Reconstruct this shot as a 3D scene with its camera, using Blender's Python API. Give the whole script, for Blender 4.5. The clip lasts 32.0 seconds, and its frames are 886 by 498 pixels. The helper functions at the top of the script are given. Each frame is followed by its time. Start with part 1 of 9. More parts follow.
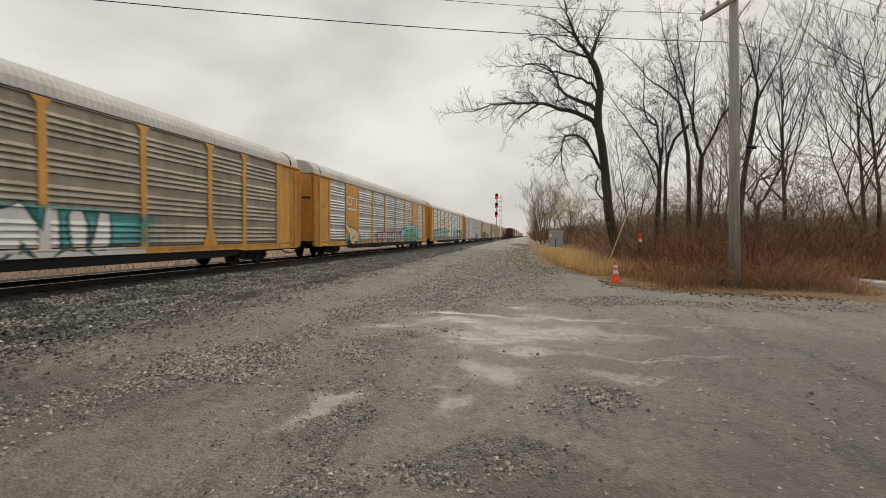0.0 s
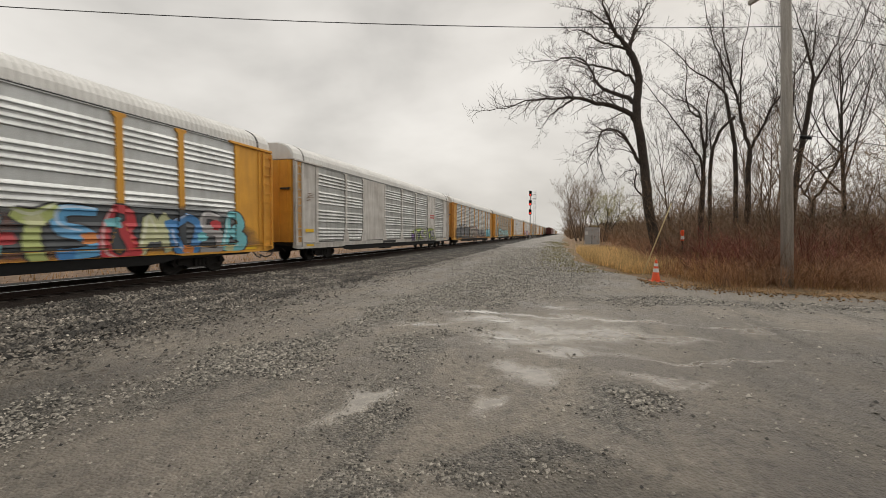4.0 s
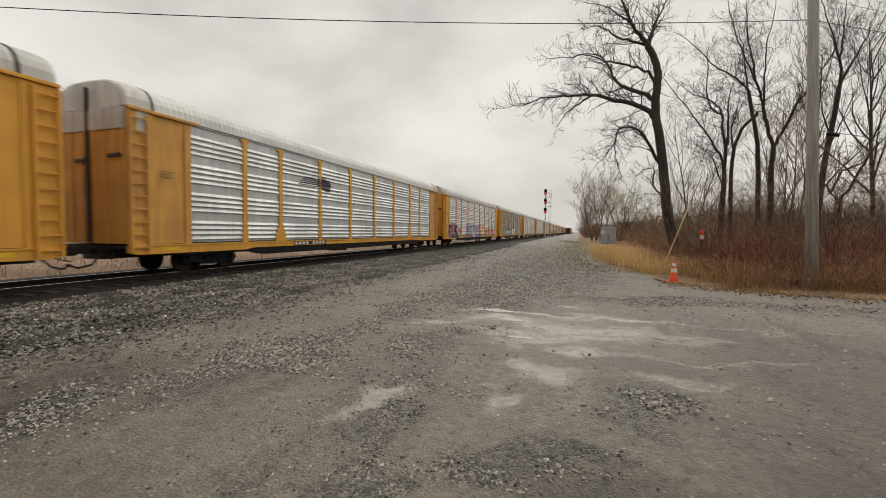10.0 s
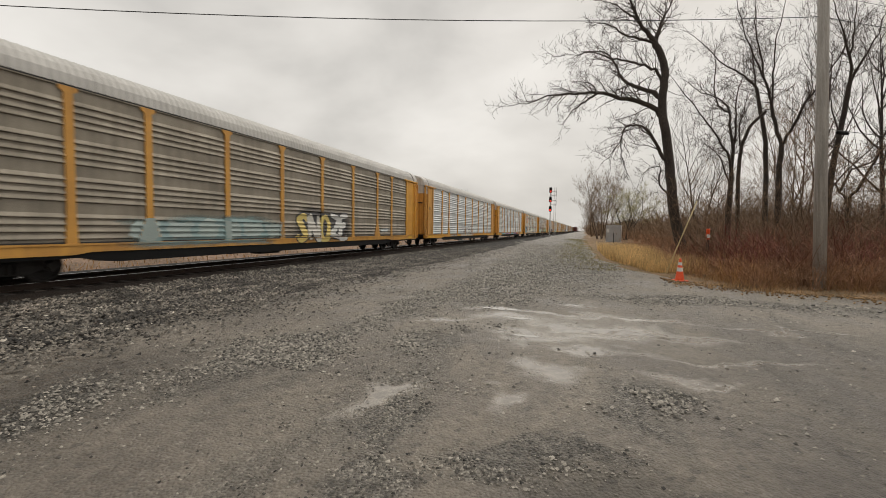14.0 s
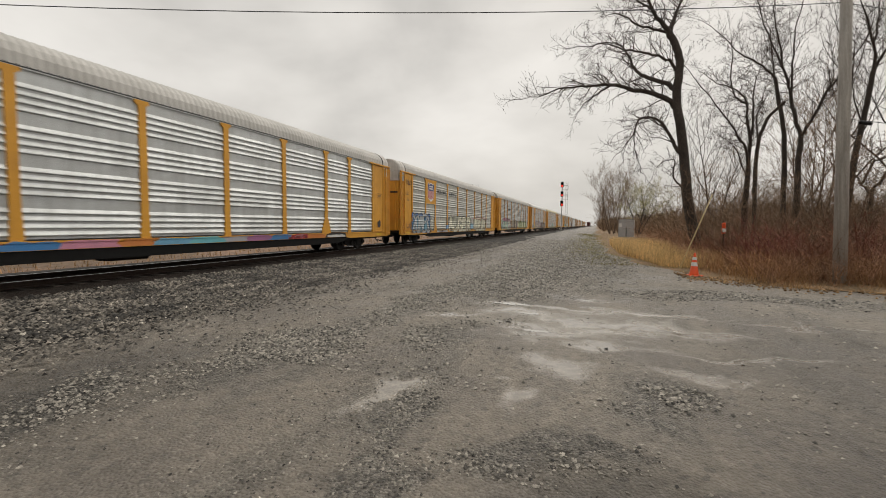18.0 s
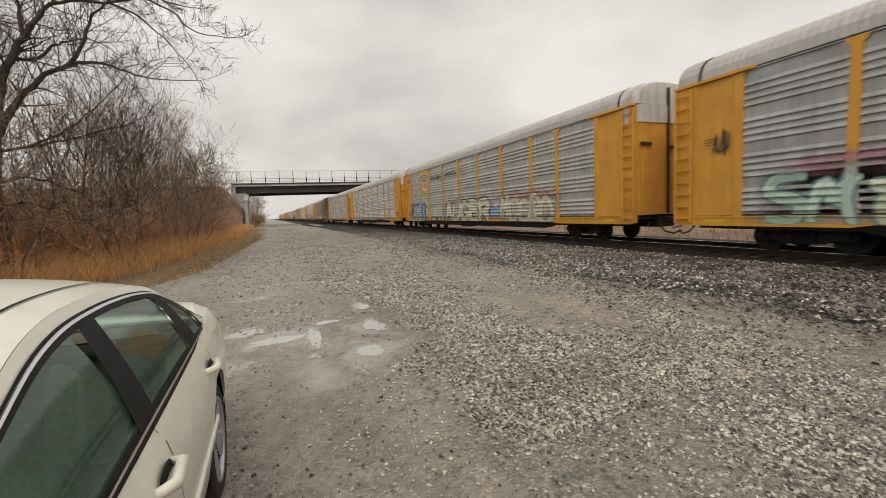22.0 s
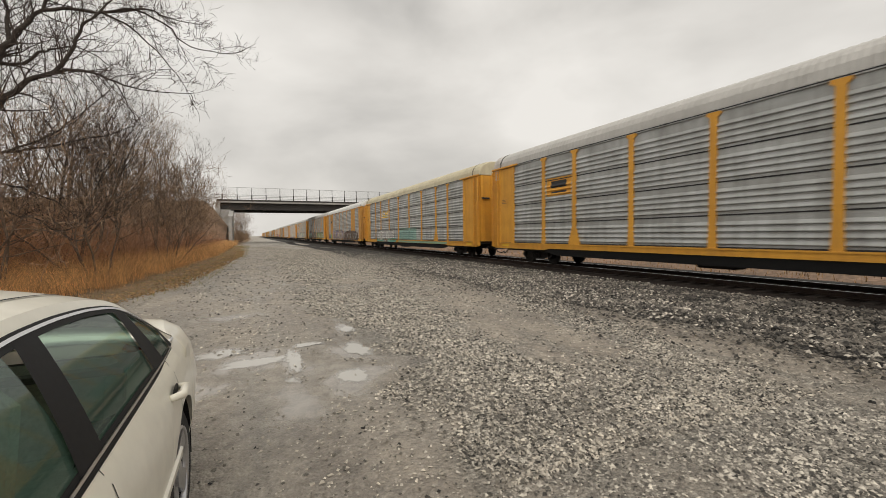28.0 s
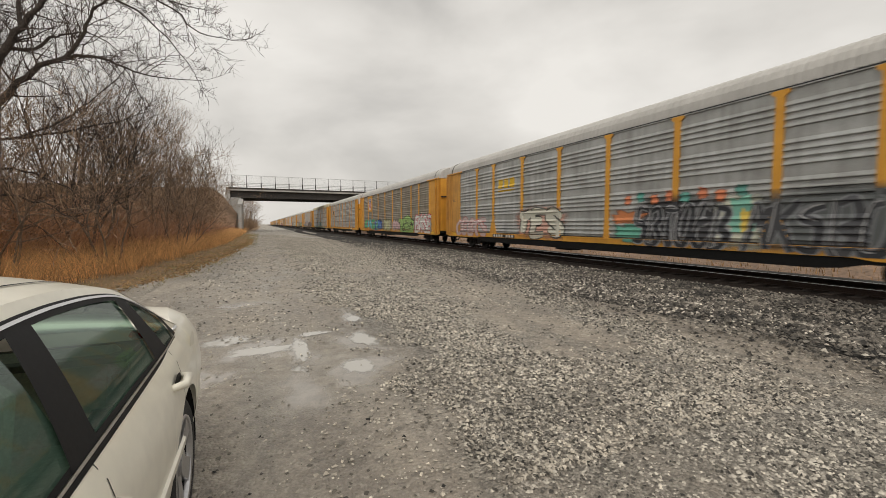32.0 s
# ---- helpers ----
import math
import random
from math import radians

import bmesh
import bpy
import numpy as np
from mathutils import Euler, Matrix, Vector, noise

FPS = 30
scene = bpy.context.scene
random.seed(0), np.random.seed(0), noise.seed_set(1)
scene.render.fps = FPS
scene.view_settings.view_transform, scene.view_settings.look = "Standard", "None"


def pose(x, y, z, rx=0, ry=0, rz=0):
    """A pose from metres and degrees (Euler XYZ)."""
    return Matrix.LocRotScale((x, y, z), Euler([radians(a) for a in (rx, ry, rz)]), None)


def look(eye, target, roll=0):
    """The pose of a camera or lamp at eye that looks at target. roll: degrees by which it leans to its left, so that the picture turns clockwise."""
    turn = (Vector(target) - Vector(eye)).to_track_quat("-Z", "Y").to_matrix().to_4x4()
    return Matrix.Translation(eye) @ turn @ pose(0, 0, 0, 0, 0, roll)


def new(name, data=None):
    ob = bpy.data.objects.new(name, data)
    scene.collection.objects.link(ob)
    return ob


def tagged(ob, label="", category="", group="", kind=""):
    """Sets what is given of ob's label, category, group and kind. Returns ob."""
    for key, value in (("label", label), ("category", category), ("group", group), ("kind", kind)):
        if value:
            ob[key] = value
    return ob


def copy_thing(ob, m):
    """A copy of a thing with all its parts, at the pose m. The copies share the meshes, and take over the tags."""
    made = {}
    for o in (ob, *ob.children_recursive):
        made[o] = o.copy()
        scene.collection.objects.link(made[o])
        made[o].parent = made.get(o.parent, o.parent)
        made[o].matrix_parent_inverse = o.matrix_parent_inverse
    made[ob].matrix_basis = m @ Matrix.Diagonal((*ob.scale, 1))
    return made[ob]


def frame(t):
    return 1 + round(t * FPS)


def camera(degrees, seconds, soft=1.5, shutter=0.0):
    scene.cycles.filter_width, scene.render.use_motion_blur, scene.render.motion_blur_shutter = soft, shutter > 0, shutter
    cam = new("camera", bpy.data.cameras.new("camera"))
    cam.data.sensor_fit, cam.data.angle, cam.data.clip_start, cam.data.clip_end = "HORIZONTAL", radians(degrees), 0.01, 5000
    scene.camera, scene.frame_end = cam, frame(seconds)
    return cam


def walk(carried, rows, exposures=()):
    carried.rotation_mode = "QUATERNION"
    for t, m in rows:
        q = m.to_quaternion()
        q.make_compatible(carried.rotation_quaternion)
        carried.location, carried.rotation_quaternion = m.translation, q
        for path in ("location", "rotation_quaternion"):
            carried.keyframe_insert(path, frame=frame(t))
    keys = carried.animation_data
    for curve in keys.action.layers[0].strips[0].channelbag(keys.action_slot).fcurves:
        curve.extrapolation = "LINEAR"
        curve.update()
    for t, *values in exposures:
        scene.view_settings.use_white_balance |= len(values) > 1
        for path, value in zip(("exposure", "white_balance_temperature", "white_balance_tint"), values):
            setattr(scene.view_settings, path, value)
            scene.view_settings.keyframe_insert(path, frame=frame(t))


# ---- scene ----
cam = camera(93.7, 32.0, soft=0.6, shutter=0.2)
# seconds, eye, target, roll
PATH = [
    (0, (-0.104, 0.453, 1.494), (-0.919, 4.366, 1.356), 0.69),
    (0.5, (-0.106, 0.435, 1.501), (-0.936, 4.345, 1.349), 0.49),
    (1, (-0.113, 0.434, 1.507), (-0.966, 4.339, 1.353), 0.40),
    (1.5, (-0.114, 0.439, 1.507), (-0.993, 4.338, 1.346), 0.44),
    (2, (-0.113, 0.458, 1.504), (-1.013, 4.352, 1.337), 0.48),
    (2.5, (-0.102, 0.457, 1.505), (-1.036, 4.343, 1.335), 0.45),
    (3, (-0.109, 0.454, 1.506), (-1.092, 4.328, 1.337), 0.40),
    (3.5, (-0.109, 0.447, 1.504), (-1.162, 4.303, 1.344), 0.34),
    (4, (-0.114, 0.449, 1.506), (-1.237, 4.285, 1.349), 0.27),
    (4.5, (-0.123, 0.448, 1.503), (-1.306, 4.266, 1.347), 0.16),
    (6.5, (-0.108, 0.436, 1.509), (-1.357, 4.232, 1.332), 0.07),
    (7, (-0.103, 0.439, 1.506), (-1.334, 4.240, 1.315), 0.41),
    (7.5, (-0.119, 0.454, 1.493), (-1.323, 4.263, 1.282), 0.85),
    (8, (-0.114, 0.451, 1.500), (-1.300, 4.265, 1.277), 0.98),
    (8.5, (-0.117, 0.462, 1.497), (-1.296, 4.278, 1.280), 1.02),
    (9, (-0.126, 0.460, 1.500), (-1.314, 4.274, 1.293), 0.93),
    (9.5, (-0.122, 0.455, 1.499), (-1.338, 4.261, 1.310), 0.78),
    (10, (-0.121, 0.452, 1.500), (-1.372, 4.248, 1.324), 0.63),
    (10.5, (-0.119, 0.447, 1.507), (-1.400, 4.232, 1.336), 0.65),
    (11, (-0.124, 0.448, 1.509), (-1.429, 4.225, 1.338), 0.77),
    (11.5, (-0.137, 0.451, 1.502), (-1.460, 4.222, 1.336), 0.87),
    (12, (-0.143, 0.444, 1.505), (-1.475, 4.211, 1.340), 0.88),
    (12.5, (-0.142, 0.449, 1.500), (-1.480, 4.215, 1.337), 0.80),
    (13, (-0.131, 0.444, 1.506), (-1.467, 4.210, 1.336), 0.75),
    (13.5, (-0.134, 0.445, 1.504), (-1.452, 4.218, 1.321), 0.76),
    (14, (-0.131, 0.436, 1.503), (-1.422, 4.217, 1.307), 0.82),
    (14.5, (-0.132, 0.451, 1.498), (-1.387, 4.243, 1.286), 1.05),
    (15, (-0.129, 0.455, 1.499), (-1.352, 4.256, 1.275), 1.14),
    (15.5, (-0.127, 0.458, 1.498), (-1.332, 4.265, 1.266), 1.20),
    (17.5, (-0.125, 0.470, 1.495), (-1.320, 4.280, 1.249), 0.79),
    (18, (-0.126, 0.474, 1.493), (-1.513, 4.218, 1.250), 0.61),
    (18.5, (-0.145, 0.480, 1.490), (-1.964, 4.035, 1.248), 0.56),
    (19, (-0.206, 0.511, 1.481), (-2.744, 3.592, 1.232), 0.48),
    (19.5, (-0.321, 0.429, 1.479), (-3.692, 2.563, 1.194), 0.66),
    (20, (-0.290, 0.207, 1.485), (-4.222, 0.866, 1.159), 0.19),
    (20.5, (-0.329, 0.055, 1.468), (-4.153, -1.067, 1.128), -1.15),
    (21, (-0.331, -0.070, 1.496), (-3.210, -2.823, 1.127), -2.74),
    (21.5, (-0.281, -0.210, 1.487), (-2.212, -3.695, 1.129), -2.80),
    (22, (-0.236, -0.355, 1.501), (-1.758, -4.036, 1.135), -2.61),
    (22.5, (-0.255, -0.465, 1.493), (-1.608, -4.218, 1.196), -1.68),
    (23, (-0.257, -0.527, 1.504), (-1.502, -4.321, 1.280), -1.17),
    (23.5, (-0.238, -0.556, 1.496), (-1.396, -4.381, 1.326), -0.94),
    (24, (-0.253, -0.535, 1.500), (-1.350, -4.379, 1.371), -0.97),
    (24.5, (-0.252, -0.517, 1.503), (-1.343, -4.363, 1.381), -1.00),
    (25, (-0.240, -0.519, 1.502), (-1.312, -4.371, 1.382), -0.94),
    (25.5, (-0.238, -0.529, 1.491), (-1.526, -4.313, 1.336), -0.11),
    (26, (-0.245, -0.525, 1.479), (-1.804, -4.205, 1.331), 0.07),
    (26.5, (-0.245, -0.532, 1.473), (-1.855, -4.191, 1.332), -0.33),
    (28.5, (-0.240, -0.497, 1.479), (-1.920, -4.124, 1.332), -0.43),
    (29, (-0.240, -0.497, 1.472), (-1.934, -4.118, 1.319), -0.21),
    (29.5, (-0.237, -0.509, 1.470), (-1.934, -4.128, 1.309), -0.24),
    (30, (-0.234, -0.516, 1.464), (-1.924, -4.138, 1.297), -0.40),
    (30.5, (-0.243, -0.516, 1.463), (-1.900, -4.153, 1.288), -0.62),
    (31, (-0.255, -0.513, 1.462), (-1.871, -4.168, 1.276), -0.50),
    (31.5, (-0.279, -0.503, 1.474), (-1.866, -4.169, 1.265), -0.22),
    (32, (-0.266, -0.563, 1.478), (-1.856, -4.226, 1.243), 0.14),
]
walk(cam, [(t, look(eye, target, roll)) for t, eye, target, roll in PATH], [(0, 0.0, 6900, 10), (32, 0.0, 6900, 10)])

# ---- world and light ----
scene.view_settings.exposure = 0.0
world = bpy.data.worlds.new("overcast_sky")
scene.world = world
world.use_nodes = True


def build_world():
    nt = world.node_tree
    nt.nodes.clear()
    out = nt.nodes.new("ShaderNodeOutputWorld")
    bg = nt.nodes.new("ShaderNodeBackground")
    sky = nt.nodes.new("ShaderNodeTexSky")
    sky.sky_type = "NISHITA"
    sky.sun_disc = False
    sky.sun_elevation = radians(50)
    sky.sun_rotation = radians(21)
    sky.dust_density = 6.0
    sky_dim = nt.nodes.new("ShaderNodeVectorMath")
    sky_dim.operation = "SCALE"
    sky_dim.inputs["Scale"].default_value = 0.09
    nt.links.new(sky.outputs["Color"], sky_dim.inputs[0])
    tc = nt.nodes.new("ShaderNodeTexCoord")
    mp = nt.nodes.new("ShaderNodeMapping")
    mp.inputs["Scale"].default_value = (1.0, 1.0, 2.0)
    nt.links.new(tc.outputs["Generated"], mp.inputs["Vector"])
    n1 = nt.nodes.new("ShaderNodeTexNoise")
    n1.inputs["Scale"].default_value = 2.1
    n1.inputs["Detail"].default_value = 5.0
    n1.inputs["Roughness"].default_value = 0.5
    n1.inputs["Distortion"].default_value = 0.15
    nt.links.new(mp.outputs["Vector"], n1.inputs["Vector"])
    ramp = nt.nodes.new("ShaderNodeValToRGB")
    ramp.color_ramp.elements[0].position = 0.31
    ramp.color_ramp.elements[0].color = (0.55, 0.548, 0.54, 1)
    ramp.color_ramp.elements[1].position = 0.67
    ramp.color_ramp.elements[1].color = (0.87, 0.866, 0.855, 1)
    mid = ramp.color_ramp.elements.new(0.48)
    mid.color = (0.72, 0.715, 0.703, 1)
    nt.links.new(n1.outputs["Fac"], ramp.inputs["Fac"])
    mix = nt.nodes.new("ShaderNodeMix")
    mix.data_type = "RGBA"
    mix.inputs[0].default_value = 0.93
    nt.links.new(sky_dim.outputs[0], mix.inputs[6])
    nt.links.new(ramp.outputs["Color"], mix.inputs[7])
    nt.links.new(mix.outputs[2], bg.inputs["Color"])
    bg.inputs["Strength"].default_value = 1.0
    nt.links.new(bg.outputs[0], out.inputs[0])


build_world()
sun = new("sun", bpy.data.lights.new("sun", "SUN"))
sun.data.energy = 1.65
sun.data.angle = radians(60)
sun.data.color = (1.0, 0.97, 0.93)
sun.matrix_world = look((14, 36, 50), (0, 0, 0))


# ---- materials ----
def mat(name, base=(0.5, 0.5, 0.5), rough=0.7, metal=0.0, vary=0.25, scale=6.0, fine=60.0, bump=0.0,
        second=None, patch=0.5, island=0.0, objvar=0.0, spec=0.5, stretch=None, coat=0.0, bscale=None, thin=0.0):
    """A surface with stains at a large scale, grain at a small one, and relief."""
    m = bpy.data.materials.new(name)
    m.use_nodes = True
    nt = m.node_tree
    N, L = nt.nodes, nt.links
    bs = N["Principled BSDF"]
    bs.inputs["Roughness"].default_value = rough
    bs.inputs["Metallic"].default_value = metal
    bs.inputs["Specular IOR Level"].default_value = spec
    bs.inputs["Coat Weight"].default_value = coat
    tc = N.new("ShaderNodeTexCoord")
    vec = tc.outputs["Object"]
    if stretch:
        mp = N.new("ShaderNodeMapping")
        mp.inputs["Scale"].default_value = stretch
        L.new(vec, mp.inputs["Vector"])
        vec = mp.outputs["Vector"]
    big = N.new("ShaderNodeTexNoise")
    big.inputs["Scale"].default_value = scale
    big.inputs["Detail"].default_value = 6
    L.new(vec, big.inputs["Vector"])
    small = N.new("ShaderNodeTexNoise")
    small.inputs["Scale"].default_value = fine
    small.inputs["Detail"].default_value = 3
    L.new(vec, small.inputs["Vector"])
    r1 = N.new("ShaderNodeMapRange")
    r1.inputs["From Min"].default_value = patch - 0.15
    r1.inputs["From Max"].default_value = patch + 0.15
    L.new(big.outputs["Fac"], r1.inputs["Value"])
    mx = N.new("ShaderNodeMix")
    mx.data_type = "RGBA"
    mx.inputs[6].default_value = (*base, 1)
    mx.inputs[7].default_value = (*(second or [c * (1 - vary) for c in base]), 1)
    L.new(r1.outputs["Result"], mx.inputs[0])
    hsv = N.new("ShaderNodeHueSaturation")
    L.new(mx.outputs[2], hsv.inputs["Color"])
    r2 = N.new("ShaderNodeMapRange")
    r2.inputs["From Min"].default_value = 0.3
    r2.inputs["From Max"].default_value = 0.7
    r2.inputs["To Min"].default_value = 1 - vary
    r2.inputs["To Max"].default_value = 1 + vary
    L.new(small.outputs["Fac"], r2.inputs["Value"])
    val = r2.outputs["Result"]
    for amount, node, sock in ((island, "ShaderNodeNewGeometry", "Random Per Island"), (objvar, "ShaderNodeObjectInfo", "Random")):
        if amount:
            g = N.new(node)
            r3 = N.new("ShaderNodeMapRange")
            r3.inputs["To Min"].default_value = 1 - amount
            r3.inputs["To Max"].default_value = 1 + amount
            L.new(g.outputs[sock], r3.inputs["Value"])
            mul = N.new("ShaderNodeMath")
            mul.operation = "MULTIPLY"
            L.new(val, mul.inputs[0])
            L.new(r3.outputs["Result"], mul.inputs[1])
            val = mul.outputs[0]
    L.new(val, hsv.inputs["Value"])
    L.new(hsv.outputs["Color"], bs.inputs["Base Color"])
    if thin:
        # light that comes through thin dry blades
        leaf = N.new("ShaderNodeBsdfTranslucent")
        L.new(hsv.outputs["Color"], leaf.inputs["Color"])
        both = N.new("ShaderNodeMixShader")
        both.inputs[0].default_value = thin
        L.new(bs.outputs[0], both.inputs[1])
        L.new(leaf.outputs[0], both.inputs[2])
        L.new(both.outputs[0], N["Material Output"].inputs["Surface"])
    if bump:
        bn = small
        if bscale:
            bn = N.new("ShaderNodeTexNoise")
            bn.inputs["Scale"].default_value = bscale
            bn.inputs["Detail"].default_value = 4
            L.new(tc.outputs["Object"], bn.inputs["Vector"])
        b = N.new("ShaderNodeBump")
        b.inputs["Strength"].default_value = 1.0
        b.inputs["Distance"].default_value = bump
        L.new(bn.outputs["Fac"], b.inputs["Height"])
        L.new(b.outputs["Normal"], bs.inputs["Normal"])
    return m


def streaked(name, base, dirt, rough=0.6, metal=0.0, amount=0.5, dots=False):
    """Painted or galvanised sheet: vertical rain streaks, blotches of grime, grain; dots: rows of small punched holes."""
    m = bpy.data.materials.new(name)
    m.use_nodes = True
    nt = m.node_tree
    N, L = nt.nodes, nt.links
    bs = N["Principled BSDF"]
    bs.inputs["Metallic"].default_value = metal
    bs.inputs["Specular IOR Level"].default_value = 0.35
    tc = N.new("ShaderNodeTexCoord")
    oi = N.new("ShaderNodeObjectInfo")
    add = N.new("ShaderNodeVectorMath")
    add.operation = "ADD"
    rnd = N.new("ShaderNodeCombineXYZ")
    rmul = N.new("ShaderNodeMath")
    rmul.operation = "MULTIPLY"
    rmul.inputs[1].default_value = 37.0
    L.new(oi.outputs["Random"], rmul.inputs[0])
    L.new(rmul.outputs[0], rnd.inputs[1])
    L.new(tc.outputs["Object"], add.inputs[0])
    L.new(rnd.outputs[0], add.inputs[1])

    def tex(scale, detail, stretch):
        mp = N.new("ShaderNodeMapping")
        mp.inputs["Scale"].default_value = stretch
        L.new(add.outputs[0], mp.inputs["Vector"])
        n = N.new("ShaderNodeTexNoise")
        n.inputs["Scale"].default_value = scale
        n.inputs["Detail"].default_value = detail
        L.new(mp.outputs["Vector"], n.inputs["Vector"])
        return n.outputs["Fac"]

    streak = tex(5.0, 5, (1, 1, 0.12))
    blot = tex(0.8, 6, (1, 1, 1.6))
    grain = tex(45.0, 3, (1, 1, 1))
    s = N.new("ShaderNodeMath")
    s.operation = "ADD"
    L.new(streak, s.inputs[0])
    L.new(blot, s.inputs[1])
    r = N.new("ShaderNodeMapRange")
    r.inputs["From Min"].default_value = 0.78
    r.inputs["From Max"].default_value = 1.25
    r.inputs["To Max"].default_value = amount
    L.new(s.outputs[0], r.inputs["Value"])
    mx = N.new("ShaderNodeMix")
    mx.data_type = "RGBA"
    mx.inputs[6].default_value = (*base, 1)
    mx.inputs[7].default_value = (*dirt, 1)
    L.new(r.outputs["Result"], mx.inputs[0])
    hsv = N.new("ShaderNodeHueSaturation")
    L.new(mx.outputs[2], hsv.inputs["Color"])
    g = N.new("ShaderNodeMapRange")
    g.inputs["To Min"].default_value = 0.8
    g.inputs["To Max"].default_value = 1.2
    L.new(grain, g.inputs["Value"])
    val = g.outputs["Result"]
    if dots:
        mp = N.new("ShaderNodeMapping")
        mp.inputs["Scale"].default_value = (1, 1, 1)
        L.new(tc.outputs["Object"], mp.inputs["Vector"])
        sep = N.new("ShaderNodeSeparateXYZ")
        L.new(mp.outputs["Vector"], sep.inputs[0])
        w = N.new("ShaderNodeMath")
        w.operation = "SINE"
        wm = N.new("ShaderNodeMath")
        wm.operation = "MULTIPLY"
        wm.inputs[1].default_value = 2 * math.pi / 0.14
        L.new(sep.outputs["Y"], wm.inputs[0])
        L.new(wm.outputs[0], w.inputs[0])
        dr = N.new("ShaderNodeMapRange")
        dr.inputs["From Min"].default_value = 0.3
        dr.inputs["From Max"].default_value = 0.9
        dr.inputs["To Min"].default_value = 1.0
        dr.inputs["To Max"].default_value = 0.62
        L.new(w.outputs[0], dr.inputs["Value"])
        mul = N.new("ShaderNodeMath")
        mul.operation = "MULTIPLY"
        L.new(val, mul.inputs[0])
        L.new(dr.outputs["Result"], mul.inputs[1])
        val = mul.outputs[0]
    L.new(val, hsv.inputs["Value"])
    L.new(hsv.outputs["Color"], bs.inputs["Base Color"])
    rr = N.new("ShaderNodeMapRange")
    rr.inputs["To Min"].default_value = rough - 0.1
    rr.inputs["To Max"].default_value = min(1.0, rough + 0.25)
    L.new(blot, rr.inputs["Value"])
    L.new(rr.outputs["Result"], bs.inputs["Roughness"])
    b = N.new("ShaderNodeBump")
    b.inputs["Distance"].default_value = 0.004
    L.new(grain, b.inputs["Height"])
    L.new(b.outputs["Normal"], bs.inputs["Normal"])
    return m


def glow(name, colour, strength):
    m = bpy.data.materials.new(name)
    m.use_nodes = True
    bs = m.node_tree.nodes["Principled BSDF"]
    bs.inputs["Base Color"].default_value = (*colour, 1)
    bs.inputs["Emission Color"].default_value = (*colour, 1)
    bs.inputs["Emission Strength"].default_value = strength
    return m


YELLOW = streaked("railcar_yellow_paint", (0.74, 0.365, 0.050), (0.44, 0.205, 0.045), 0.5, 0, 0.45)
YELLOW_OLD = streaked("faded_yellow_paint", (0.66, 0.34, 0.075), (0.34, 0.17, 0.065), 0.6, 0, 0.55)
PANEL_SILVER = streaked("galvanised_panel", (0.47, 0.482, 0.472), (0.22, 0.217, 0.20), 0.42, 0.4, 0.6)
PANEL_BRIGHT = streaked("bright_galvanised_panel", (0.60, 0.624, 0.624), (0.34, 0.347, 0.34), 0.38, 0.4, 0.5)
PANEL_TAN = streaked("grimy_tan_panel", (0.315, 0.280, 0.225), (0.15, 0.132, 0.105), 0.5, 0.25, 0.6)
PANEL_HOLES = streaked("punched_galvanised_panel", (0.57, 0.570, 0.525), (0.32, 0.315, 0.285), 0.45, 0.4, 0.5, dots=True)
WHITE_PAINT = streaked("white_railcar_paint", (0.62, 0.60, 0.57), (0.28, 0.25, 0.22), 0.6, 0, 0.6)
ROOF_GREY = streaked("grey_roof_sheet", (0.50, 0.49, 0.465), (0.33, 0.32, 0.30), 0.6, 0.1, 0.4)
ROOF_WHITE = streaked("white_roof_sheet", (0.66, 0.66, 0.64), (0.46, 0.45, 0.43), 0.6, 0.05, 0.4)
ROOF_CREAM = streaked("cream_roof_sheet", (0.58, 0.53, 0.38), (0.36, 0.31, 0.22), 0.6, 0.05, 0.5)
MAROON = streaked("maroon_boxcar_paint", (0.13, 0.035, 0.03), (0.06, 0.03, 0.025), 0.7, 0, 0.6)
DARK_STEEL = mat("sooty_steel", (0.035, 0.031, 0.029), 0.7, 0.3, 0.35, 3, 40, 0.004)
BLACK_GAP = mat("black_trim", (0.02, 0.02, 0.02), 0.6, 0, 0.2)
RUST = mat("rusty_rail_steel", (0.045, 0.028, 0.021), 0.85, 0.2, 0.3, 4, 60, 0.003)
RAIL_TOP = mat("polished_rail_head", (0.72, 0.72, 0.73), 0.30, 0.9, 0.1, 2, 30)
# dark stone, taken near black to include the shade under the train
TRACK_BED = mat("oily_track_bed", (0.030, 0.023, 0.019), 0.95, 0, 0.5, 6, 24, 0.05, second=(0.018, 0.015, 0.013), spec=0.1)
EMBANK = mat("overgrown_bank_soil", (0.27, 0.175, 0.12), 0.95, 0, 0.4, 0.4, 6, 0.05, second=(0.15, 0.10, 0.065))
TIE = mat("weathered_tie_wood", (0.045, 0.034, 0.027), 0.9, 0, 0.35, 3, 40, 0.01, objvar=0.35)
BALLAST = mat("ballast_stone", (0.19, 0.17, 0.143), 0.75, 0, 0.4, 1.2, 30, 0.03, second=(0.038, 0.034, 0.029), island=0.95)
# bed colour near black, so that gaps between the stones look shaded
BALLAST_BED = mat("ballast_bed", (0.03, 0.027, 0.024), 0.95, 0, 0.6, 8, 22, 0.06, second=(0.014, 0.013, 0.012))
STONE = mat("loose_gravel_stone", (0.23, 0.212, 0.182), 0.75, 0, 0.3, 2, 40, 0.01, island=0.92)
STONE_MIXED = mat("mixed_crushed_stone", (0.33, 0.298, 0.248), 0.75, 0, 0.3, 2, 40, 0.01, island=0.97)
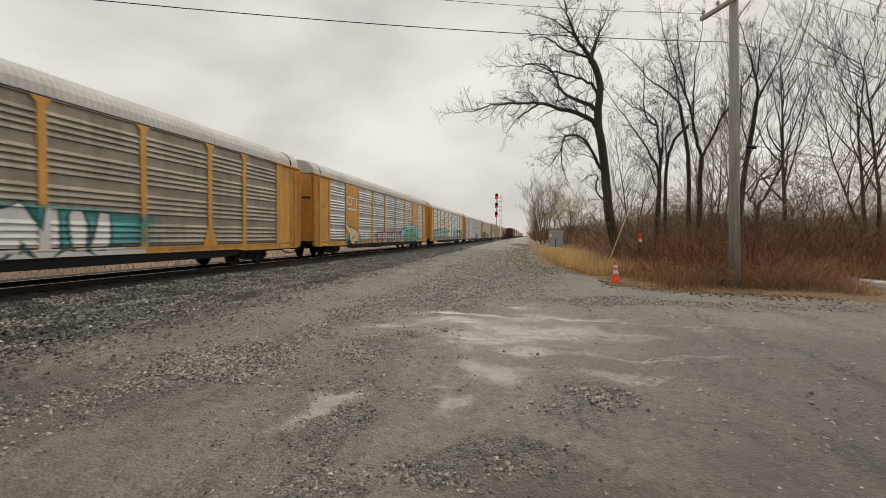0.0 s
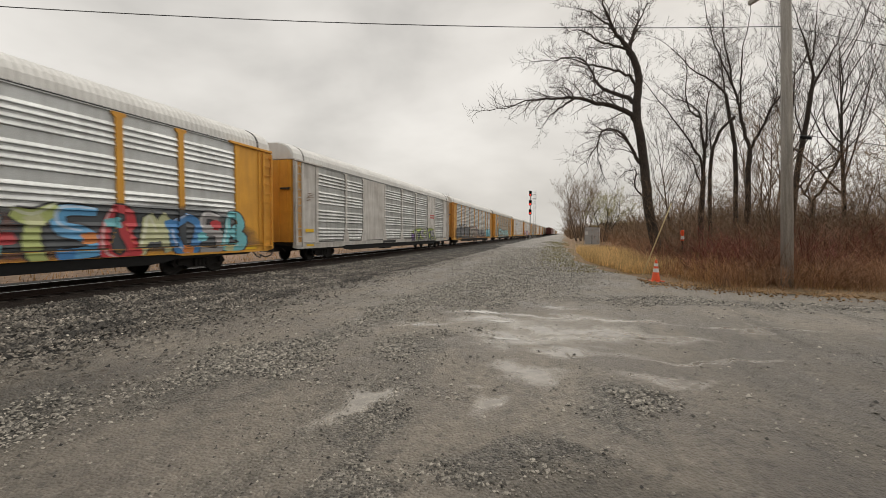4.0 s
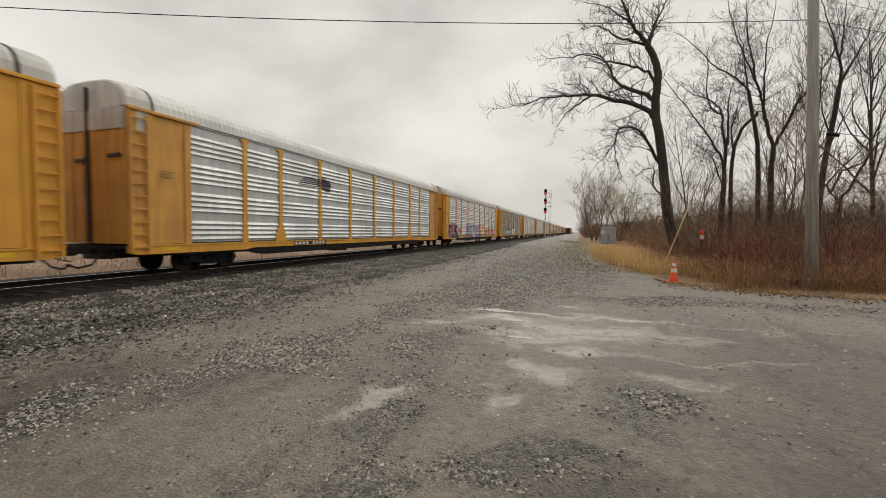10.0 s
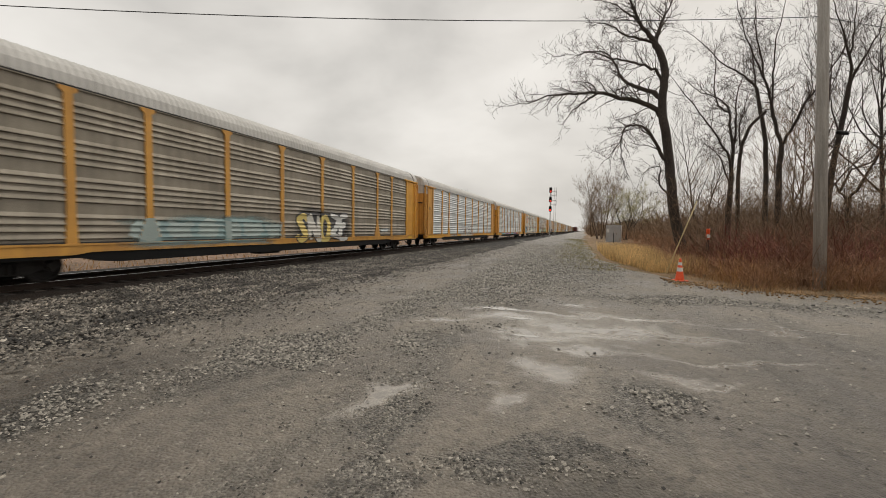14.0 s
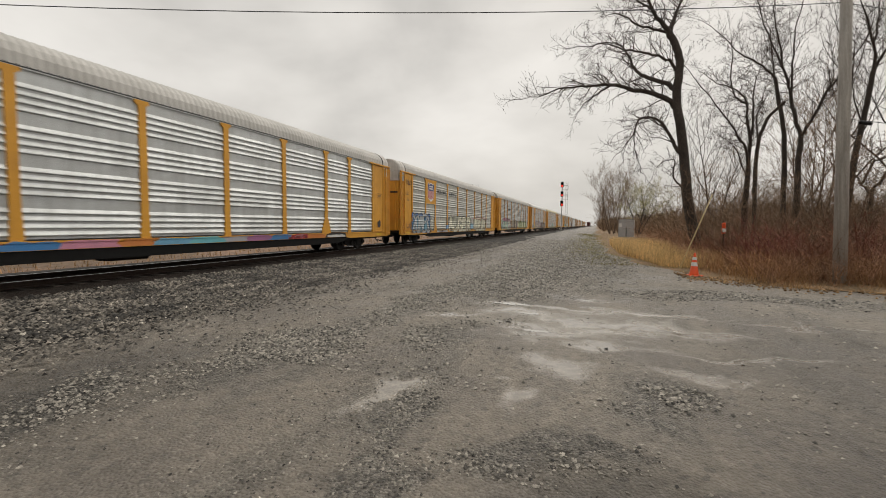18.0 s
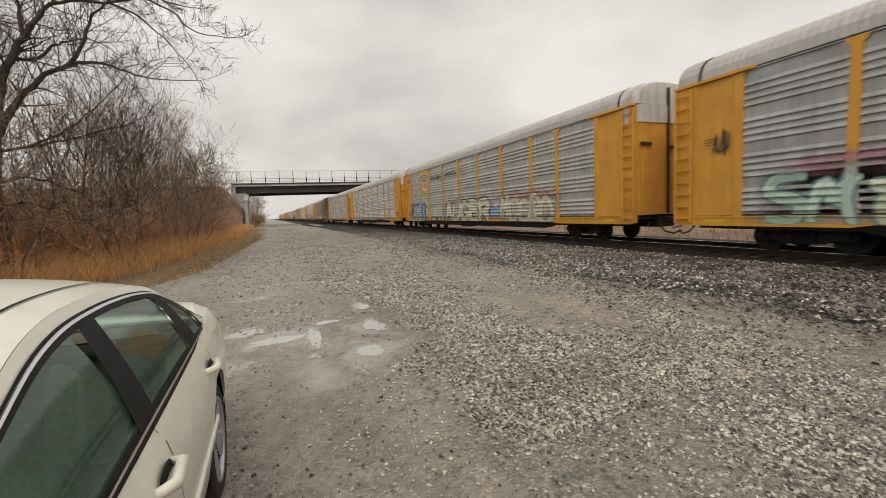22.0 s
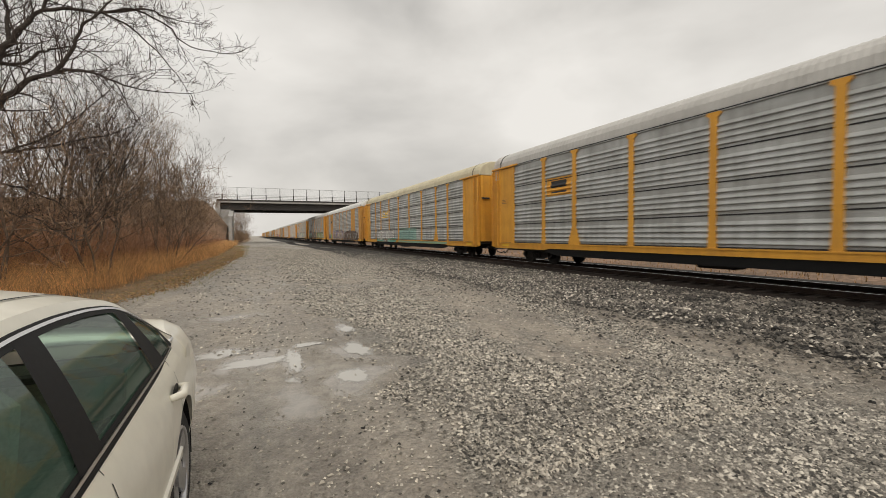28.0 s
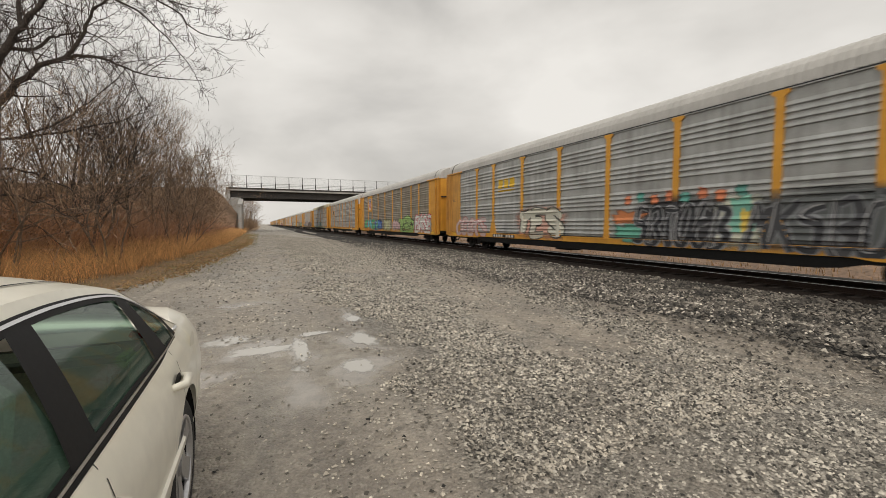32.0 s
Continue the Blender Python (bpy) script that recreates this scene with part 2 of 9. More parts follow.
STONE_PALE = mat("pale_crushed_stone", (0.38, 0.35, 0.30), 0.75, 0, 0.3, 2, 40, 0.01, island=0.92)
PALE_CONCRETE = mat("pale_barrier_concrete", (0.66, 0.645, 0.60), 0.85, 0, 0.2, 0.8, 20, 0.005)
CONCRETE = mat("weathered_concrete", (0.38, 0.37, 0.35), 0.85, 0, 0.2, 0.6, 20, 0.005)
BRIDGE_STEEL = mat("dark_bridge_girder", (0.06, 0.055, 0.052), 0.7, 0.3, 0.25, 0.5, 10)
WIRE_MAT = mat("weathered_cable", (0.06, 0.06, 0.06), 0.6, 0, 0.2)
POLE_WOOD = mat("weathered_pole_wood", (0.46, 0.43, 0.39), 0.9, 0, 0.3, 3, 50, 0.012, stretch=(6, 6, 0.35))
THICKET_BARK = mat("thicket_bark", (0.17, 0.12, 0.085), 0.95, 0, 0.35, 2.5, 25, 0.03)
BARK = mat("dark_bark", (0.060, 0.047, 0.038), 0.95, 0, 0.35, 2.5, 25, 0.03)
TWIG = mat("bare_twig", (0.066, 0.047, 0.038), 0.95, 0, 0.25, 0.8, 12, island=0.25)
TWIG_RED = mat("reddish_brush_stem", (0.185, 0.052, 0.042), 0.95, 0, 0.3, 0.5, 8, second=(0.19, 0.090, 0.055), island=0.5)
TWIG_TAN = mat("tan_weed_stem", (0.44, 0.25, 0.11), 0.95, 0, 0.3, 0.5, 8, second=(0.30, 0.16, 0.08), island=0.5)
TWIG_UMBER = mat("umber_brush_stem", (0.46, 0.285, 0.185), 1.0, 0, 0.3, 0.2, 4, second=(0.38, 0.235, 0.15), island=0.4)
TWIG_RUST = mat("rust_brush_stem", (0.54, 0.26, 0.12), 0.95, 0, 0.3, 0.5, 8, second=(0.38, 0.20, 0.10), island=0.5)
TWIG_BROWN = mat("brown_brush_stem", (0.40, 0.215, 0.12), 0.95, 0, 0.3, 0.5, 8, second=(0.28, 0.165, 0.10), island=0.45)
TWIG_DARK = mat("dark_thicket_stem", (0.27, 0.16, 0.098), 1.0, 0, 0.3, 0.3, 6, second=(0.19, 0.12, 0.078), island=0.4)
TWIG_FAR = mat("far_wood_stem", (0.245, 0.165, 0.105), 1.0, 0, 0.3, 0.2, 4, island=0.35)
BUD_GREEN = mat("budding_willow_twig", (0.40, 0.36, 0.15), 0.95, 0, 0.3, 0.5, 8, island=0.3)
GRASS_TAN = mat("dry_tan_grass", (0.76, 0.54, 0.26), 0.95, 0, 0.3, 0.6, 10, island=0.4, thin=0.4)
GRASS_RUST = mat("dry_rust_grass", (0.80, 0.48, 0.215), 0.95, 0, 0.35, 0.5, 10, second=(0.62, 0.34, 0.14), island=0.45, thin=0.4)
GRASS_STRAW = mat("flattened_straw", (0.40, 0.24, 0.11), 0.95, 0, 0.35, 0.5, 10, second=(0.26, 0.16, 0.08), island=0.5, thin=0.4)
GRASS_GREEN = mat("short_green_grass", (0.20, 0.20, 0.08), 0.95, 0, 0.35, 0.8, 10, second=(0.32, 0.27, 0.12), island=0.4, thin=0.4)
LEAF_LITTER = mat("dead_leaf", (0.34, 0.21, 0.10), 0.95, 0, 0.3, 1, 10, island=0.6)
ORANGE = mat("orange_plastic", (0.80, 0.085, 0.012), 0.45, 0, 0.12, 8, 60)
REFLECT = mat("white_reflective_band", (0.75, 0.74, 0.72), 0.4, 0, 0.1)
GUARD_YELLOW = mat("yellow_guy_guard", (0.66, 0.54, 0.28), 0.55, 0, 0.2, 3)
GALV = mat("galvanised_steel", (0.40, 0.41, 0.41), 0.5, 0.5, 0.15, 3, 30)
GALV_BOX = mat("silver_shed_sheet", (0.42, 0.42, 0.42), 0.5, 0.3, 0.15, 2, 30)
SIGNAL_BLACK = mat("black_signal_housing", (0.010, 0.010, 0.010), 0.8, 0, 0.2, spec=0.2)
SIGNAL_RED = glow("lit_red_lens", (1.0, 0.03, 0.015), 3.0)
SILVER_MAST = mat("silver_mast_paint", (0.5, 0.5, 0.5), 0.5, 0.4, 0.15)
SHIELD_BLUE = mat("blue_shield_paint", (0.03, 0.04, 0.16), 0.5, 0, 0.15)
SHIELD_RED = mat("red_shield_paint", (0.5, 0.035, 0.04), 0.5, 0, 0.15)
DECAL_WHITE = mat("white_decal", (0.70, 0.69, 0.67), 0.5, 0, 0.1)
DECAL_BLACK = mat("black_stencil_paint", (0.018, 0.018, 0.02), 0.6, 0, 0.1)
DECAL_YELLOW = mat("bright_yellow_decal", (0.80, 0.50, 0.02), 0.5, 0, 0.1)
DECAL_RED = mat("red_decal", (0.45, 0.04, 0.03), 0.55, 0, 0.1)


# patches of loose stone, of painted sheen, and of damp and wet mud, on the lot: middle, half widths, turn
GRAVEL_SPOTS = [(-3.5, 4.7, 0.42, 1.5, 0), (-3.3, 8.6, 0.5, 2.6, 0), (-2.1, 5.6, 0.42, 0.75, 0), (-1.55, 3.4, 0.24, 0.5, 10), (-1.2, 2.75, 0.26, 0.36, 0), (-4.3, 2.5, 0.45, 0.7, 0), (-2.2, 11.5, 1.3, 3.2, 0),
                (0.4, 4.3, 0.5, 0.28, 40), (-0.4, 3.2, 0.5, 0.22, 0), (3.5, 10.8, 4.2, 0.6, 4), (-1.2, 24, 2.6, 12, 0), (-3.2, 80, 4.0, 50, 0), (-2.7, -7.0, 0.8, 5.0, -6), (-1.9, -3.2, 0.35, 1.1, 0),
                (-5.7, -7.5, 0.45, 4.6, -14), (-3.9, -2.2, 1.2, 1.7, 0), (-1.75, -9.5, 0.4, 3.4, 0), (-4.6, -0.4, 0.8, 1.6, 0), (-4.6, -34, 1.6, 20, 0), (-2.2, -30, 0.9, 16, 0), (-3.4, -108, 7.0, 60, 0), (5.0, 4.2, 2.2, 0.3, 20)]
# smooth mud whose wet sheen is put into a paler colour
SHEEN_SPOTS = [(-0.3, -5.4, 1.3, 2.8, 0), (0.3, -12, 1.5, 5.0, 0), (-0.4, 7.0, 1.5, 1.0, 8)]
DAMP_SPOTS = [(4.6, 6.0, 3.6, 2.6, 12), (1.8, 2.6, 1.2, 0.9, 0), (3.2, 3.8, 2.6, 2.0, 10), (-4.6, 2.4, 1.5, 1.4, 0), (6.5, 6.5, 3.0, 1.2, 12), (0.4, 2.6, 0.9, 0.8, 0)]
WET_SPOTS = [(-0.6, 8.2, 0.9, 0.16, 4), (0.5, 8.0, 1.0, 0.16, 8), (0.9, 7.0, 1.0, 0.26, 10), (-0.4, 7.0, 0.6, 0.2, 0), (0.0, 5.9, 0.6, 0.2, 10), (-1.6, 8.05, 0.5, 0.2, 0), (-0.28, 9.17, 0.36, 0.14, 0), (-1.25, 7.35, 0.6, 0.26, 0), (0.3, 7.2, 0.9, 0.24, 8), (-0.9, 6.3, 0.5, 0.22, 0), (-0.1, 6.55, 0.7, 0.18, 0), (-0.5, 4.95, 0.45, 0.22, 0), (-0.7, 3.95, 0.16, 0.2, 0),
             (-1.85, 3.65, 0.14, 0.4, -30), (-2.4, 6.9, 0.5, 0.12, 10), (1.5, 6.0, 0.8, 0.1, 12), (2.9, 8.1, 0.8, 0.1, 10), (0.9, 5.1, 0.4, 0.12, 20),
             (0.16, -6.5, 0.36, 0.30, 0), (-0.17, -5.9, 0.44, 0.26, 0), (-0.68, -5.6, 0.20, 0.6, 0), (-0.45, -4.5, 0.34, 0.5, 0), (-1.2, -4.85, 0.28, 0.36, 0), (-1.42, -5.8, 0.2, 0.45, 0), (-1.5, -7.2, 0.12, 0.6, 0), (0.27, -5.4, 0.25, 0.16, 0), (0.3, -9.0, 0.5, 0.3, 0)]


def ground_material():
    m = bpy.data.materials.new("wet_gravel_ground")
    m.use_nodes = True
    nt = m.node_tree
    N, L = nt.nodes, nt.links
    bs = N["Principled BSDF"]
    tc = N.new("ShaderNodeTexCoord")

    def tex(kind, scale, detail=4, stretch=None, rough=0.5):
        n = N.new(kind)
        n.inputs["Scale"].default_value = scale
        if kind == "ShaderNodeTexNoise":
            n.inputs["Detail"].default_value = detail
            n.inputs["Roughness"].default_value = rough
        src = tc.outputs["Object"]
        if stretch:
            mp = N.new("ShaderNodeMapping")
            mp.inputs["Scale"].default_value = stretch
            mp.inputs["Rotation"].default_value = (0, 0, radians(-16))
            L.new(src, mp.inputs["Vector"])
            src = mp.outputs["Vector"]
        L.new(src, n.inputs["Vector"])
        return n

    def ranged(sock, a, b, c=0.0, d=1.0):
        r = N.new("ShaderNodeMapRange")
        for k, v in (("From Min", a), ("From Max", b), ("To Min", c), ("To Max", d)):
            r.inputs[k].default_value = v
        L.new(sock, r.inputs["Value"])
        return r.outputs["Result"]

    def mixed(fac, a, b):
        x = N.new("ShaderNodeMix")
        x.data_type = "RGBA"
        L.new(fac, x.inputs[0])
        for k, v in ((6, a), (7, b)):
            if isinstance(v, tuple):
                x.inputs[k].default_value = (*v, 1)
            else:
                L.new(v, x.inputs[k])
        return x.outputs[2]

    def op(kind, a, b):
        n = N.new("ShaderNodeMath")
        n.operation = kind
        n.use_clamp = kind == "ADD"
        for k, v in enumerate((a, b)):
            if isinstance(v, float):
                n.inputs[k].default_value = v
            else:
                L.new(v, n.inputs[k])
        return n.outputs[0]

    # coordinates with frayed edges for the patches
    fray = tex("ShaderNodeTexNoise", 1.3, 5)
    off = N.new("ShaderNodeVectorMath")
    off.operation = "MULTIPLY_ADD"
    off.inputs[1].default_value = (1.5, 1.9, 0)
    L.new(fray.outputs["Color"], off.inputs[0])
    L.new(tc.outputs["Object"], off.inputs[2])

    def spots(rows, lo, hi):
        total = None
        for cx, cy, rx, ry, turn in rows:
            mp = N.new("ShaderNodeMapping")
            mp.vector_type = "TEXTURE"
            mp.inputs["Location"].default_value = (cx + 0.75, cy + 0.95, 0)
            mp.inputs["Rotation"].default_value = (0, 0, radians(turn))
            mp.inputs["Scale"].default_value = (rx, ry, 1e5)
            L.new(off.outputs[0], mp.inputs["Vector"])
            ln = N.new("ShaderNodeVectorMath")
            ln.operation = "LENGTH"
            L.new(mp.outputs["Vector"], ln.inputs[0])
            one = ranged(ln.outputs["Value"], hi, lo)
            total = one if total is None else op("MAXIMUM", total, one)
        return total

    stones = spots(GRAVEL_SPOTS, 0.75, 1.25)
    wet = spots(WET_SPOTS, 0.35, 1.5)
    soaked = spots(DAMP_SPOTS, 0.4, 1.35)
    painted_sheen = spots(SHEEN_SPOTS, 0.5, 1.4)
    patches = tex("ShaderNodeTexNoise", 0.35, 6)
    tracks = tex("ShaderNodeTexNoise", 1.6, 6, (1.0, 0.16, 1))
    damp = tex("ShaderNodeTexNoise", 1.1, 7, (1.0, 0.55, 1), 0.62)
    grit = tex("ShaderNodeTexNoise", 55, 6, None, 0.8)
    clod = tex("ShaderNodeTexNoise", 9, 5, None, 0.65)
    pebble = tex("ShaderNodeTexVoronoi", 42)
    cobble = tex("ShaderNodeTexVoronoi", 20)
    mud = mixed(ranged(damp.outputs["Fac"], 0.42, 0.58), (0.238, 0.209, 0.171), (0.158, 0.138, 0.115))
    mud = mixed(ranged(tracks.outputs["Fac"], 0.50, 0.62), mud, (0.185, 0.165, 0.137))
    fleck = mixed(ranged(pebble.outputs["Color"], 0.72, 0.86, 0.0, 0.45), mud, (0.34, 0.31, 0.265))
    fleck = mixed(ranged(cobble.outputs["Color"], 0.20, 0.13, 0.0, 0.6), fleck, (0.10, 0.09, 0.078))
    stony = mixed(ranged(pebble.outputs["Color"], 0.1, 0.95), (0.050, 0.046, 0.041), (0.50, 0.46, 0.395))
    large = mixed(ranged(cobble.outputs["Color"], 0.2, 0.9), (0.085, 0.079, 0.070), (0.40, 0.37, 0.32))
    half = N.new("ShaderNodeMix")
    half.data_type = "RGBA"
    half.inputs[0].default_value = 0.45
    L.new(stony, half.inputs[6])
    L.new(large, half.inputs[7])
    amount = op("ADD", stones, ranged(tracks.outputs["Fac"], 0.54, 0.68, 0.0, 0.65))
    col = mixed(ranged(amount, 0.0, 1.0, 0.0, 0.92), fleck, half.outputs[2])
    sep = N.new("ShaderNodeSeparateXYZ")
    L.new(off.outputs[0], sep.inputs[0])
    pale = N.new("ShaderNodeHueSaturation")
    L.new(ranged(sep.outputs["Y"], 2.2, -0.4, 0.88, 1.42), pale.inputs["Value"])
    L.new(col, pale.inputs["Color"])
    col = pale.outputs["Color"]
    # mixes in light grey as the sheen on smooth mud
    col = mixed(op("MULTIPLY", painted_sheen, ranged(tracks.outputs["Fac"], 0.35, 0.6, 0.25, 0.7)), col, (0.34, 0.318, 0.28))
    # wet mud: glossy below, and part of its sky sheen lifted into this colour
    col = mixed(ranged(wet, 0.0, 1.0, 0.0, 0.85), col, (0.26, 0.235, 0.20))
    hsv = N.new("ShaderNodeHueSaturation")
    L.new(col, hsv.inputs["Color"])
    calm_grit = N.new("ShaderNodeMix")
    L.new(amount, calm_grit.inputs[0])
    L.new(ranged(grit.outputs["Fac"], 0.3, 0.7, 0.80, 1.20), calm_grit.inputs[2])
    L.new(ranged(grit.outputs["Fac"], 0.3, 0.7, 0.40, 1.60), calm_grit.inputs[3])
    value = op("MULTIPLY", calm_grit.outputs[0], ranged(clod.outputs["Fac"], 0.35, 0.65, 0.80, 1.18))
    value = op("MULTIPLY", value, ranged(patches.outputs["Fac"], 0.35, 0.65, 0.88, 1.10))
    value = op("MULTIPLY", value, ranged(soaked, 0.0, 1.0, 1.0, 0.52))
    L.new(value, hsv.inputs["Value"])
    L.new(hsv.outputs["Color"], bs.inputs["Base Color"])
    sheen = ranged(damp.outputs["Fac"], 0.42, 0.62, 0.68, 0.42)
    calm = ranged(wet, 0.1, 0.9, 0.0, 1.0)
    rough = N.new("ShaderNodeMix")
    L.new(calm, rough.inputs[0])
    L.new(sheen, rough.inputs[2])
    rough.inputs[3].default_value = 0.06
    L.new(rough.outputs[0], bs.inputs["Roughness"])
    L.new(ranged(wet, 0.0, 1.0, 0.5, 0.9), bs.inputs["Specular IOR Level"])
    b = N.new("ShaderNodeBump")
    L.new(op("MULTIPLY", ranged(calm, 0.0, 1.0, 1.0, 0.01), ranged(amount, 0.0, 1.0, 0.016, 0.05)), b.inputs["Distance"])
    height = op("MULTIPLY_ADD", grit.outputs["Fac"], 0.55)
    L.new(op("SUBTRACT", clod.outputs["Fac"], pebble.outputs["Distance"]), height.node.inputs[2])
    L.new(height, b.inputs["Height"])
    L.new(b.outputs["Normal"], bs.inputs["Normal"])
    return m


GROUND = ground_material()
SOIL = mat("leafy_woodland_soil", (0.27, 0.17, 0.092), 0.95, 0, 0.5, 1.3, 22, 0.06, second=(0.17, 0.12, 0.065))


def water_material():
    m = bpy.data.materials.new("muddy_puddle_water")
    m.use_nodes = True
    N, L = m.node_tree.nodes, m.node_tree.links
    bs = N["Principled BSDF"]
    # muddy water, made paler to carry part of the sky's reflection
    bs.inputs["Base Color"].default_value = (0.40, 0.385, 0.35, 1)
    bs.inputs["Roughness"].default_value = 0.03
    bs.inputs["IOR"].default_value = 1.5
    bs.inputs["Specular IOR Level"].default_value = 0.9
    # the water thins out to wet mud at its edge
    cover = N.new("ShaderNodeAttribute")
    cover.attribute_name = "cover"
    tc = N.new("ShaderNodeTexCoord")
    speck = N.new("ShaderNodeTexNoise")
    speck.inputs["Scale"].default_value = 9.0
    speck.inputs["Detail"].default_value = 6
    L.new(tc.outputs["Object"], speck.inputs["Vector"])
    both = N.new("ShaderNodeMath")
    both.operation = "MULTIPLY_ADD"
    both.inputs[1].default_value = 0.7
    L.new(speck.outputs["Fac"], both.inputs[0])
    L.new(cover.outputs["Fac"], both.inputs[2])
    r = N.new("ShaderNodeMapRange")
    r.inputs["From Min"].default_value = 0.42
    r.inputs["From Max"].default_value = 0.72
    L.new(both.outputs[0], r.inputs["Value"])
    L.new(r.outputs["Result"], bs.inputs["Alpha"])
    return m


PUDDLE = water_material()


# ---- mesh helpers ----
class Build:
    """Gathers vertices and faces of one mesh."""

    def __init__(self):
        self.v, self.f = [], []

    def add(self, verts, faces):
        n = len(self.v)
        self.v.extend(verts)
        self.f.extend(tuple(n + i for i in f) for f in faces)
        return self

    def box(self, x0, x1, y0, y1, z0, z1, bevel=0.0):
        if bevel <= 0:
            v = [(x, y, z) for z in (z0, z1) for y in (y0, y1) for x in (x0, x1)]
            return self.add(v, [(0, 2, 3, 1), (4, 5, 7, 6), (0, 1, 5, 4), (2, 6, 7, 3), (0, 4, 6, 2), (1, 3, 7, 5)])
        b = bevel
        ring = [(x0 + b, y0), (x1 - b, y0), (x1, y0 + b), (x1, y1 - b), (x1 - b, y1), (x0 + b, y1), (x0, y1 - b), (x0, y0 + b)]
        inner = [(min(max(x, x0 + b), x1 - b), min(max(y, y0 + b), y1 - b)) for x, y in ring]
        v = [(x, y, z0) for x, y in inner] + [(x, y, z0 + b) for x, y in ring] + [(x, y, z1 - b) for x, y in ring] + [(x, y, z1) for x, y in inner]
        f = [tuple(range(7, -1, -1)), tuple(range(24, 32))]
        for k in range(3):
            f += [(8 * k + i, 8 * k + (i + 1) % 8, 8 * k + 8 + (i + 1) % 8, 8 * k + 8 + i) for i in range(8)]
        return self.add(v, f)

    def tube(self, pts, radii, sides=8, caps=True):
        """A tube along a line of points."""
        pts = [Vector(p) for p in pts]
        if not hasattr(radii, "__len__"):
            radii = [radii] * len(pts)
        v, f = [], []
        ref = None
        for i, p in enumerate(pts):
            d = (pts[min(i + 1, len(pts) - 1)] - pts[max(i - 1, 0)]).normalized()
            if ref is None:
                ref = d.orthogonal().normalized()
            ref = (ref - d * ref.dot(d)).normalized()
            o = d.cross(ref)
            for k in range(sides):
                a = 2 * math.pi * k / sides
                v.append(tuple(p + radii[i] * (math.cos(a) * ref + math.sin(a) * o)))
        for i in range(len(pts) - 1):
            for k in range(sides):
                a, b = i * sides + k, i * sides + (k + 1) % sides
                f.append((a, b, b + sides, a + sides))
        if caps:
            f.append(tuple(range(sides - 1, -1, -1)))
            f.append(tuple(range((len(pts) - 1) * sides, len(pts) * sides)))
        return self.add(v, f)

    def prism(self, outline, axis, a, b):
        """An outline of (u, v) pushed along an axis from a to b: axis x gives (y, z) outlines, y gives (x, z), z gives (x, y)."""
        put = {"x": lambda u, v, w: (w, u, v), "y": lambda u, v, w: (u, w, v), "z": lambda u, v, w: (u, v, w)}[axis]
        n = len(outline)
        v = [put(p, q, w) for w in (a, b) for p, q in outline]
        f = [tuple(range(n - 1, -1, -1)), tuple(range(n, 2 * n))] + [(i, (i + 1) % n, n + (i + 1) % n, n + i) for i in range(n)]
        return self.add(v, f)

    def mesh(self, name, material, smooth=False):
        me = bpy.data.meshes.new(name)
        me.from_pydata(self.v, [], self.f)
        me.materials.append(material)
        if smooth:
            me.polygons.foreach_set("use_smooth", [True] * len(me.polygons))
        me.update()
        return me


def fixed_normals(me):
    bm = bmesh.new()
    bm.from_mesh(me)
    bmesh.ops.recalc_face_normals(bm, faces=bm.faces)
    bm.to_mesh(me)
    bm.free()
    return me


def part(name, shape, material, parent, label="", at=None, smooth=False):
    """One mesh object under a thing or a part. shape: a Build or a mesh."""
    me = shape if isinstance(shape, bpy.types.Mesh) else fixed_normals(shape.mesh(name, material, smooth))
    ob = new(name, me)
    ob.parent = parent
    if at is not None:
        ob.matrix_basis = at
    if label:
        tagged(ob, label)
    return ob


def thing(name, label, category, at=None, group="", kind="", shape=None, material=None, smooth=False):
    me = None
    if shape is not None:
        me = shape if isinstance(shape, bpy.types.Mesh) else fixed_normals(shape.mesh(name, material, smooth))
    ob = new(name, me)
    if at is not None:
        ob.matrix_basis = at
    return tagged(ob, label, category, group, kind)


def numpy_mesh(name, verts, faces, material):
    """A mesh from arrays: verts (n, 3), faces (m, k)."""
    me = bpy.data.meshes.new(name)
    verts, faces = np.asarray(verts, np.float32), np.asarray(faces, np.int32)
    k = faces.shape[1]
    me.vertices.add(len(verts))
    me.vertices.foreach_set("co", verts.ravel())
    me.loops.add(faces.size)
    me.loops.foreach_set("vertex_index", faces.ravel())
    me.polygons.add(len(faces))
    me.polygons.foreach_set("loop_start", np.arange(0, faces.size, k, dtype=np.int32))
    me.materials.append(material)
    me.update(calc_edges=True)
    me.validate()
    return me


RNG = np.random.default_rng(7)


def terrain(x, y):
    """Height of the ground: level by the camera, gently rising along the lane to the north, a low fall towards the rails."""
    x, y = np.asarray(x, float), np.asarray(y, float)
    lift = lambda v: np.clip(v, 0, 1) ** 2 * (3 - 2 * np.clip(v, 0, 1))
    z = 0.45 * lift((y - 22) / 60) * lift((x + 10) / 5)
    z = z - 0.20 * lift((-x - 5.5) / 5)
    z = z + 0.35 * lift((x - 3.5) / 8) * lift((y - 13) / 8)
    z = z + 0.5 * lift((x - 3) / 8) * lift((-y - 8) / 10)
    z = z - 0.75 * lift((-x - 14.5) / 3.5)
    z = z - 0.075 * np.exp(-(((x - 0.9) / 1.9) ** 2 + ((y + 3.2) / 3.6) ** 2) ** 2)
    z = z + 0.018 * np.sin(x * 1.3 + 0.4 * y) + 0.012 * np.sin(y * 1.7 - x * 0.6)
    return z


# ---- ground, track, ballast ----
TRACK_X = -13.87      # middle of the main track
RAIL_Z = 0.0          # top of its rails
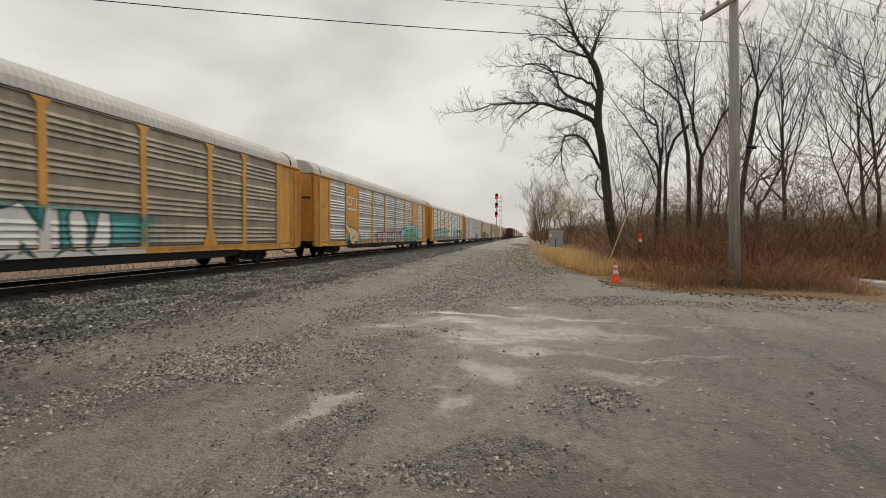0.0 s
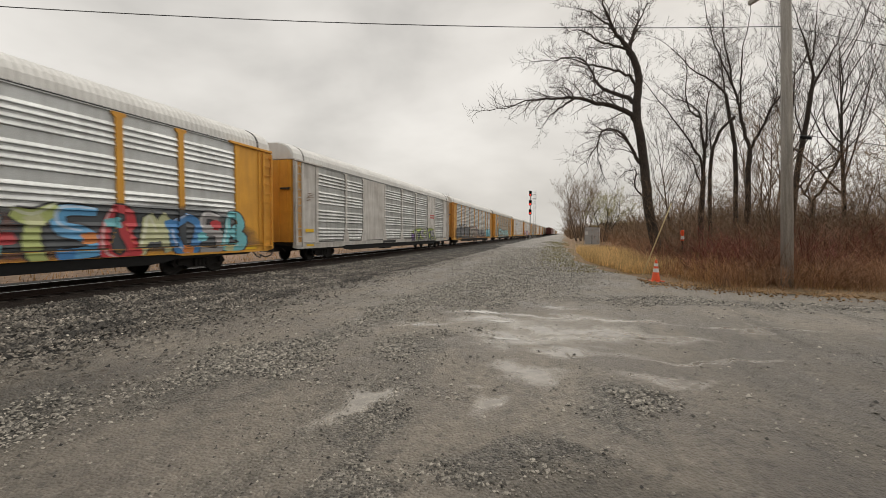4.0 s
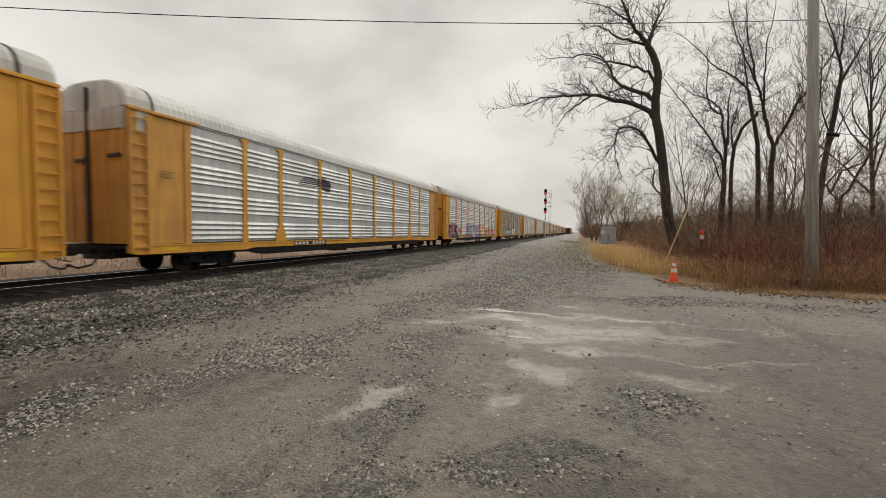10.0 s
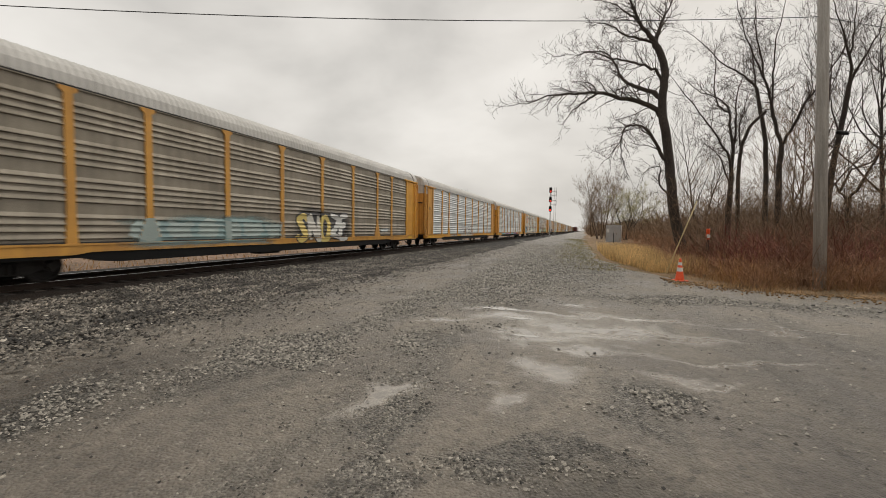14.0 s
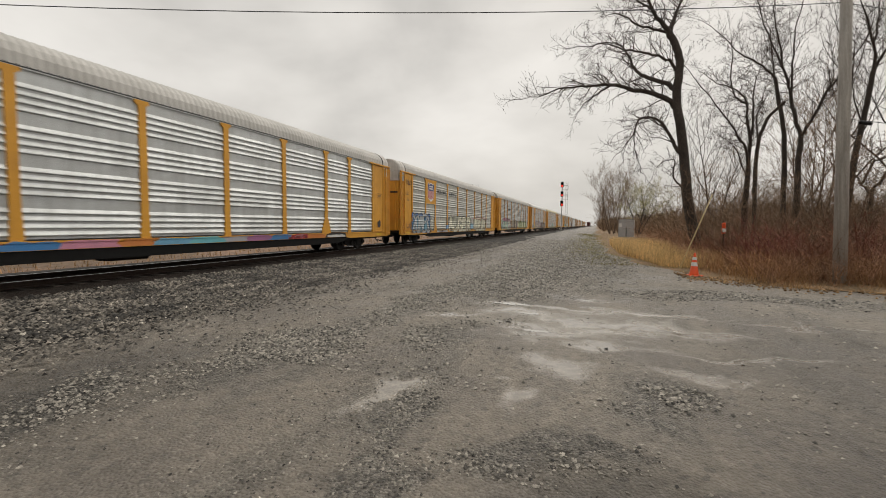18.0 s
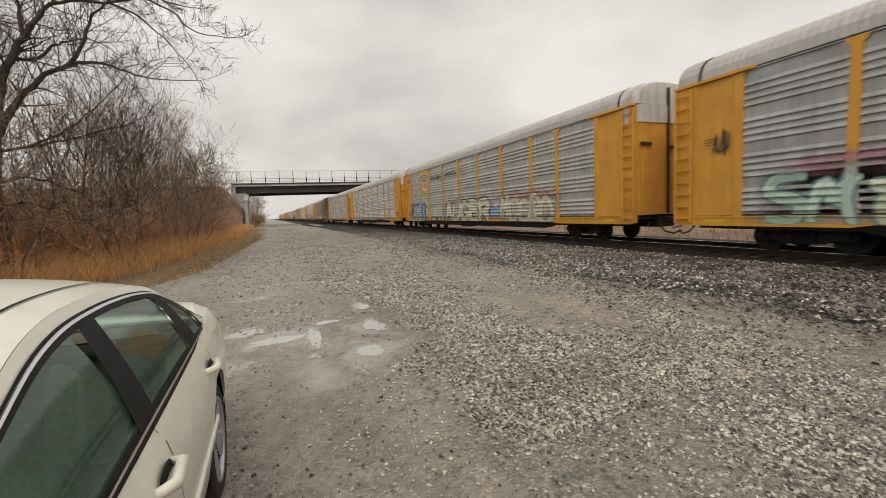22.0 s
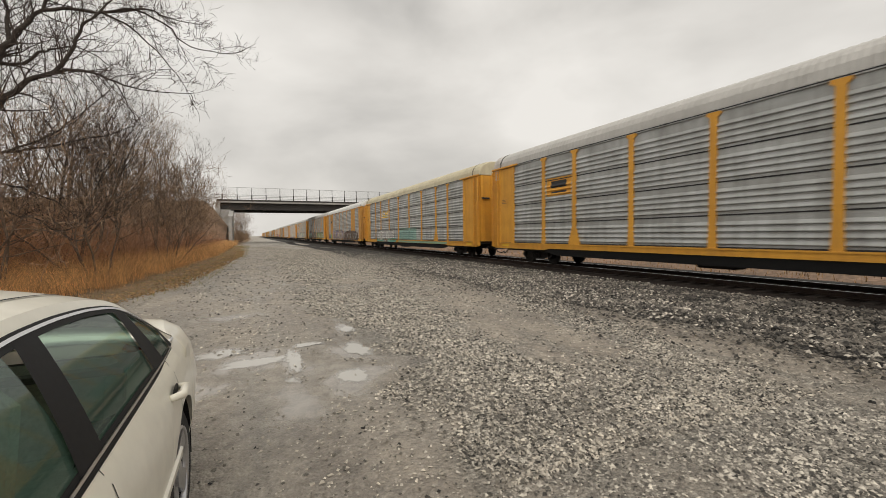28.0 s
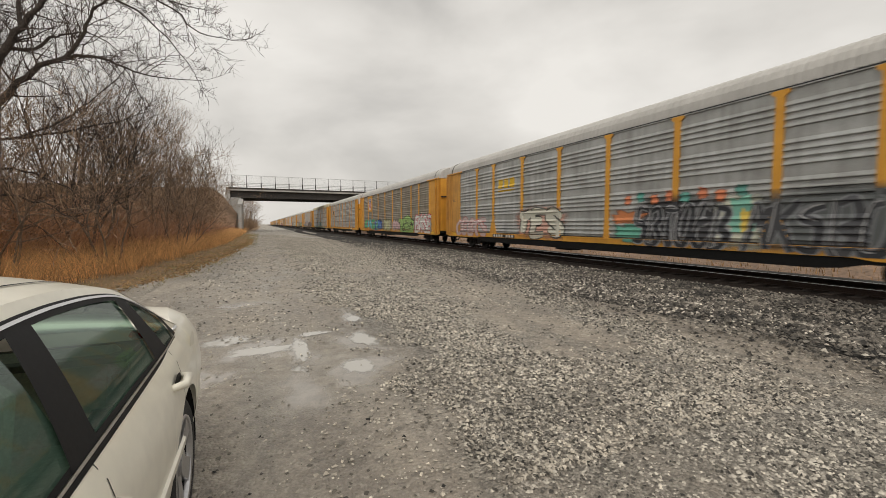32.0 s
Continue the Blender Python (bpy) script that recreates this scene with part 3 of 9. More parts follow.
SIDING_X = -9.4       # second track, to the north


def ground_sheet():
    xs = np.concatenate([[-1500, -600, -250, -120, -60, -35], np.arange(-24, 24.01, 0.6), [30, 40, 60, 120, 250, 600, 1500]])
    ys = np.concatenate([[-2500, -1200, -600, -300, -180, -120, -80, -60], np.arange(-45, 45.01, 0.75), [55, 65, 75, 85, 100, 130, 180, 300, 600, 1200, 2500]])
    X, Y = np.meshgrid(xs, ys)
    Z = terrain(X, Y)
    nx, ny = len(xs), len(ys)
    i = np.arange(ny - 1)[:, None] * nx + np.arange(nx - 1)[None]
    f = np.stack([i, i + 1, i + nx + 1, i + nx], -1).reshape(-1, 4)
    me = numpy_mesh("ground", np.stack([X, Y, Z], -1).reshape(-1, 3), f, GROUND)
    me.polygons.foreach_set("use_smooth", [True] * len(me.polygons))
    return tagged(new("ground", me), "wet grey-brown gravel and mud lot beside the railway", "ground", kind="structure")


ground = ground_sheet()


def lane_edge(y):
    """x at which the gravel ends and the verge begins, on the east side."""
    return np.interp(y, [-300, -90, -34, -15, -12, -8, -4, -3.9, 12.0, 12.1, 13.2, 16.5, 24, 60, 120, 400],
                     [0.8, 0.8, 0.6, 1.7, 2.6, 3.6, 4.6, 24, 24, 7.6, 3.8, 1.6, 0.3, -0.6, -0.9, -0.9])


def verge(name, y0, y1, x_far, material, label):
    """Soil and litter beyond the gravel, with an uneven edge, lying just over the ground sheet."""
    ys = np.concatenate([np.arange(y0, y1, 0.4 if y1 - y0 < 60 else 1.2), [y1]])
    k = np.linspace(0, 1, 16) ** 1.6
    v, f = [], []
    for j, y in enumerate(ys):
        e = float(lane_edge(y)) + 0.25 + 0.7 * noise.noise((y * 0.5, 3.0, 1.0)) + 0.35 * noise.noise((y * 1.9, 7.0, 1.0)) + 0.18 * math.sin(y * 5.3 + 1)
        for i, q in enumerate(k):
            x = e + (x_far - e) * q
            z = float(terrain(x, y)) + (0.004 if i == 0 else 0.02 + 0.03 * (noise.noise((x * 1.4, y * 1.4, 0)) + 0.6) * min(1, i / 3))
            v.append((x, y, z))
    n = len(k)
    f = [(j * n + i, j * n + i + 1, (j + 1) * n + i + 1, (j + 1) * n + i) for j in range(len(ys) - 1) for i in range(n - 1)]
    return tagged(new(name, numpy_mesh(name, v, f, material)), label, "verge", kind="structure")


verge("verge_north", 12.1, 400, 60, SOIL, "leaf-littered brown soil under the northern brush")
verge("verge_south", -300, -4.2, 60, SOIL, "leaf-littered soil beside the lane to the bridge")


def ballast_bed():
    ys = np.concatenate([np.arange(-900, -60, 12), np.arange(-60, 60, 0.6), np.arange(60, 1400, 12)])
    v, f = [], []
    prof = [(-22.5, -0.75), (-19.5, -0.55), (-17.4, -0.20), (-15.6, -0.185), (-12.2, -0.185), (-11.2, -0.175), (-9.3, -0.165), (-7.6, -0.10), (-6.5, -0.02), (-5.9, -0.03)]
    for y in ys:
        w = noise.noise((0.35 * y, 0.0, 5.0)) * 0.55 + 0.3 * noise.noise((1.7 * y, 2.0, 5.0))
        for i, (x, z) in enumerate(prof):
            xx = x + (w * (i - 5) / 4 if i > 5 else 0)
            base = float(terrain(xx, y)) if i > 5 else z
            v.append((xx, y, max(z, base + 0.012) if 5 < i < 9 else (base - 0.05 if i == 9 else z)))
    n = len(prof)
    f = [(j * n + i, j * n + i + 1, (j + 1) * n + i + 1, (j + 1) * n + i) for j in range(len(ys) - 1) for i in range(n - 1)]
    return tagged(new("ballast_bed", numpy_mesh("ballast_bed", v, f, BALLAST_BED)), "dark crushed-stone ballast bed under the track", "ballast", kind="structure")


ballast_bed()


def track_bed():
    v, f = [], []
    for y in np.concatenate([np.arange(-900, -60, 30), np.arange(-60, 60, 1.0), np.arange(60, 1400, 30)]):
        v += [(-15.75, y, -0.175), (-15.55, y, -0.166), (-12.2 + 0.12 * noise.noise((y * 0.9, 0, 0)), y, -0.163), (-11.3 + 0.25 * noise.noise((y * 0.9, 0, 0)), y, -0.162)]
    f = [(4 * i + j, 4 * i + j + 1, 4 * i + j + 5, 4 * i + j + 4) for i in range(len(v) // 4 - 1) for j in range(3)]
    return tagged(new("track_bed", numpy_mesh("track_bed", v, f, TRACK_BED)), "near-black stone between and beside the rails, train's shade in its colour", "track bed", kind="structure")


track_bed()

ROCK_F = np.array([[0, 2, 4], [2, 1, 4], [1, 3, 4], [3, 0, 4], [2, 0, 5], [1, 2, 5], [3, 1, 5], [0, 3, 5]])


def pebbles(name, x, y, z, size, material, label, category):
    """Many small angular stones half sunk in the ground, in one mesh."""
    n = len(x)
    a = RNG.uniform(0, 2 * np.pi, n)[:, None] + np.array([0, 1.57, 3.14, 4.71])[None] + RNG.normal(0, 0.3, (n, 4))
    r = RNG.uniform(0.6, 1.2, (n, 4))
    v = np.zeros((n, 5, 3))
    v[:, :4, 0], v[:, :4, 1], v[:, :4, 2] = r * np.cos(a), r * np.sin(a), RNG.uniform(-0.35, 0.25, (n, 4))
    v[:, 4] = np.stack([RNG.normal(0, 0.35, n), RNG.normal(0, 0.35, n), RNG.uniform(0.45, 0.85, n)], -1)
    v = v * (size / 2)[:, None, None] + np.stack([x, y, z], -1)[:, None]
    f = np.array([[0, 1, 4], [1, 2, 4], [2, 3, 4], [3, 0, 4]])
    f = (f[None] + 5 * np.arange(n)[:, None, None]).reshape(-1, 3)
    return tagged(new(name, numpy_mesh(name, v.reshape(-1, 3), f, material)), label, category, kind="stuff")


def rocks(name, x, y, z, size, material, label, category):
    """Many small angular stones in one mesh."""
    n = len(x)
    o = np.array([[1, 0, 0], [-1, 0, 0], [0, 1, 0], [0, -1, 0], [0, 0, 1], [0, 0, -1]], float)
    v = o[None] * RNG.uniform(0.55, 1.25, (n, 6, 1)) + RNG.normal(0, 0.22, (n, 6, 3))
    a = RNG.uniform(0, 2 * np.pi, n)
    c, s = np.cos(a)[:, None], np.sin(a)[:, None]
    vx, vy = v[..., 0] * c - v[..., 1] * s, v[..., 0] * s + v[..., 1] * c
    v = np.stack([vx, vy, v[..., 2] * 0.62], -1) * (size / 2)[:, None, None] + np.stack([x, y, z], -1)[:, None]
    f = (ROCK_F[None] + 6 * np.arange(n)[:, None, None]).reshape(-1, 3)
    return tagged(new(name, numpy_mesh(name, v.reshape(-1, 3), f, material)), label, category, kind="stuff")


def spot_mask(rows, x, y):
    """How far inside the patches a place lies, 0 to 1."""
    best = np.zeros(len(x))
    wob = 0.25 * np.sin(2.3 * x + 1.1 * y) + 0.2 * np.sin(4.1 * y - 1.7 * x) + 0.12 * np.sin(9.1 * x + 6.3 * y)
    for cx, cy, rx, ry, turn in rows:
        c, s = math.cos(radians(turn)), math.sin(radians(turn))
        u, v = (x - cx + wob) * c + (y - cy + wob) * s, -(x - cx + wob) * s + (y - cy + wob) * c
        best = np.maximum(best, np.clip((1.3 - np.hypot(u / rx, v / ry)) / 0.6, 0, 1))
    return best


def scatter_rocks():
    n = 62000
    y = RNG.normal(0, 15, n)
    x = np.concatenate([RNG.uniform(-11.5, -6.6, n - 18000), -7.0 + np.abs(RNG.normal(0, 0.85, 18000))]) + 0.3 * np.sin(y * 0.35) * RNG.uniform(0, 1, n)
    z = np.interp(x, [-15.6, -12.2, -11.2, -9.3, -7.6, -6.5], [-0.155, -0.165, -0.17, -0.165, -0.10, 0.0])
    z = np.maximum(z, np.where(x > -11.2, terrain(x, y), -9) + 0.012)
    pebbles("ballast_stones", x, y, z + RNG.uniform(0.01, 0.045, n), RNG.uniform(0.045, 0.12, n) * np.where(x > -6.9, 0.7, 1), BALLAST, "loose angular grey ballast stones", "stones")
    n = 6000
    y = -13 + RNG.normal(0, 8.5, n)
    x = -6.0 - RNG.gamma(2.0, 1.1, n)
    x = np.maximum(x, -11.4)
    z = np.maximum(np.interp(x, [-12.2, -11.2, -9.3, -7.6, -6.5], [-0.165, -0.17, -0.165, -0.10, 0.0]), np.where(x > -11.2, terrain(x, y), -9) + 0.012)
    pebbles("ballast_stones", x, y, z + RNG.uniform(0.02, 0.055, n), RNG.uniform(0.04, 0.10, n), STONE_PALE, "pale broken stones among the ballast", "stones")
    n = 3500
    y = RNG.normal(0, 20, n)
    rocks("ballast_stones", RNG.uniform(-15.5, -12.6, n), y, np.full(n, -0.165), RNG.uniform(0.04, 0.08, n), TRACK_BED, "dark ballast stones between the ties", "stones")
    # gravel strewn over the lot, thick on the stony patches, thin on the mud
    n = 560000
    r = np.abs(RNG.normal(0, 1, n)) ** 1.15 * 9.5 + 0.6
    a = RNG.uniform(0, 2 * np.pi, n)
    x, y = r * np.cos(a) - 1.6, r * np.sin(a)
    inside = spot_mask(GRAVEL_SPOTS, x, y)
    chance = np.where((y > 1) & (x > -1.0), 0.045, 0.10) + 0.75 * inside - 0.6 * spot_mask(WET_SPOTS, x, y) + np.where((y > 1) & (x > -1.0), 0.05, 0.10) * np.sin(3.1 * x + 0.5 * y)
    keep = (RNG.uniform(0, 1, n) < chance) & (x < lane_edge(y) + 0.2) & (x > -6.8)
    x, y, inside = x[keep], y[keep], inside[keep]
    size = RNG.uniform(0.09, 0.23, len(x)) ** 2 * np.clip(0.45 + 0.11 * np.hypot(x, y), 0.6, 2.2) * (0.75 + 0.25 * inside)
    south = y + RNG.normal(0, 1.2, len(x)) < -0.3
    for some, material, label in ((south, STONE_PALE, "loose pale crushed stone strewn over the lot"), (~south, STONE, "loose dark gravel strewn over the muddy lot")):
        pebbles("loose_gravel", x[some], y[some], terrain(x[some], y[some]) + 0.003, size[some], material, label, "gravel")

    # larger stones trodden into the gravel farther off
    for n, x0, x1, y0, y1, share, stone in ((125000, -6.4, 1.5, -2.5, -62, 0.75, STONE_MIXED), (75000, -6.2, 3.5, 4, 40, 0.6, STONE)):
        x, y = RNG.uniform(x0, x1, n), y0 + (y1 - y0) * RNG.uniform(0, 1, n) ** 1.7
        inside = spot_mask(GRAVEL_SPOTS, x, y)
        keep = (RNG.uniform(0, 1, n) < np.where((y > 1) & (x > -1.0), 0.035, 0.10) + share * inside - 0.5 * spot_mask(WET_SPOTS, x, y)) & (x < lane_edge(y) - 0.1)
        x, y = x[keep], y[keep]
        pebbles("crushed_stone", x, y, terrain(x, y) + 0.006, RNG.uniform(0.022, 0.062, len(x)) * np.clip(0.6 + 0.05 * np.hypot(x, y), 0.7, 1.5), stone, "mixed dark and pale crushed stone of the lot", "gravel")


scatter_rocks()


def west_bank():
    """Dry grassy ground beyond the railway, rising a little away from the ballast."""
    v, f = [], []
    xs = (-19.0, -20.5, -23, -27, -35, -60, -140, -400, -1500)
    ys = np.concatenate([[-2500, -900], np.arange(-300, -60, 20), np.arange(-60, 60, 1.5), np.arange(60, 400, 20), [900, 2500]])
    for y in ys:
        v += [(x + 0.4 * noise.noise((y * 0.4, x, 0)), y, -0.62 + 0.62 * min(1, (-19 - x) / 6) + 0.06 * noise.noise((x * 0.7, y * 0.7, 2))) for x in xs]
    n = len(xs)
    f = [(j * n + i, (j + 1) * n + i, (j + 1) * n + i + 1, j * n + i + 1) for j in range(len(ys) - 1) for i in range(n - 1)]
    return tagged(new("verge_west", numpy_mesh("verge_west", v, f, EMBANK)), "dry tan grass and soil beyond the railway", "verge", kind="structure")


west_bank()


def rail_profile(cx, z):
    return [(cx - 0.07, z - 0.17), (cx + 0.07, z - 0.17), (cx + 0.07, z - 0.140), (cx + 0.012, z - 0.135), (cx + 0.012, z - 0.045),
            (cx + 0.036, z - 0.036), (cx + 0.036, z - 0.004), (cx + 0.026, z), (cx - 0.026, z), (cx - 0.036, z - 0.004), (cx - 0.036, z - 0.036),
            (cx - 0.012, z - 0.045), (cx - 0.012, z - 0.135), (cx - 0.07, z - 0.155)]


def rails(cx, y0, y1, z):
    for side in (-1, 1):
        x = cx + side * 0.755
        rail = thing("rail", "rusty steel rail with a polished running surface", "rail", group="rails of the track", kind="structure",
                     shape=Build().prism(rail_profile(x, z), "y", y0, y1), material=RUST)
        part("rail_head", Build().prism([(x - 0.027, z + 0.001), (x + 0.027, z + 0.001), (x + 0.027, z + 0.003), (x - 0.027, z + 0.003)], "y", y0, y1), RAIL_TOP, rail, "shiny worn running surface")


rails(TRACK_X, -900, 1400, RAIL_Z)
rails(SIDING_X, 96, 900, 0.02)


def ties():
    root = tagged(new("tie_row"), "weathered wooden ties under the rails", "ties", kind="structure")
    me = fixed_normals(Build().box(-1.3, 1.3, -0.115, 0.115, -0.19, 0, 0.012).mesh("tie", TIE))
    k = 0
    y = -68.0
    while y < 90 and k < 300:
        ob = new("tie", me)
        ob.parent = root
        ob.matrix_basis = pose(TRACK_X + random.uniform(-0.05, 0.05), y + random.uniform(-0.03, 0.03), RAIL_Z - 0.150 + random.uniform(-0.008, 0.006), 0, 0, random.uniform(-1, 1))
        y += 0.53
        k += 1


# ---- the train ----
LENGTH, PITCH = 26.95, 28.5       # over the body; coupled
SPEED = 15.68
JOINT = 21.2                     # y at 0 s of the coupling before car 0
HALF = 1.57
P_BOTTOM, P_TOP = 1.00, 4.86
RIB = 0.044


def rib_breaks():
    """(z, depth) of the corrugated sheet from the sill up: groups of four ribs with flat bands between."""
    out = [(P_BOTTOM, 0.0)]
    z = P_BOTTOM + 0.09
    step = 0.176
    for group in range(4):
        for r in range(4):
            out += [(z, 0.0), (z + 0.022, RIB), (z + 0.040, RIB), (z + 0.128, 0.0)]
            z += step
        z += 0.235
    return [p for p in out if p[0] < P_TOP] + [(P_TOP, 0.0)]


RIBS = rib_breaks()
RIB_Z, RIB_D = [p[0] for p in RIBS], [p[1] for p in RIBS]
SKIN = HALF - 0.065              # x of the sheet's base, towards the camera (car's own +x)


def panel_mesh(width, material):
    v = [(SKIN + d, s * width / 2, z) for z, d in RIBS for s in (-1, 1)]
    f = [(2 * i, 2 * i + 1, 2 * i + 3, 2 * i + 2) for i in range(len(RIBS) - 1)]
    n = len(v)
    v += [(SKIN - 0.03, s * width / 2, z) for z in (P_BOTTOM, P_TOP) for s in (-1, 1)]
    f += [(n, n + 2, n + 3, n + 1), (0, n, n + 1, 1), (2 * len(RIBS) - 2, 2 * len(RIBS) - 1, n + 3, n + 2)]
    me = bpy.data.meshes.new("side_panel")
    me.from_pydata(v, [], f)
    me.materials.append(material)
    return me


MESHES = {}


def cached(key, make):
    if key not in MESHES:
        MESHES[key] = make()
    return MESHES[key]


def roof_section():
    pts = []
    for i in range(13):
        a = math.pi * i / 12
        x = math.cos(a)
        pts.append((HALF * 0.985 * math.copysign(abs(x) ** 0.62, x), 4.93 + 0.85 * abs(math.sin(a)) ** 0.85))
    return pts


def roof_mesh(material):
    b = Build()
    sec = roof_section()
    ys = np.linspace(-LENGTH / 2 + 0.75, LENGTH / 2 - 0.75, 261)
    v, f = [], []
    for i, y in enumerate(ys):
        for dy, lift in ((-0.02, 0.0), (0.02, 0.0)) if i % 2 else ((-0.024, 0.013), (0.024, 0.013)):
            v += [(x * (1 + lift / 2.2), y + dy, z + lift) for x, z in sec]
    n = len(sec)
    rows = len(v) // n
    f = [(r * n + i, r * n + i + 1, (r + 1) * n + i + 1, (r + 1) * n + i) for r in range(rows - 1) for i in range(n - 1)]
    f += [tuple(range(n)), tuple(range((rows - 1) * n, rows * n))]
    return fixed_normals(b.add(v, f).mesh("roof", material))


def roof_end_mesh(material):
    """The smooth end cap of the roof over the doors, rounded down at the corner."""
    sec = roof_section()
    v = []
    for y, k in ((0.0, 1.006), (0.55, 1.006), (0.72, 0.985), (0.78, 0.93)):
        v += [(x * k, y, 4.9 + (z - 4.9) * k + 0.006) for x, z in sec]
    n = len(sec)
    f = [(r * n + i, r * n + i + 1, (r + 1) * n + i + 1, (r + 1) * n + i) for r in range(3) for i in range(n - 1)]
    f += [tuple(range(n)), tuple(range(3 * n, 4 * n))]
    return fixed_normals(Build().add(v, f).mesh("roof_end_cap", material))


def roof_seam_mesh():
    """The dark hinged seam between roof and end cap."""
    sec = roof_section()
    n = len(sec)
    v = [(x * 1.010, y, 4.9 + (z - 4.9) * 1.010 + 0.008) for y in (-0.045, 0.035) for x, z in sec]
    f = [(i, i + 1, n + i + 1, n + i) for i in range(n - 1)] + [tuple(range(n)), tuple(range(n, 2 * n))]
    return fixed_normals(Build().add(v, f).mesh("roof_seam", DARK_STEEL))


def latch_mesh():
    """A black locking bar across the end door's leaves."""
    b = Build().box(-0.27, 0.27, -0.05, 0.0, -0.05, 0.05, 0.012)
    b.box(0.14, 0.22, -0.07, 0.0, -0.06, 0.06, 0.012)
    return fixed_normals(b.mesh("door_latch", BLACK_GAP))


def post_mesh(material, flared, wide=0.21):
    """A side post: a flat bar with a head plate, flared at its foot."""
    w = wide / 2
    foot = 0.34 if flared else w + 0.03
    o = [(-foot, 0.98), (foot, 0.98), (foot, 1.08), (w, 1.75), (w, 4.72), (w + 0.10, 4.80), (w + 0.10, 4.88), (-w - 0.10, 4.88), (-w - 0.10, 4.80), (-w, 4.72), (-w, 1.75), (-foot, 1.08)]
    return fixed_normals(Build().prism(o, "x", SKIN + 0.012, HALF - 0.010).mesh("side_post", material))


def plate_mesh(material, y0, y1):
    """Flat yellow end plate."""
    return fixed_normals(Build().box(SKIN - 0.04, HALF - 0.035, y0, y1, 1.0, 4.86).mesh("end_plate", material))


def plate_post_mesh(material, y0, y1):
    return fixed_normals(Build().box(HALF - 0.035, HALF, y0, y1, 0.98, 4.86, 0.008).mesh("plate_post", material))


def eave_bar_mesh(material, y0, y1):
    return fixed_normals(Build().box(HALF - 0.035, HALF + 0.05, y0, y1, 4.865, 4.955, 0.01).mesh("eave_bar", material))


def door_mesh(material):
    """The folded end door leaf at the corner and the narrowed end of the body."""
    b = Build()
    o = [(HALF - 0.02, 0.0), (HALF - 0.02, -0.28), (HALF - 0.16, -0.60)]
    for k in range(6):
        x = 1.2 - 0.48 * k
        o += [(x + 0.035, -0.60), (x + 0.03, -0.635), (x - 0.03, -0.635), (x - 0.035, -0.60)]
    o += [(-HALF + 0.16, -0.60), (-HALF + 0.02, -0.28), (-HALF + 0.02, 0.0)]
    b.prism(o, "z", 1.02, 4.90)
    return fixed_normals(b.mesh("end_door", material))


def door_head_mesh(material):
    """The painted top of the end door."""
    e = 0.008
    o = [(HALF - 0.02 + e, 0.0), (HALF - 0.02 + e, -0.28), (HALF - 0.16, -0.648), (-HALF + 0.16, -0.648), (-HALF + 0.02 - e, -0.28), (-HALF + 0.02 - e, 0.0)]
    return fixed_normals(Build().prism(o, "z", 4.30, 4.905).mesh("door_head", material))


def ladder_mesh(material):
    b = Build()
    for y in (0.06, 0.56):
        b.box(HALF + 0.02, HALF + 0.075, y - 0.03, y + 0.03, 0.78, 4.80)
    for k in range(11):
        z = 0.92 + 0.372 * k
        b.box(HALF + 0.03, HALF + 0.065, 0.09, 0.53, z - 0.018, z + 0.018)
    for z in (1.3, 2.9, 4.6):
        b.box(HALF - 0.04, HALF + 0.03, 0.03, 0.09, z - 0.03, z + 0.03)
    b.box(HALF - 0.05, HALF - 0.02, 0.0, 0.62, 0.98, 4.86)
    return fixed_normals(b.mesh("ladder", material))


def sill_mesh(material):
    b = Build()
    h = LENGTH / 2
    o = [(-h, 0.76), (-h + 0.3, 0.70), (-h + 4.4, 0.70), (-h + 4.8, 0.765), (h - 4.8, 0.765), (h - 4.4, 0.70), (h - 0.3, 0.70), (h, 0.76), (h, 0.98), (-h, 0.98)]
    b.prism(o, "x", HALF - 0.09, HALF - 0.01)
    b.box(HALF - 0.01, HALF + 0.012, -h, h, 0.94, 0.99)
    return fixed_normals(b.mesh("side_sill", material))


def under_mesh():
    b = Build()
    h = LENGTH / 2
    b.box(-HALF + 0.1, HALF - 0.1, -h + 0.1, h - 0.1, 0.86, 0.97)
    b.box(-0.4, 0.4, -h, h, 0.55, 0.86)
    b.box(0.5, 1.1, -2.2, -1.0, 0.35, 0.8, 0.05)
    return fixed_normals(b.mesh("underframe", DARK_STEEL))


def beam_mesh():
    """The deep black side beam between the trucks."""
    o = [(-12.2, 0.78), (-12.0, 0.62), (-8.9, 0.62), (-8.5, 0.52), (-8.0, 0.47), (8.0, 0.47), (8.5, 0.52), (8.9, 0.62), (12.0, 0.62), (12.2, 0.78)]
    return fixed_normals(Build().prism(o, "x", 1.40, 1.525).mesh("side_beam", SIGNAL_BLACK))


def gap_mesh():
    h = LENGTH / 2
    return fixed_normals(Build().box(SKIN - 0.02, SKIN + 0.045, -h + 2.1, h - 2.1, 0.985, 1.03).mesh("sill_gap", BLACK_GAP))


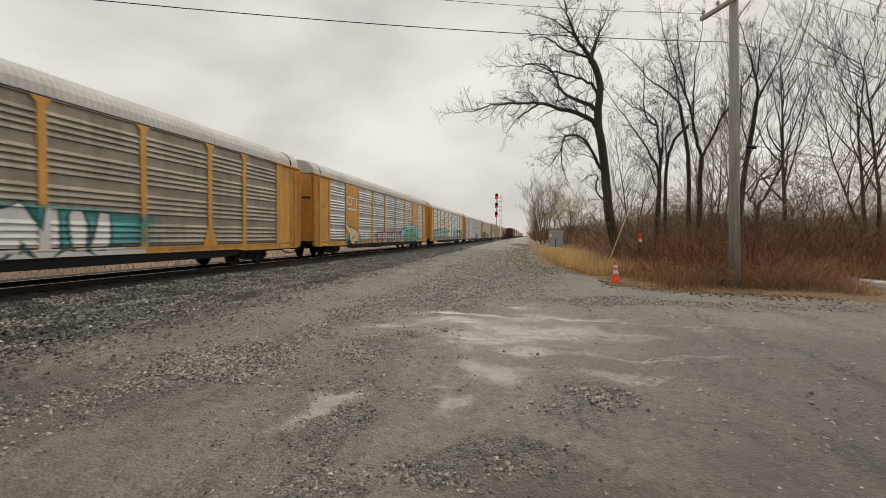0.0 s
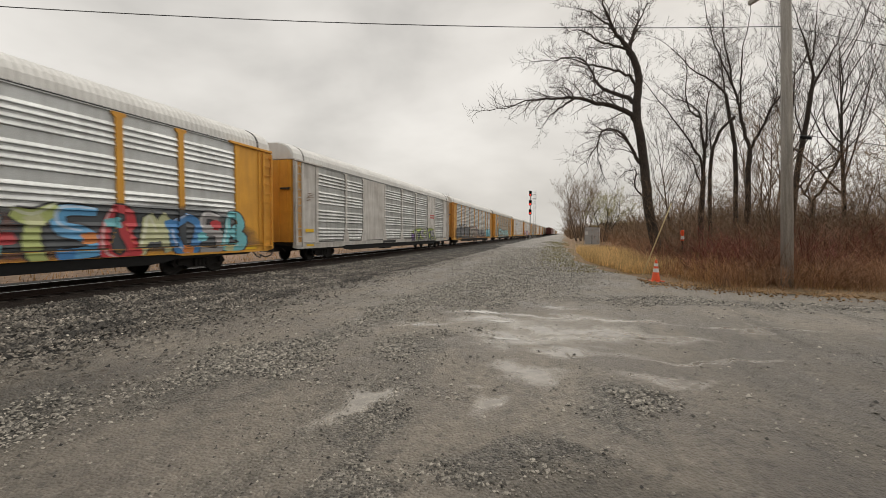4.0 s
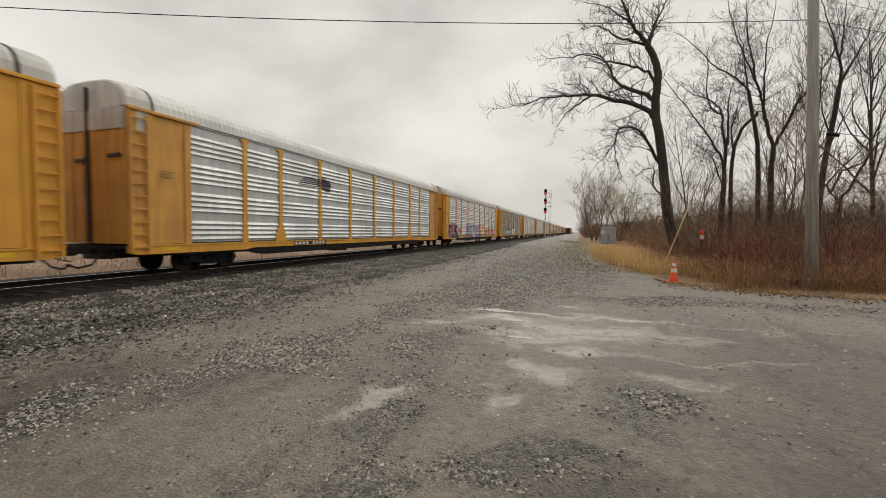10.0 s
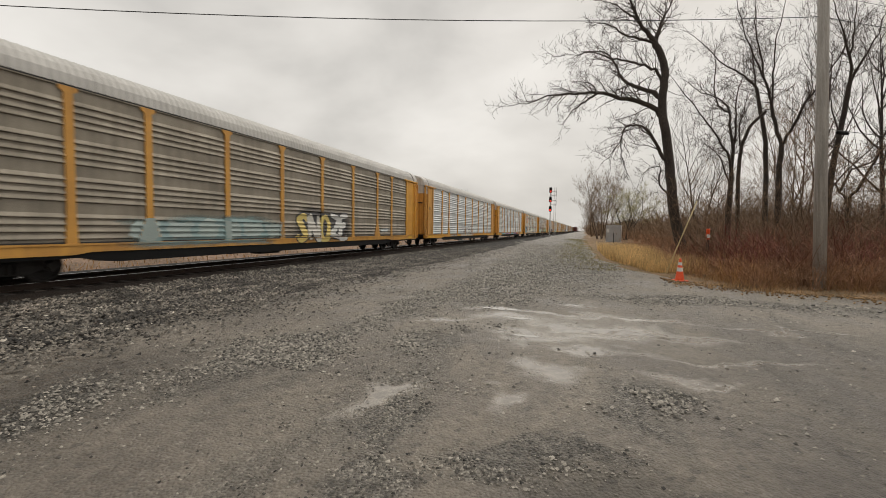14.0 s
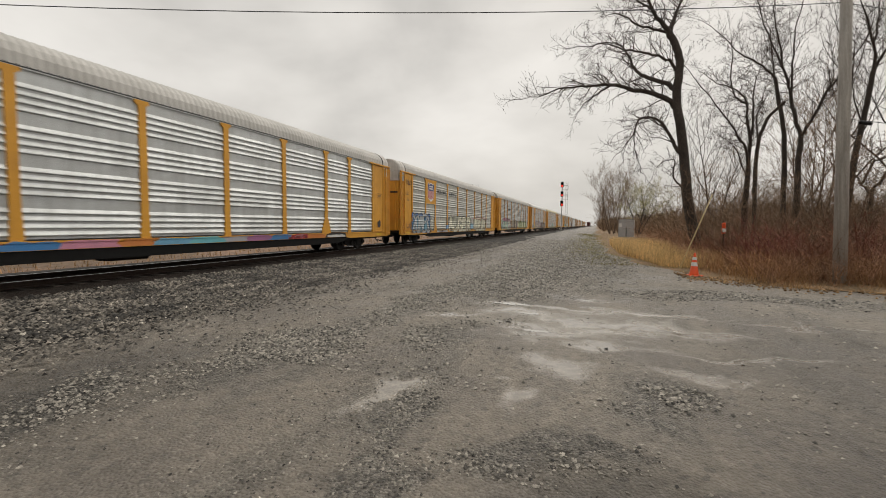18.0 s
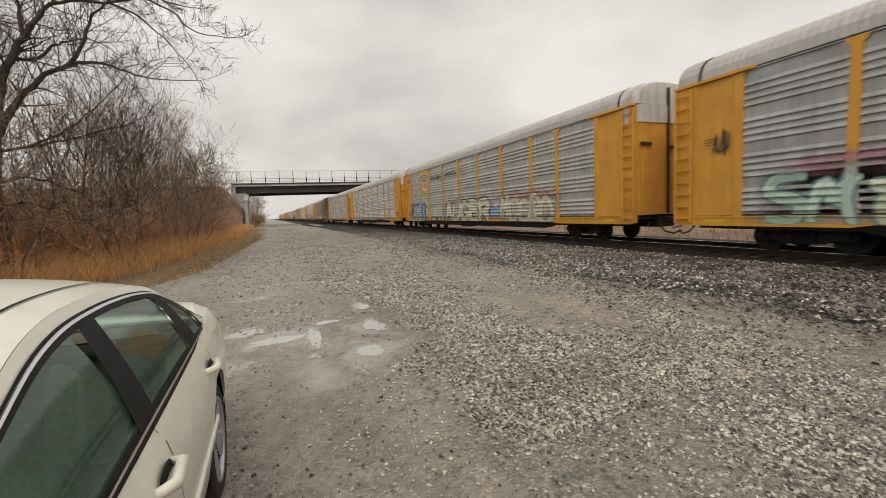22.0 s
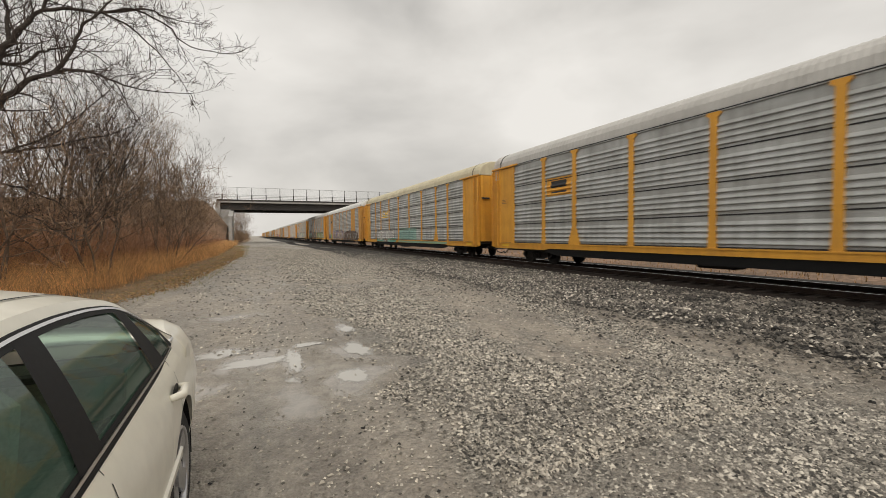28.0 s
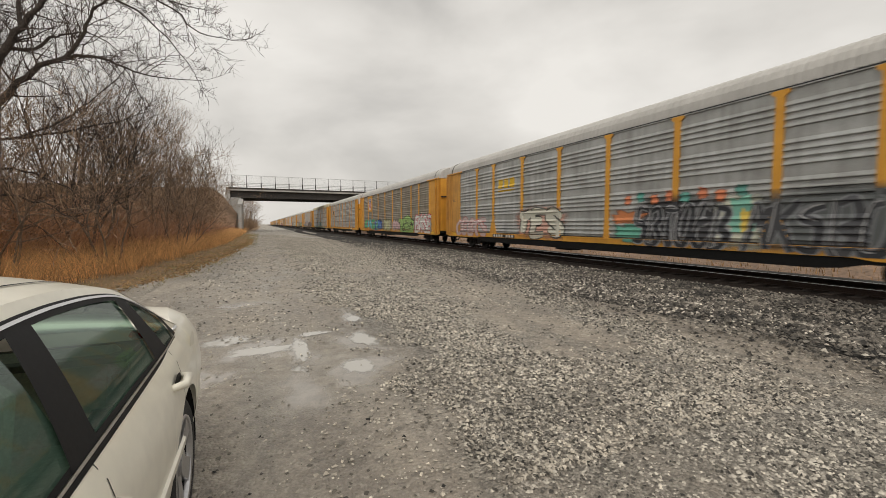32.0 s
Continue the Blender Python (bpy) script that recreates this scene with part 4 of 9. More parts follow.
def truck_side_mesh():
    o = [(-1.15, 0.42), (-1.0, 0.28), (-0.72, 0.34), (-0.45, 0.24), (0.45, 0.24), (0.72, 0.34), (1.0, 0.28), (1.15, 0.42), (1.05, 0.58), (0.5, 0.64), (-0.5, 0.64), (-1.05, 0.58)]
    b = Build().prism(o, "x", 0.92, 1.06)
    for k in (-0.24, -0.08, 0.08, 0.24):
        b.tube([(1.09, k, 0.28), (1.09, k, 0.55)], 0.065, 8)
    for k in (-0.89, 0.89):
        b.tube([(1.03, k, 0.45), (1.15, k, 0.45)], 0.10, 10)
    return fixed_normals(b.mesh("side_frame", DARK_STEEL))


def wheel_mesh():
    b = Build()
    ring = [(0.0, 0.36), (0.03, 0.40), (0.03, 0.45), (0.10, 0.425), (0.135, 0.42), (0.135, 0.36), (0.10, 0.33), (0.06, 0.15), (0.12, 0.12), (0.12, 0.0)]
    v, f = [], []
    n = 20
    for x, r in ring:
        for k in range(n):
            a = 2 * math.pi * k / n
            v.append((x, r * math.cos(a), r * math.sin(a)))
    for i in range(len(ring) - 1):
        f += [(i * n + k, i * n + (k + 1) % n, (i + 1) * n + (k + 1) % n, (i + 1) * n + k) for k in range(n)]
    return fixed_normals(b.add(v, f).mesh("wheel", DARK_STEEL))


def coupler_mesh():
    b = Build()
    b.box(-0.11, 0.11, 0.0, 0.75, 0.72, 0.94, 0.03)
    b.box(-0.2, 0.2, 0.42, 0.8, 0.68, 0.98, 0.05)
    b.tube([(0.45, 0.05, 0.7), (0.5, 0.3, 0.42), (0.42, 0.6, 0.34), (0.3, 0.82, 0.45)], 0.03, 6)
    b.tube([(0.9, 0.0, 0.74), (1.2, 0.2, 0.62), (1.3, 0.3, 0.60)], 0.02, 6)
    return fixed_normals(b.mesh("coupler", DARK_STEEL))


def chord_mesh(material):
    h = LENGTH / 2
    return fixed_normals(Build().box(-HALF + 0.02, HALF - 0.02, -h + 0.7, h - 0.7, 4.862, 4.93).mesh("top_chord", material))


def slit_mesh():
    h = LENGTH / 2
    return fixed_normals(Build().box(HALF - 0.02, HALF - 0.012, -h + 2.0, h - 2.0, 4.895, 4.922).mesh("eave_gap", BLACK_GAP))


def far_side_mesh(material):
    h = LENGTH / 2
    return fixed_normals(Build().box(-HALF, -HALF + 0.06, -h + 0.6, h - 0.6, 0.98, 4.87).mesh("far_side_wall", material))


POSTS_A = (-9.1, -7.11, -4.27, -1.42, 1.42, 4.27, 7.11, 9.1)
POSTS_B = (-8.6, -6.4, -3.2, 0.0, 3.2, 6.4, 8.6)
POSTS_C = (-9.4, -7.8, -5.2, -2.6, 0.0, 2.6, 5.2, 7.8, 9.4)
PLATE = LENGTH / 2 - 0.62        # outer edge of the end plates, inside the ladders


def autorack(index, label, panel, paint, roof, ends, posts=POSTS_A, post_paint=None, solid=(), cap=None, slits=False, chord=None, leaf=None):
    """A covered car carrier. solid: bays that are flat plates instead of corrugated sheet."""
    car = thing("autorack_railcar", label, "railcar", group="cars of the freight train")
    post_paint = post_paint or paint
    key = lambda kind, m, *rest: (kind, m.name, *rest)
    part("roof", cached(key("roof", roof), lambda: roof_mesh(roof)), None, car)
    for s in (-1, 1):
        turn = pose(0, s * (LENGTH / 2 - 0.78), 0, 0, 0, 0) if s > 0 else Matrix.Translation((0, -LENGTH / 2 + 0.78, 0)) @ Matrix.Scale(-1, 4, (0, 1, 0))
        part("roof_end_cap", cached(key("cap", cap or roof), lambda: roof_end_mesh(cap or roof)), None, car, at=turn)
        flip = Matrix.Identity(4) if s < 0 else Matrix.Scale(-1, 4, (0, 1, 0))
        part("end_plate", cached(key("plate", ends), lambda: plate_mesh(ends, -PLATE, -PLATE + 1.42)), None, car, at=flip)
        part("plate_post", cached(key("pp1", ends), lambda: plate_post_mesh(ends, -PLATE, -PLATE + 0.16)), None, car, at=flip)
        part("plate_post", cached(key("pp2", ends), lambda: plate_post_mesh(ends, -PLATE + 1.18, -PLATE + 1.42)), None, car, at=flip)
        part("eave_bar", cached(key("eave", ends), lambda: eave_bar_mesh(ends, -PLATE - 0.62, -PLATE + 1.72)), None, car, at=flip)
        part("end_door", cached(key("door", leaf or ends), lambda: door_mesh(leaf or ends)), None, car, at=flip @ Matrix.Translation((0, -LENGTH / 2 + 0.6, 0)))
        for x, z in ((1.12, 3.55), (-0.25, 3.45)):
            part("door_latch", cached("latch", latch_mesh), None, car, "black locking bar", at=flip @ Matrix.Translation((x, -LENGTH / 2 - 0.03, z)))
        part("door_joint", cached("joint", lambda: fixed_normals(Build().box(-0.05, 0.05, -0.07, 0.0, 1.05, 5.55, 0.01).mesh("door_joint", BLACK_GAP))), None, car, "black seal between the door leaves", at=flip @ Matrix.Translation((0, -LENGTH / 2 - 0.01, 0)))
        part("roof_seam", cached("seam", roof_seam_mesh), None, car, "dark rusted seam", at=turn)
        if cap:
            part("door_head", cached(key("head", cap), lambda: door_head_mesh(cap)), None, car, "white painted door top", at=flip @ Matrix.Translation((0, -LENGTH / 2 + 0.6, 0)))
        part("ladder", cached(key("ladder", ends), lambda: ladder_mesh(ends)), None, car, at=flip @ Matrix.Translation((0, -LENGTH / 2, 0)))
        part("coupler", cached("coupler", coupler_mesh), None, car, at=flip.inverted() @ Matrix.Translation((0, -LENGTH / 2, 0)) @ Matrix.Scale(-1, 4, (0, 1, 0)))
        truck = part("truck", cached("truck", truck_side_mesh), None, car, "black cast side frame with springs", at=pose(0, s * (LENGTH / 2 - 3.25), 0))
        for y in (-0.89, 0.89):
            for side in (-1, 1):
                m = pose(side * 0.69, y, 0.42) if side > 0 else Matrix.Translation((-0.69, y, 0.42)) @ Matrix.Scale(-1, 4, (1, 0, 0))
                part("wheel", cached("wheel", wheel_mesh), None, truck, at=m)
    part("side_sill", cached(key("sill", paint), lambda: sill_mesh(paint)), None, car)
    part("underframe", cached("under", under_mesh), None, car)
    part("side_beam", cached("beam", beam_mesh), None, car, "deep black side beam")
    part("sill_gap", cached("gap", gap_mesh), None, car)
    part("top_chord", cached(key("chord", chord or panel), lambda: chord_mesh(chord or panel)), None, car)
    part("eave_gap", cached("slit", slit_mesh), None, car)
    part("far_side_wall", cached(key("far", panel), lambda: far_side_mesh(panel)), None, car)
    edges = [-PLATE + 1.42, *posts, PLATE - 1.42]
    for i, (a, b) in enumerate(zip(edges[:-1], edges[1:])):
        mid, width = (a + b) / 2, round(b - a, 3)
        if i in solid:
            flat = cached(key("flat", ends, width), lambda: fixed_normals(Build().prism([(SKIN - 0.03, -width / 2), (SKIN + 0.04, -width / 2), (SKIN + 0.04, -0.008), (SKIN + 0.028, -0.005), (SKIN + 0.028, 0.005), (SKIN + 0.04, 0.008), (SKIN + 0.04, width / 2), (SKIN - 0.03, width / 2)], "z", P_BOTTOM, P_TOP).mesh("flat_panel", ends)))
            FLAT_BAYS.setdefault(car.name, []).append((a, b))
            part("flat_panel", flat, None, car, at=pose(0, mid, 0))
        else:
            part("side_panel", cached(key("panel", panel, width), lambda: panel_mesh(width, panel)), None, car, at=pose(0, mid, 0))
    if slits:
        for i, z in enumerate((1.93, 2.87, 3.81)):
            part("panel_slit", cached(("slot", i), lambda: fixed_normals(Build().box(SKIN + 0.002, SKIN + 0.012, -PLATE + 1.44, PLATE - 1.44, z - 0.019, z + 0.019).mesh("panel_slit", BLACK_GAP))), None, car, "dark gap between sheets")
    for i, y in enumerate(posts):
        flared = i in (1, len(posts) - 2) or len(posts) == 7
        part("side_post", cached(key("post", post_paint, flared), lambda: post_mesh(post_paint, flared)), None, car, at=pose(0, y, 0))
    return car


FLAT_BAYS = {}        # stretches of flat plate along each car


def skin_x(y, z, posts, bays=()):
    """How far the painted side stands out at a place along the car."""
    if z < 0.985:
        return HALF + (0.012 if z > 0.94 else -0.01)
    edge = PLATE - 1.42
    if abs(y) >= edge - 0.0:
        return HALF
    for i, p in enumerate(posts):
        foot = float(np.interp(z, (1.08, 1.75), (0.35, 0.11))) if i in (1, len(posts) - 2) or len(posts) == 7 else 0.14 if z < 1.75 else 0.11
        if abs(y - p) < foot:
            return HALF - 0.010
    for a, b in bays:
        if a < y < b:
            return SKIN + 0.041
    return SKIN + float(np.interp(z, RIB_Z, RIB_D))


def clad(bm, car, posts, name, material, label, lift):
    """Lays a flat drawing (y, z) onto the corrugated side as paint, and links it as a part of the car."""
    ys = sorted({round(p + s * e, 4) for p in posts for s in (-1, 1) for e in (0.107, 0.113, 0.14, 0.18, 0.22, 0.27, 0.32, 0.345, 0.355)} | {s * (PLATE - 1.42 + e) for s in (-1, 1) for e in (-0.003, 0.003)})
    bays = FLAT_BAYS.get(car.name, ())
    zs = sorted(set(RIB_Z) | {0.937, 0.943, 0.982, 0.988})
    lo = [min(v.co[k] for v in bm.verts) for k in (1, 2)]
    hi = [max(v.co[k] for v in bm.verts) for k in (1, 2)]
    for axis, cuts in ((1, ys), (2, zs)):
        for c in cuts:
            if lo[axis - 1] < c < hi[axis - 1]:
                co, no = [0, 0, 0], [0, 0, 0]
                co[axis], no[axis] = c, 1
                bmesh.ops.bisect_plane(bm, geom=bm.verts[:] + bm.edges[:] + bm.faces[:], plane_co=co, plane_no=no)
    for v in bm.verts:
        v.co.x = skin_x(v.co.y, v.co.z, posts, bays) + lift + v.co.x
    me = bpy.data.meshes.new(name)
    bm.normal_update()
    bm.to_mesh(me)
    bm.free()
    me.materials.append(material)
    ob = new(name, me)
    ob.parent = car
    return tagged(ob, label)


def flat_shape(loops):
    """A bmesh of filled outlines of (y, z)."""
    bm = bmesh.new()
    for pts in loops:
        vs = [bm.verts.new((0, y, z)) for y, z in pts]
        bm.faces.new(vs)
    bmesh.ops.triangulate(bm, faces=bm.faces)
    return bm


def lettering(word, size, bold, y, z, squeeze=1.0, slant=0.0, wave=0.0, seed=0, jitter=0.0):
    """A bmesh of a word in the built-in font, standing on (y, z); seen from the car's +x side it reads along +y."""
    cu = bpy.data.curves.new("lettering", "FONT")
    cu.body, cu.size, cu.offset, cu.shear = word, size, bold, slant
    cu.resolution_u = 2
    cu.align_x = "CENTER"
    ob = bpy.data.objects.new("lettering", cu)
    me = ob.to_mesh()
    bm = bmesh.new()
    bm.from_mesh(me)
    ob.to_mesh_clear()
    bpy.data.objects.remove(ob)
    bpy.data.curves.remove(cu)
    bmesh.ops.remove_doubles(bm, verts=bm.verts, dist=1e-4)
    for v in bm.verts:
        u, w = v.co.x * squeeze, v.co.y
        w += wave * math.sin(u * 3.1 + seed) + jitter * noise.noise((u * 2.3, w * 2.3, seed * 1.7))
        u += jitter * noise.noise((u * 2.3 + 9, w * 2.3, seed * 1.7 + 4))
        v.co = (0, y + u, z + w)
    return bm


# ---- trees and brush ----
class Wood:
    """Gathers the limbs of a tree: thick ones for the trunk's mesh, thin ones for the crown's."""

    def __init__(self, seed, fine=0.0075):
        self.fine = fine
        self.rng = random.Random(seed)
        self.trunk, self.crown = Build(), Build()
        self.nodes = []

    def limb(self, pts, r0, r1, thick):
        n = len(pts)
        radii = [r1 + (r0 - r1) * (1 - i / (n - 1)) ** 1.15 for i in range(n)]
        if thick or r0 > 0.014:
            (self.trunk if thick else self.crown).tube(pts, radii, 7 if thick else 3, False)
            return
        # the finest twigs are flat slivers
        side = Vector((self.rng.gauss(0, 1), self.rng.gauss(0, 1), self.rng.gauss(0, 0.4))).normalized()
        v = [tuple(p + side * (s * q)) for p, q in zip(pts, radii) for s in (-1, 1)]
        self.crown.add(v, [(2 * i, 2 * i + 1, 2 * i + 3, 2 * i + 2) for i in range(n - 1)])

    def sway(self, pts, amount):
        """The same line with more, slightly crooked points."""
        out = []
        for i, (a, b) in enumerate(zip(pts[:-1], pts[1:])):
            before, after = pts[max(i - 1, 0)], pts[min(i + 2, len(pts) - 1)]
            for q in (0.0, 0.34, 0.67):
                h = q * q * (3 - 2 * q)
                p = a.lerp(b, q) + ((b - before) * 0.5 * q * (1 - q) ** 2 - (after - a) * 0.5 * q * q * (1 - q)) - (b - a) * (q * (1 - q) ** 2 - q * q * (1 - q))
                out.append(p + (Vector((self.rng.gauss(0, amount), self.rng.gauss(0, amount), self.rng.gauss(0, amount))) if q else Vector((0, 0, 0))))
        return out + [pts[-1]]

    def spring(self, pts, depth):
        """Sets a planned limb on the nearest point of the limbs before it, and bends it out in depth."""
        base = min(self.nodes, key=lambda q: (q.x - pts[0].x) ** 2 + (q.z - pts[0].z) ** 2)
        n = len(pts) - 1
        out = [base.copy()] + [Vector((p.x, base.y + depth * (i + 1) / n, p.z)) for i, p in enumerate(pts[1:])]
        return out

    def grow(self, p, d, length, r, level, top, spread=0.9, lift=0.25, wander=0.22, kids=(9, 7, 5, 4)):
        g = self.rng
        n = (8, 7, 5, 4)[min(level, 3)]
        wander = wander * (1.0, 1.1, 1.25, 1.4)[min(level, 3)]
        pts = [p.copy()]
        d = d.normalized()
        for i in range(n):
            d = (d + Vector((g.gauss(0, wander), g.gauss(0, wander), g.gauss(0, wander) * 0.7 + lift * 0.25))).normalized()
            pts.append(pts[-1] + d * (length / n))
        self.limb(pts, r, max(r * 0.14, self.fine * 0.6), level <= 1)
        self.dress(pts, r, length, level, top, spread, lift, wander / (1.0, 1.1, 1.25, 1.4)[min(level, 3)], kids)

    def dress(self, pts, r, length, level, top, spread, lift, wander, kids, start=0.3):
        """Side branches along a limb."""
        if level >= top:
            return
        g = self.rng
        n = len(pts) - 1
        for k in range(kids[min(level, len(kids) - 1)]):
            q = start + (1 - start) * (k + g.random()) / kids[min(level, len(kids) - 1)]
            i = min(int(q * n), n - 1)
            at = pts[i].lerp(pts[i + 1], q * n - i)
            ahead = (pts[i + 1] - pts[i]).normalized()
            side = Vector((g.gauss(0, 1), g.gauss(0, 1), g.gauss(0, 0.6)))
            side = (side - ahead * side.dot(ahead)).normalized()
            d = (ahead * (1 - 0.45 * spread) + side * spread + Vector((0, 0, lift * 0.5))).normalized()
            self.grow(at, d, length * g.uniform(0.32, 0.58) * (1.1 - 0.35 * q), max(r * (1 - 0.65 * q) * (0.5 if level == 0 else 0.45), self.fine), level + 1, top, spread, lift, wander, kids)


def finished_tree(w, label, at, bark=None, twig=None, group="bare trees"):
    ob = thing("tree", label, "tree", at, group=group)
    part("trunk", w.trunk.mesh("trunk", bark or BARK, True), None, ob)
    part("crown", w.crown.mesh("crown", twig or TWIG), None, ob, "fine bare twigs")
    return ob


def random_tree(seed, height, r, stems=1, spread=0.85, lift=0.35, top=3, kids=(10, 7, 5, 4), lean=(0, 0), wander=0.16):
    w = Wood(seed)
    for s in range(stems):
        a = 2 * math.pi * (s + w.rng.random() * 0.5) / max(stems, 1)
        out = 0.0 if stems == 1 else 0.34
        d = Vector((math.cos(a) * out + lean[0], math.sin(a) * out + lean[1], 1))
        w.grow(Vector((0.18 * math.cos(a) * (stems > 1), 0.18 * math.sin(a) * (stems > 1), -0.15)), d, height * w.rng.uniform(0.8, 1.05), r, 0, top, spread, lift, wander, kids)
    return w


def ground_at(x, y):
    return float(terrain(x, y))


def bough(w, r, depth, *plan):
    """A planned limb through (across, height) points: a stem where it starts low, else sprung from the limbs before it, bent out in depth."""
    pts = [Vector((x, 0, z)) for x, z in plan]
    if plan[0][1] < 1.5:
        pts = [Vector((plan[0][0], 0, -0.2))] + pts
        pts = [p + Vector((0, depth * i / len(pts), 0)) for i, p in enumerate(pts)]
        pts = w.sway(pts, 0.015)
        w.limb(pts, r * 0.92, r * 0.55, True)
        w.nodes += pts
        w.dress(pts, 0.045, 2.4, 1, 3, 0.8, 0.3, 0.10, (0, 7, 7, 5), 0.3)
        return
    pts = w.sway(w.spring(pts, depth), 0.03)
    w.nodes += pts
    w.limb(pts, r * 0.58, 0.010, True)
    length = sum((b - a).length for a, b in zip(pts[:-1], pts[1:]))
    w.dress(pts, r * 0.42, max(1.6, min(length, 5.0) * 0.62), 1, 3, 0.86, 0.10, 0.17, (0, 13 + round(4 * length), 11, 8), 0.08)
    w.grow(pts[-1], pts[-1] - pts[-2], 1.0, 0.012, 2, 3, 0.7, 0.08, 0.10, (0, 0, 9, 6))


def great_tree():
    """The leaning lone tree by the lane: a forked trunk with long limbs reaching over the gravel."""
    w = Wood(21, 0.0085)
    bough(w, 0.270, 0.0, (0.18, 0.53), (-0.11, 1.88), (-0.33, 3.18), (-0.46, 4.48), (-0.64, 5.79), (-0.84, 6.85), (-0.87, 7.89), (-0.80, 8.65), (-0.89, 9.31), (-1.09, 9.86), (-1.26, 10.23))
    bough(w, 0.200, 1.5, (-1.26, 10.23), (-1.14, 10.90), (-0.98, 11.63), (-0.77, 12.21), (-0.52, 13.15))
    bough(w, 0.200, -1.2, (-1.26, 10.23), (-1.61, 10.75), (-1.99, 11.27), (-2.28, 12.02), (-2.44, 12.64), (-2.73, 13.77))
    bough(w, 0.100, 1.0, (-1.99, 11.27), (-2.32, 11.61), (-2.63, 11.97), (-3.02, 12.47), (-3.54, 12.82), (-4.22, 13.21))
    bough(w, 0.120, -1.6, (-1.31, 10.19), (-1.89, 10.41), (-2.51, 10.62), (-3.03, 10.97), (-3.42, 11.08), (-3.95, 10.94))
    bough(w, 0.200, 1.8, (-0.88, 7.69), (-1.17, 7.99), (-1.78, 8.34), (-2.29, 8.69), (-2.67, 9.02), (-2.94, 9.60), (-3.24, 10.20), (-3.62, 10.69), (-4.11, 10.95), (-4.77, 11.09), (-5.33, 11.03))
    bough(w, 0.130, -1.3, (-0.84, 8.50), (-1.13, 8.86), (-1.49, 9.08), (-2.06, 9.34), (-2.61, 9.49), (-3.12, 9.61), (-3.55, 9.85), (-4.08, 9.98), (-4.69, 9.92), (-5.60, 9.97))
    bough(w, 0.220, -2.2, (-0.93, 6.97), (-1.27, 7.27), (-1.76, 7.52), (-2.31, 7.70), (-2.89, 7.86), (-3.55, 8.04), (-3.95, 8.07), (-4.42, 8.02), (-4.92, 8.03), (-5.49, 8.00), (-6.14, 7.85), (-6.68, 7.65), (-7.74, 7.63))
    bough(w, 0.090, -0.8, (-3.55, 8.01), (-3.95, 7.79), (-4.35, 7.42), (-4.67, 7.12), (-4.94, 6.55))
    bough(w, 0.060, 0.8, (-3.66, 8.03), (-3.78, 8.43), (-4.22, 8.78), (-5.00, 9.01))
    bough(w, 0.150, -1.0, (-0.68, 4.60), (-0.88, 5.16), (-1.13, 5.71), (-1.48, 6.24), (-1.88, 6.45), (-2.25, 6.41), (-2.44, 6.05), (-2.55, 5.62), (-2.87, 5.16), (-3.31, 4.66))
    bough(w, 0.060, 0.6, (-2.44, 5.97), (-2.52, 5.48), (-2.43, 4.93), (-2.21, 4.21))
    bough(w, 0.090, 1.2, (-0.67, 2.93), (-0.86, 3.72), (-0.84, 4.51), (-1.19, 4.64), (-1.62, 4.40))
    bough(w, 0.060, 1.0, (-1.23, 5.85), (-1.58, 6.20), (-2.03, 6.68), (-2.53, 6.62), (-3.15, 6.69))
    return finished_tree(w, "tall leaning bare tree with a forked trunk and long sagging limbs", pose(3.92, 22.0, 0, 0, 0, -10.6), group="")


def clump_tree():
    """A tree of several stems over the red brush."""
    w = Wood(31, 0.0075)
    bough(w, 0.200, 0.0, (-0.70, 1.08), (-0.70, 2.52), (-0.68, 3.38), (-0.65, 4.52))
    bough(w, 0.130, -1.0, (-0.65, 4.52), (-0.80, 5.39), (-1.15, 6.00), (-1.49, 6.67), (-2.09, 7.57), (-3.05, 9.03), (-3.67, 10.05))
    bough(w, 0.150, 0.8, (-0.65, 4.52), (-0.62, 5.66), (-0.77, 6.67), (-0.87, 7.67), (-1.13, 8.22), (-1.71, 8.73), (-2.32, 9.13), (-3.07, 9.87))
    bough(w, 0.090, -0.6, (-0.87, 7.53), (-1.34, 8.03), (-1.56, 8.93), (-1.50, 10.06), (-1.64, 11.09))
    bough(w, 0.110, 1.2, (-0.62, 5.66), (-0.56, 6.78), (-0.62, 7.91), (-0.54, 9.02), (-0.32, 9.86))
    bough(w, 0.120, -0.6, (-0.26, 1.38), (-0.31, 2.80), (-0.36, 4.22), (-0.29, 5.57), (-0.15, 6.17), (0.11, 6.80), (0.62, 7.31))
    bough(w, 0.080, 0.7, (-0.29, 5.68), (-0.41, 6.62), (-0.24, 7.57), (-0.14, 8.67))
    bough(w, 0.080, -1.0, (-0.72, 3.96), (-1.02, 4.98), (-1.30, 5.50), (-1.87, 6.02))
    return finished_tree(w, "bare tree of several stems rising out of red brush", pose(7.4, 25.0, 0, 0, 0, -17.0), group="bare trees")


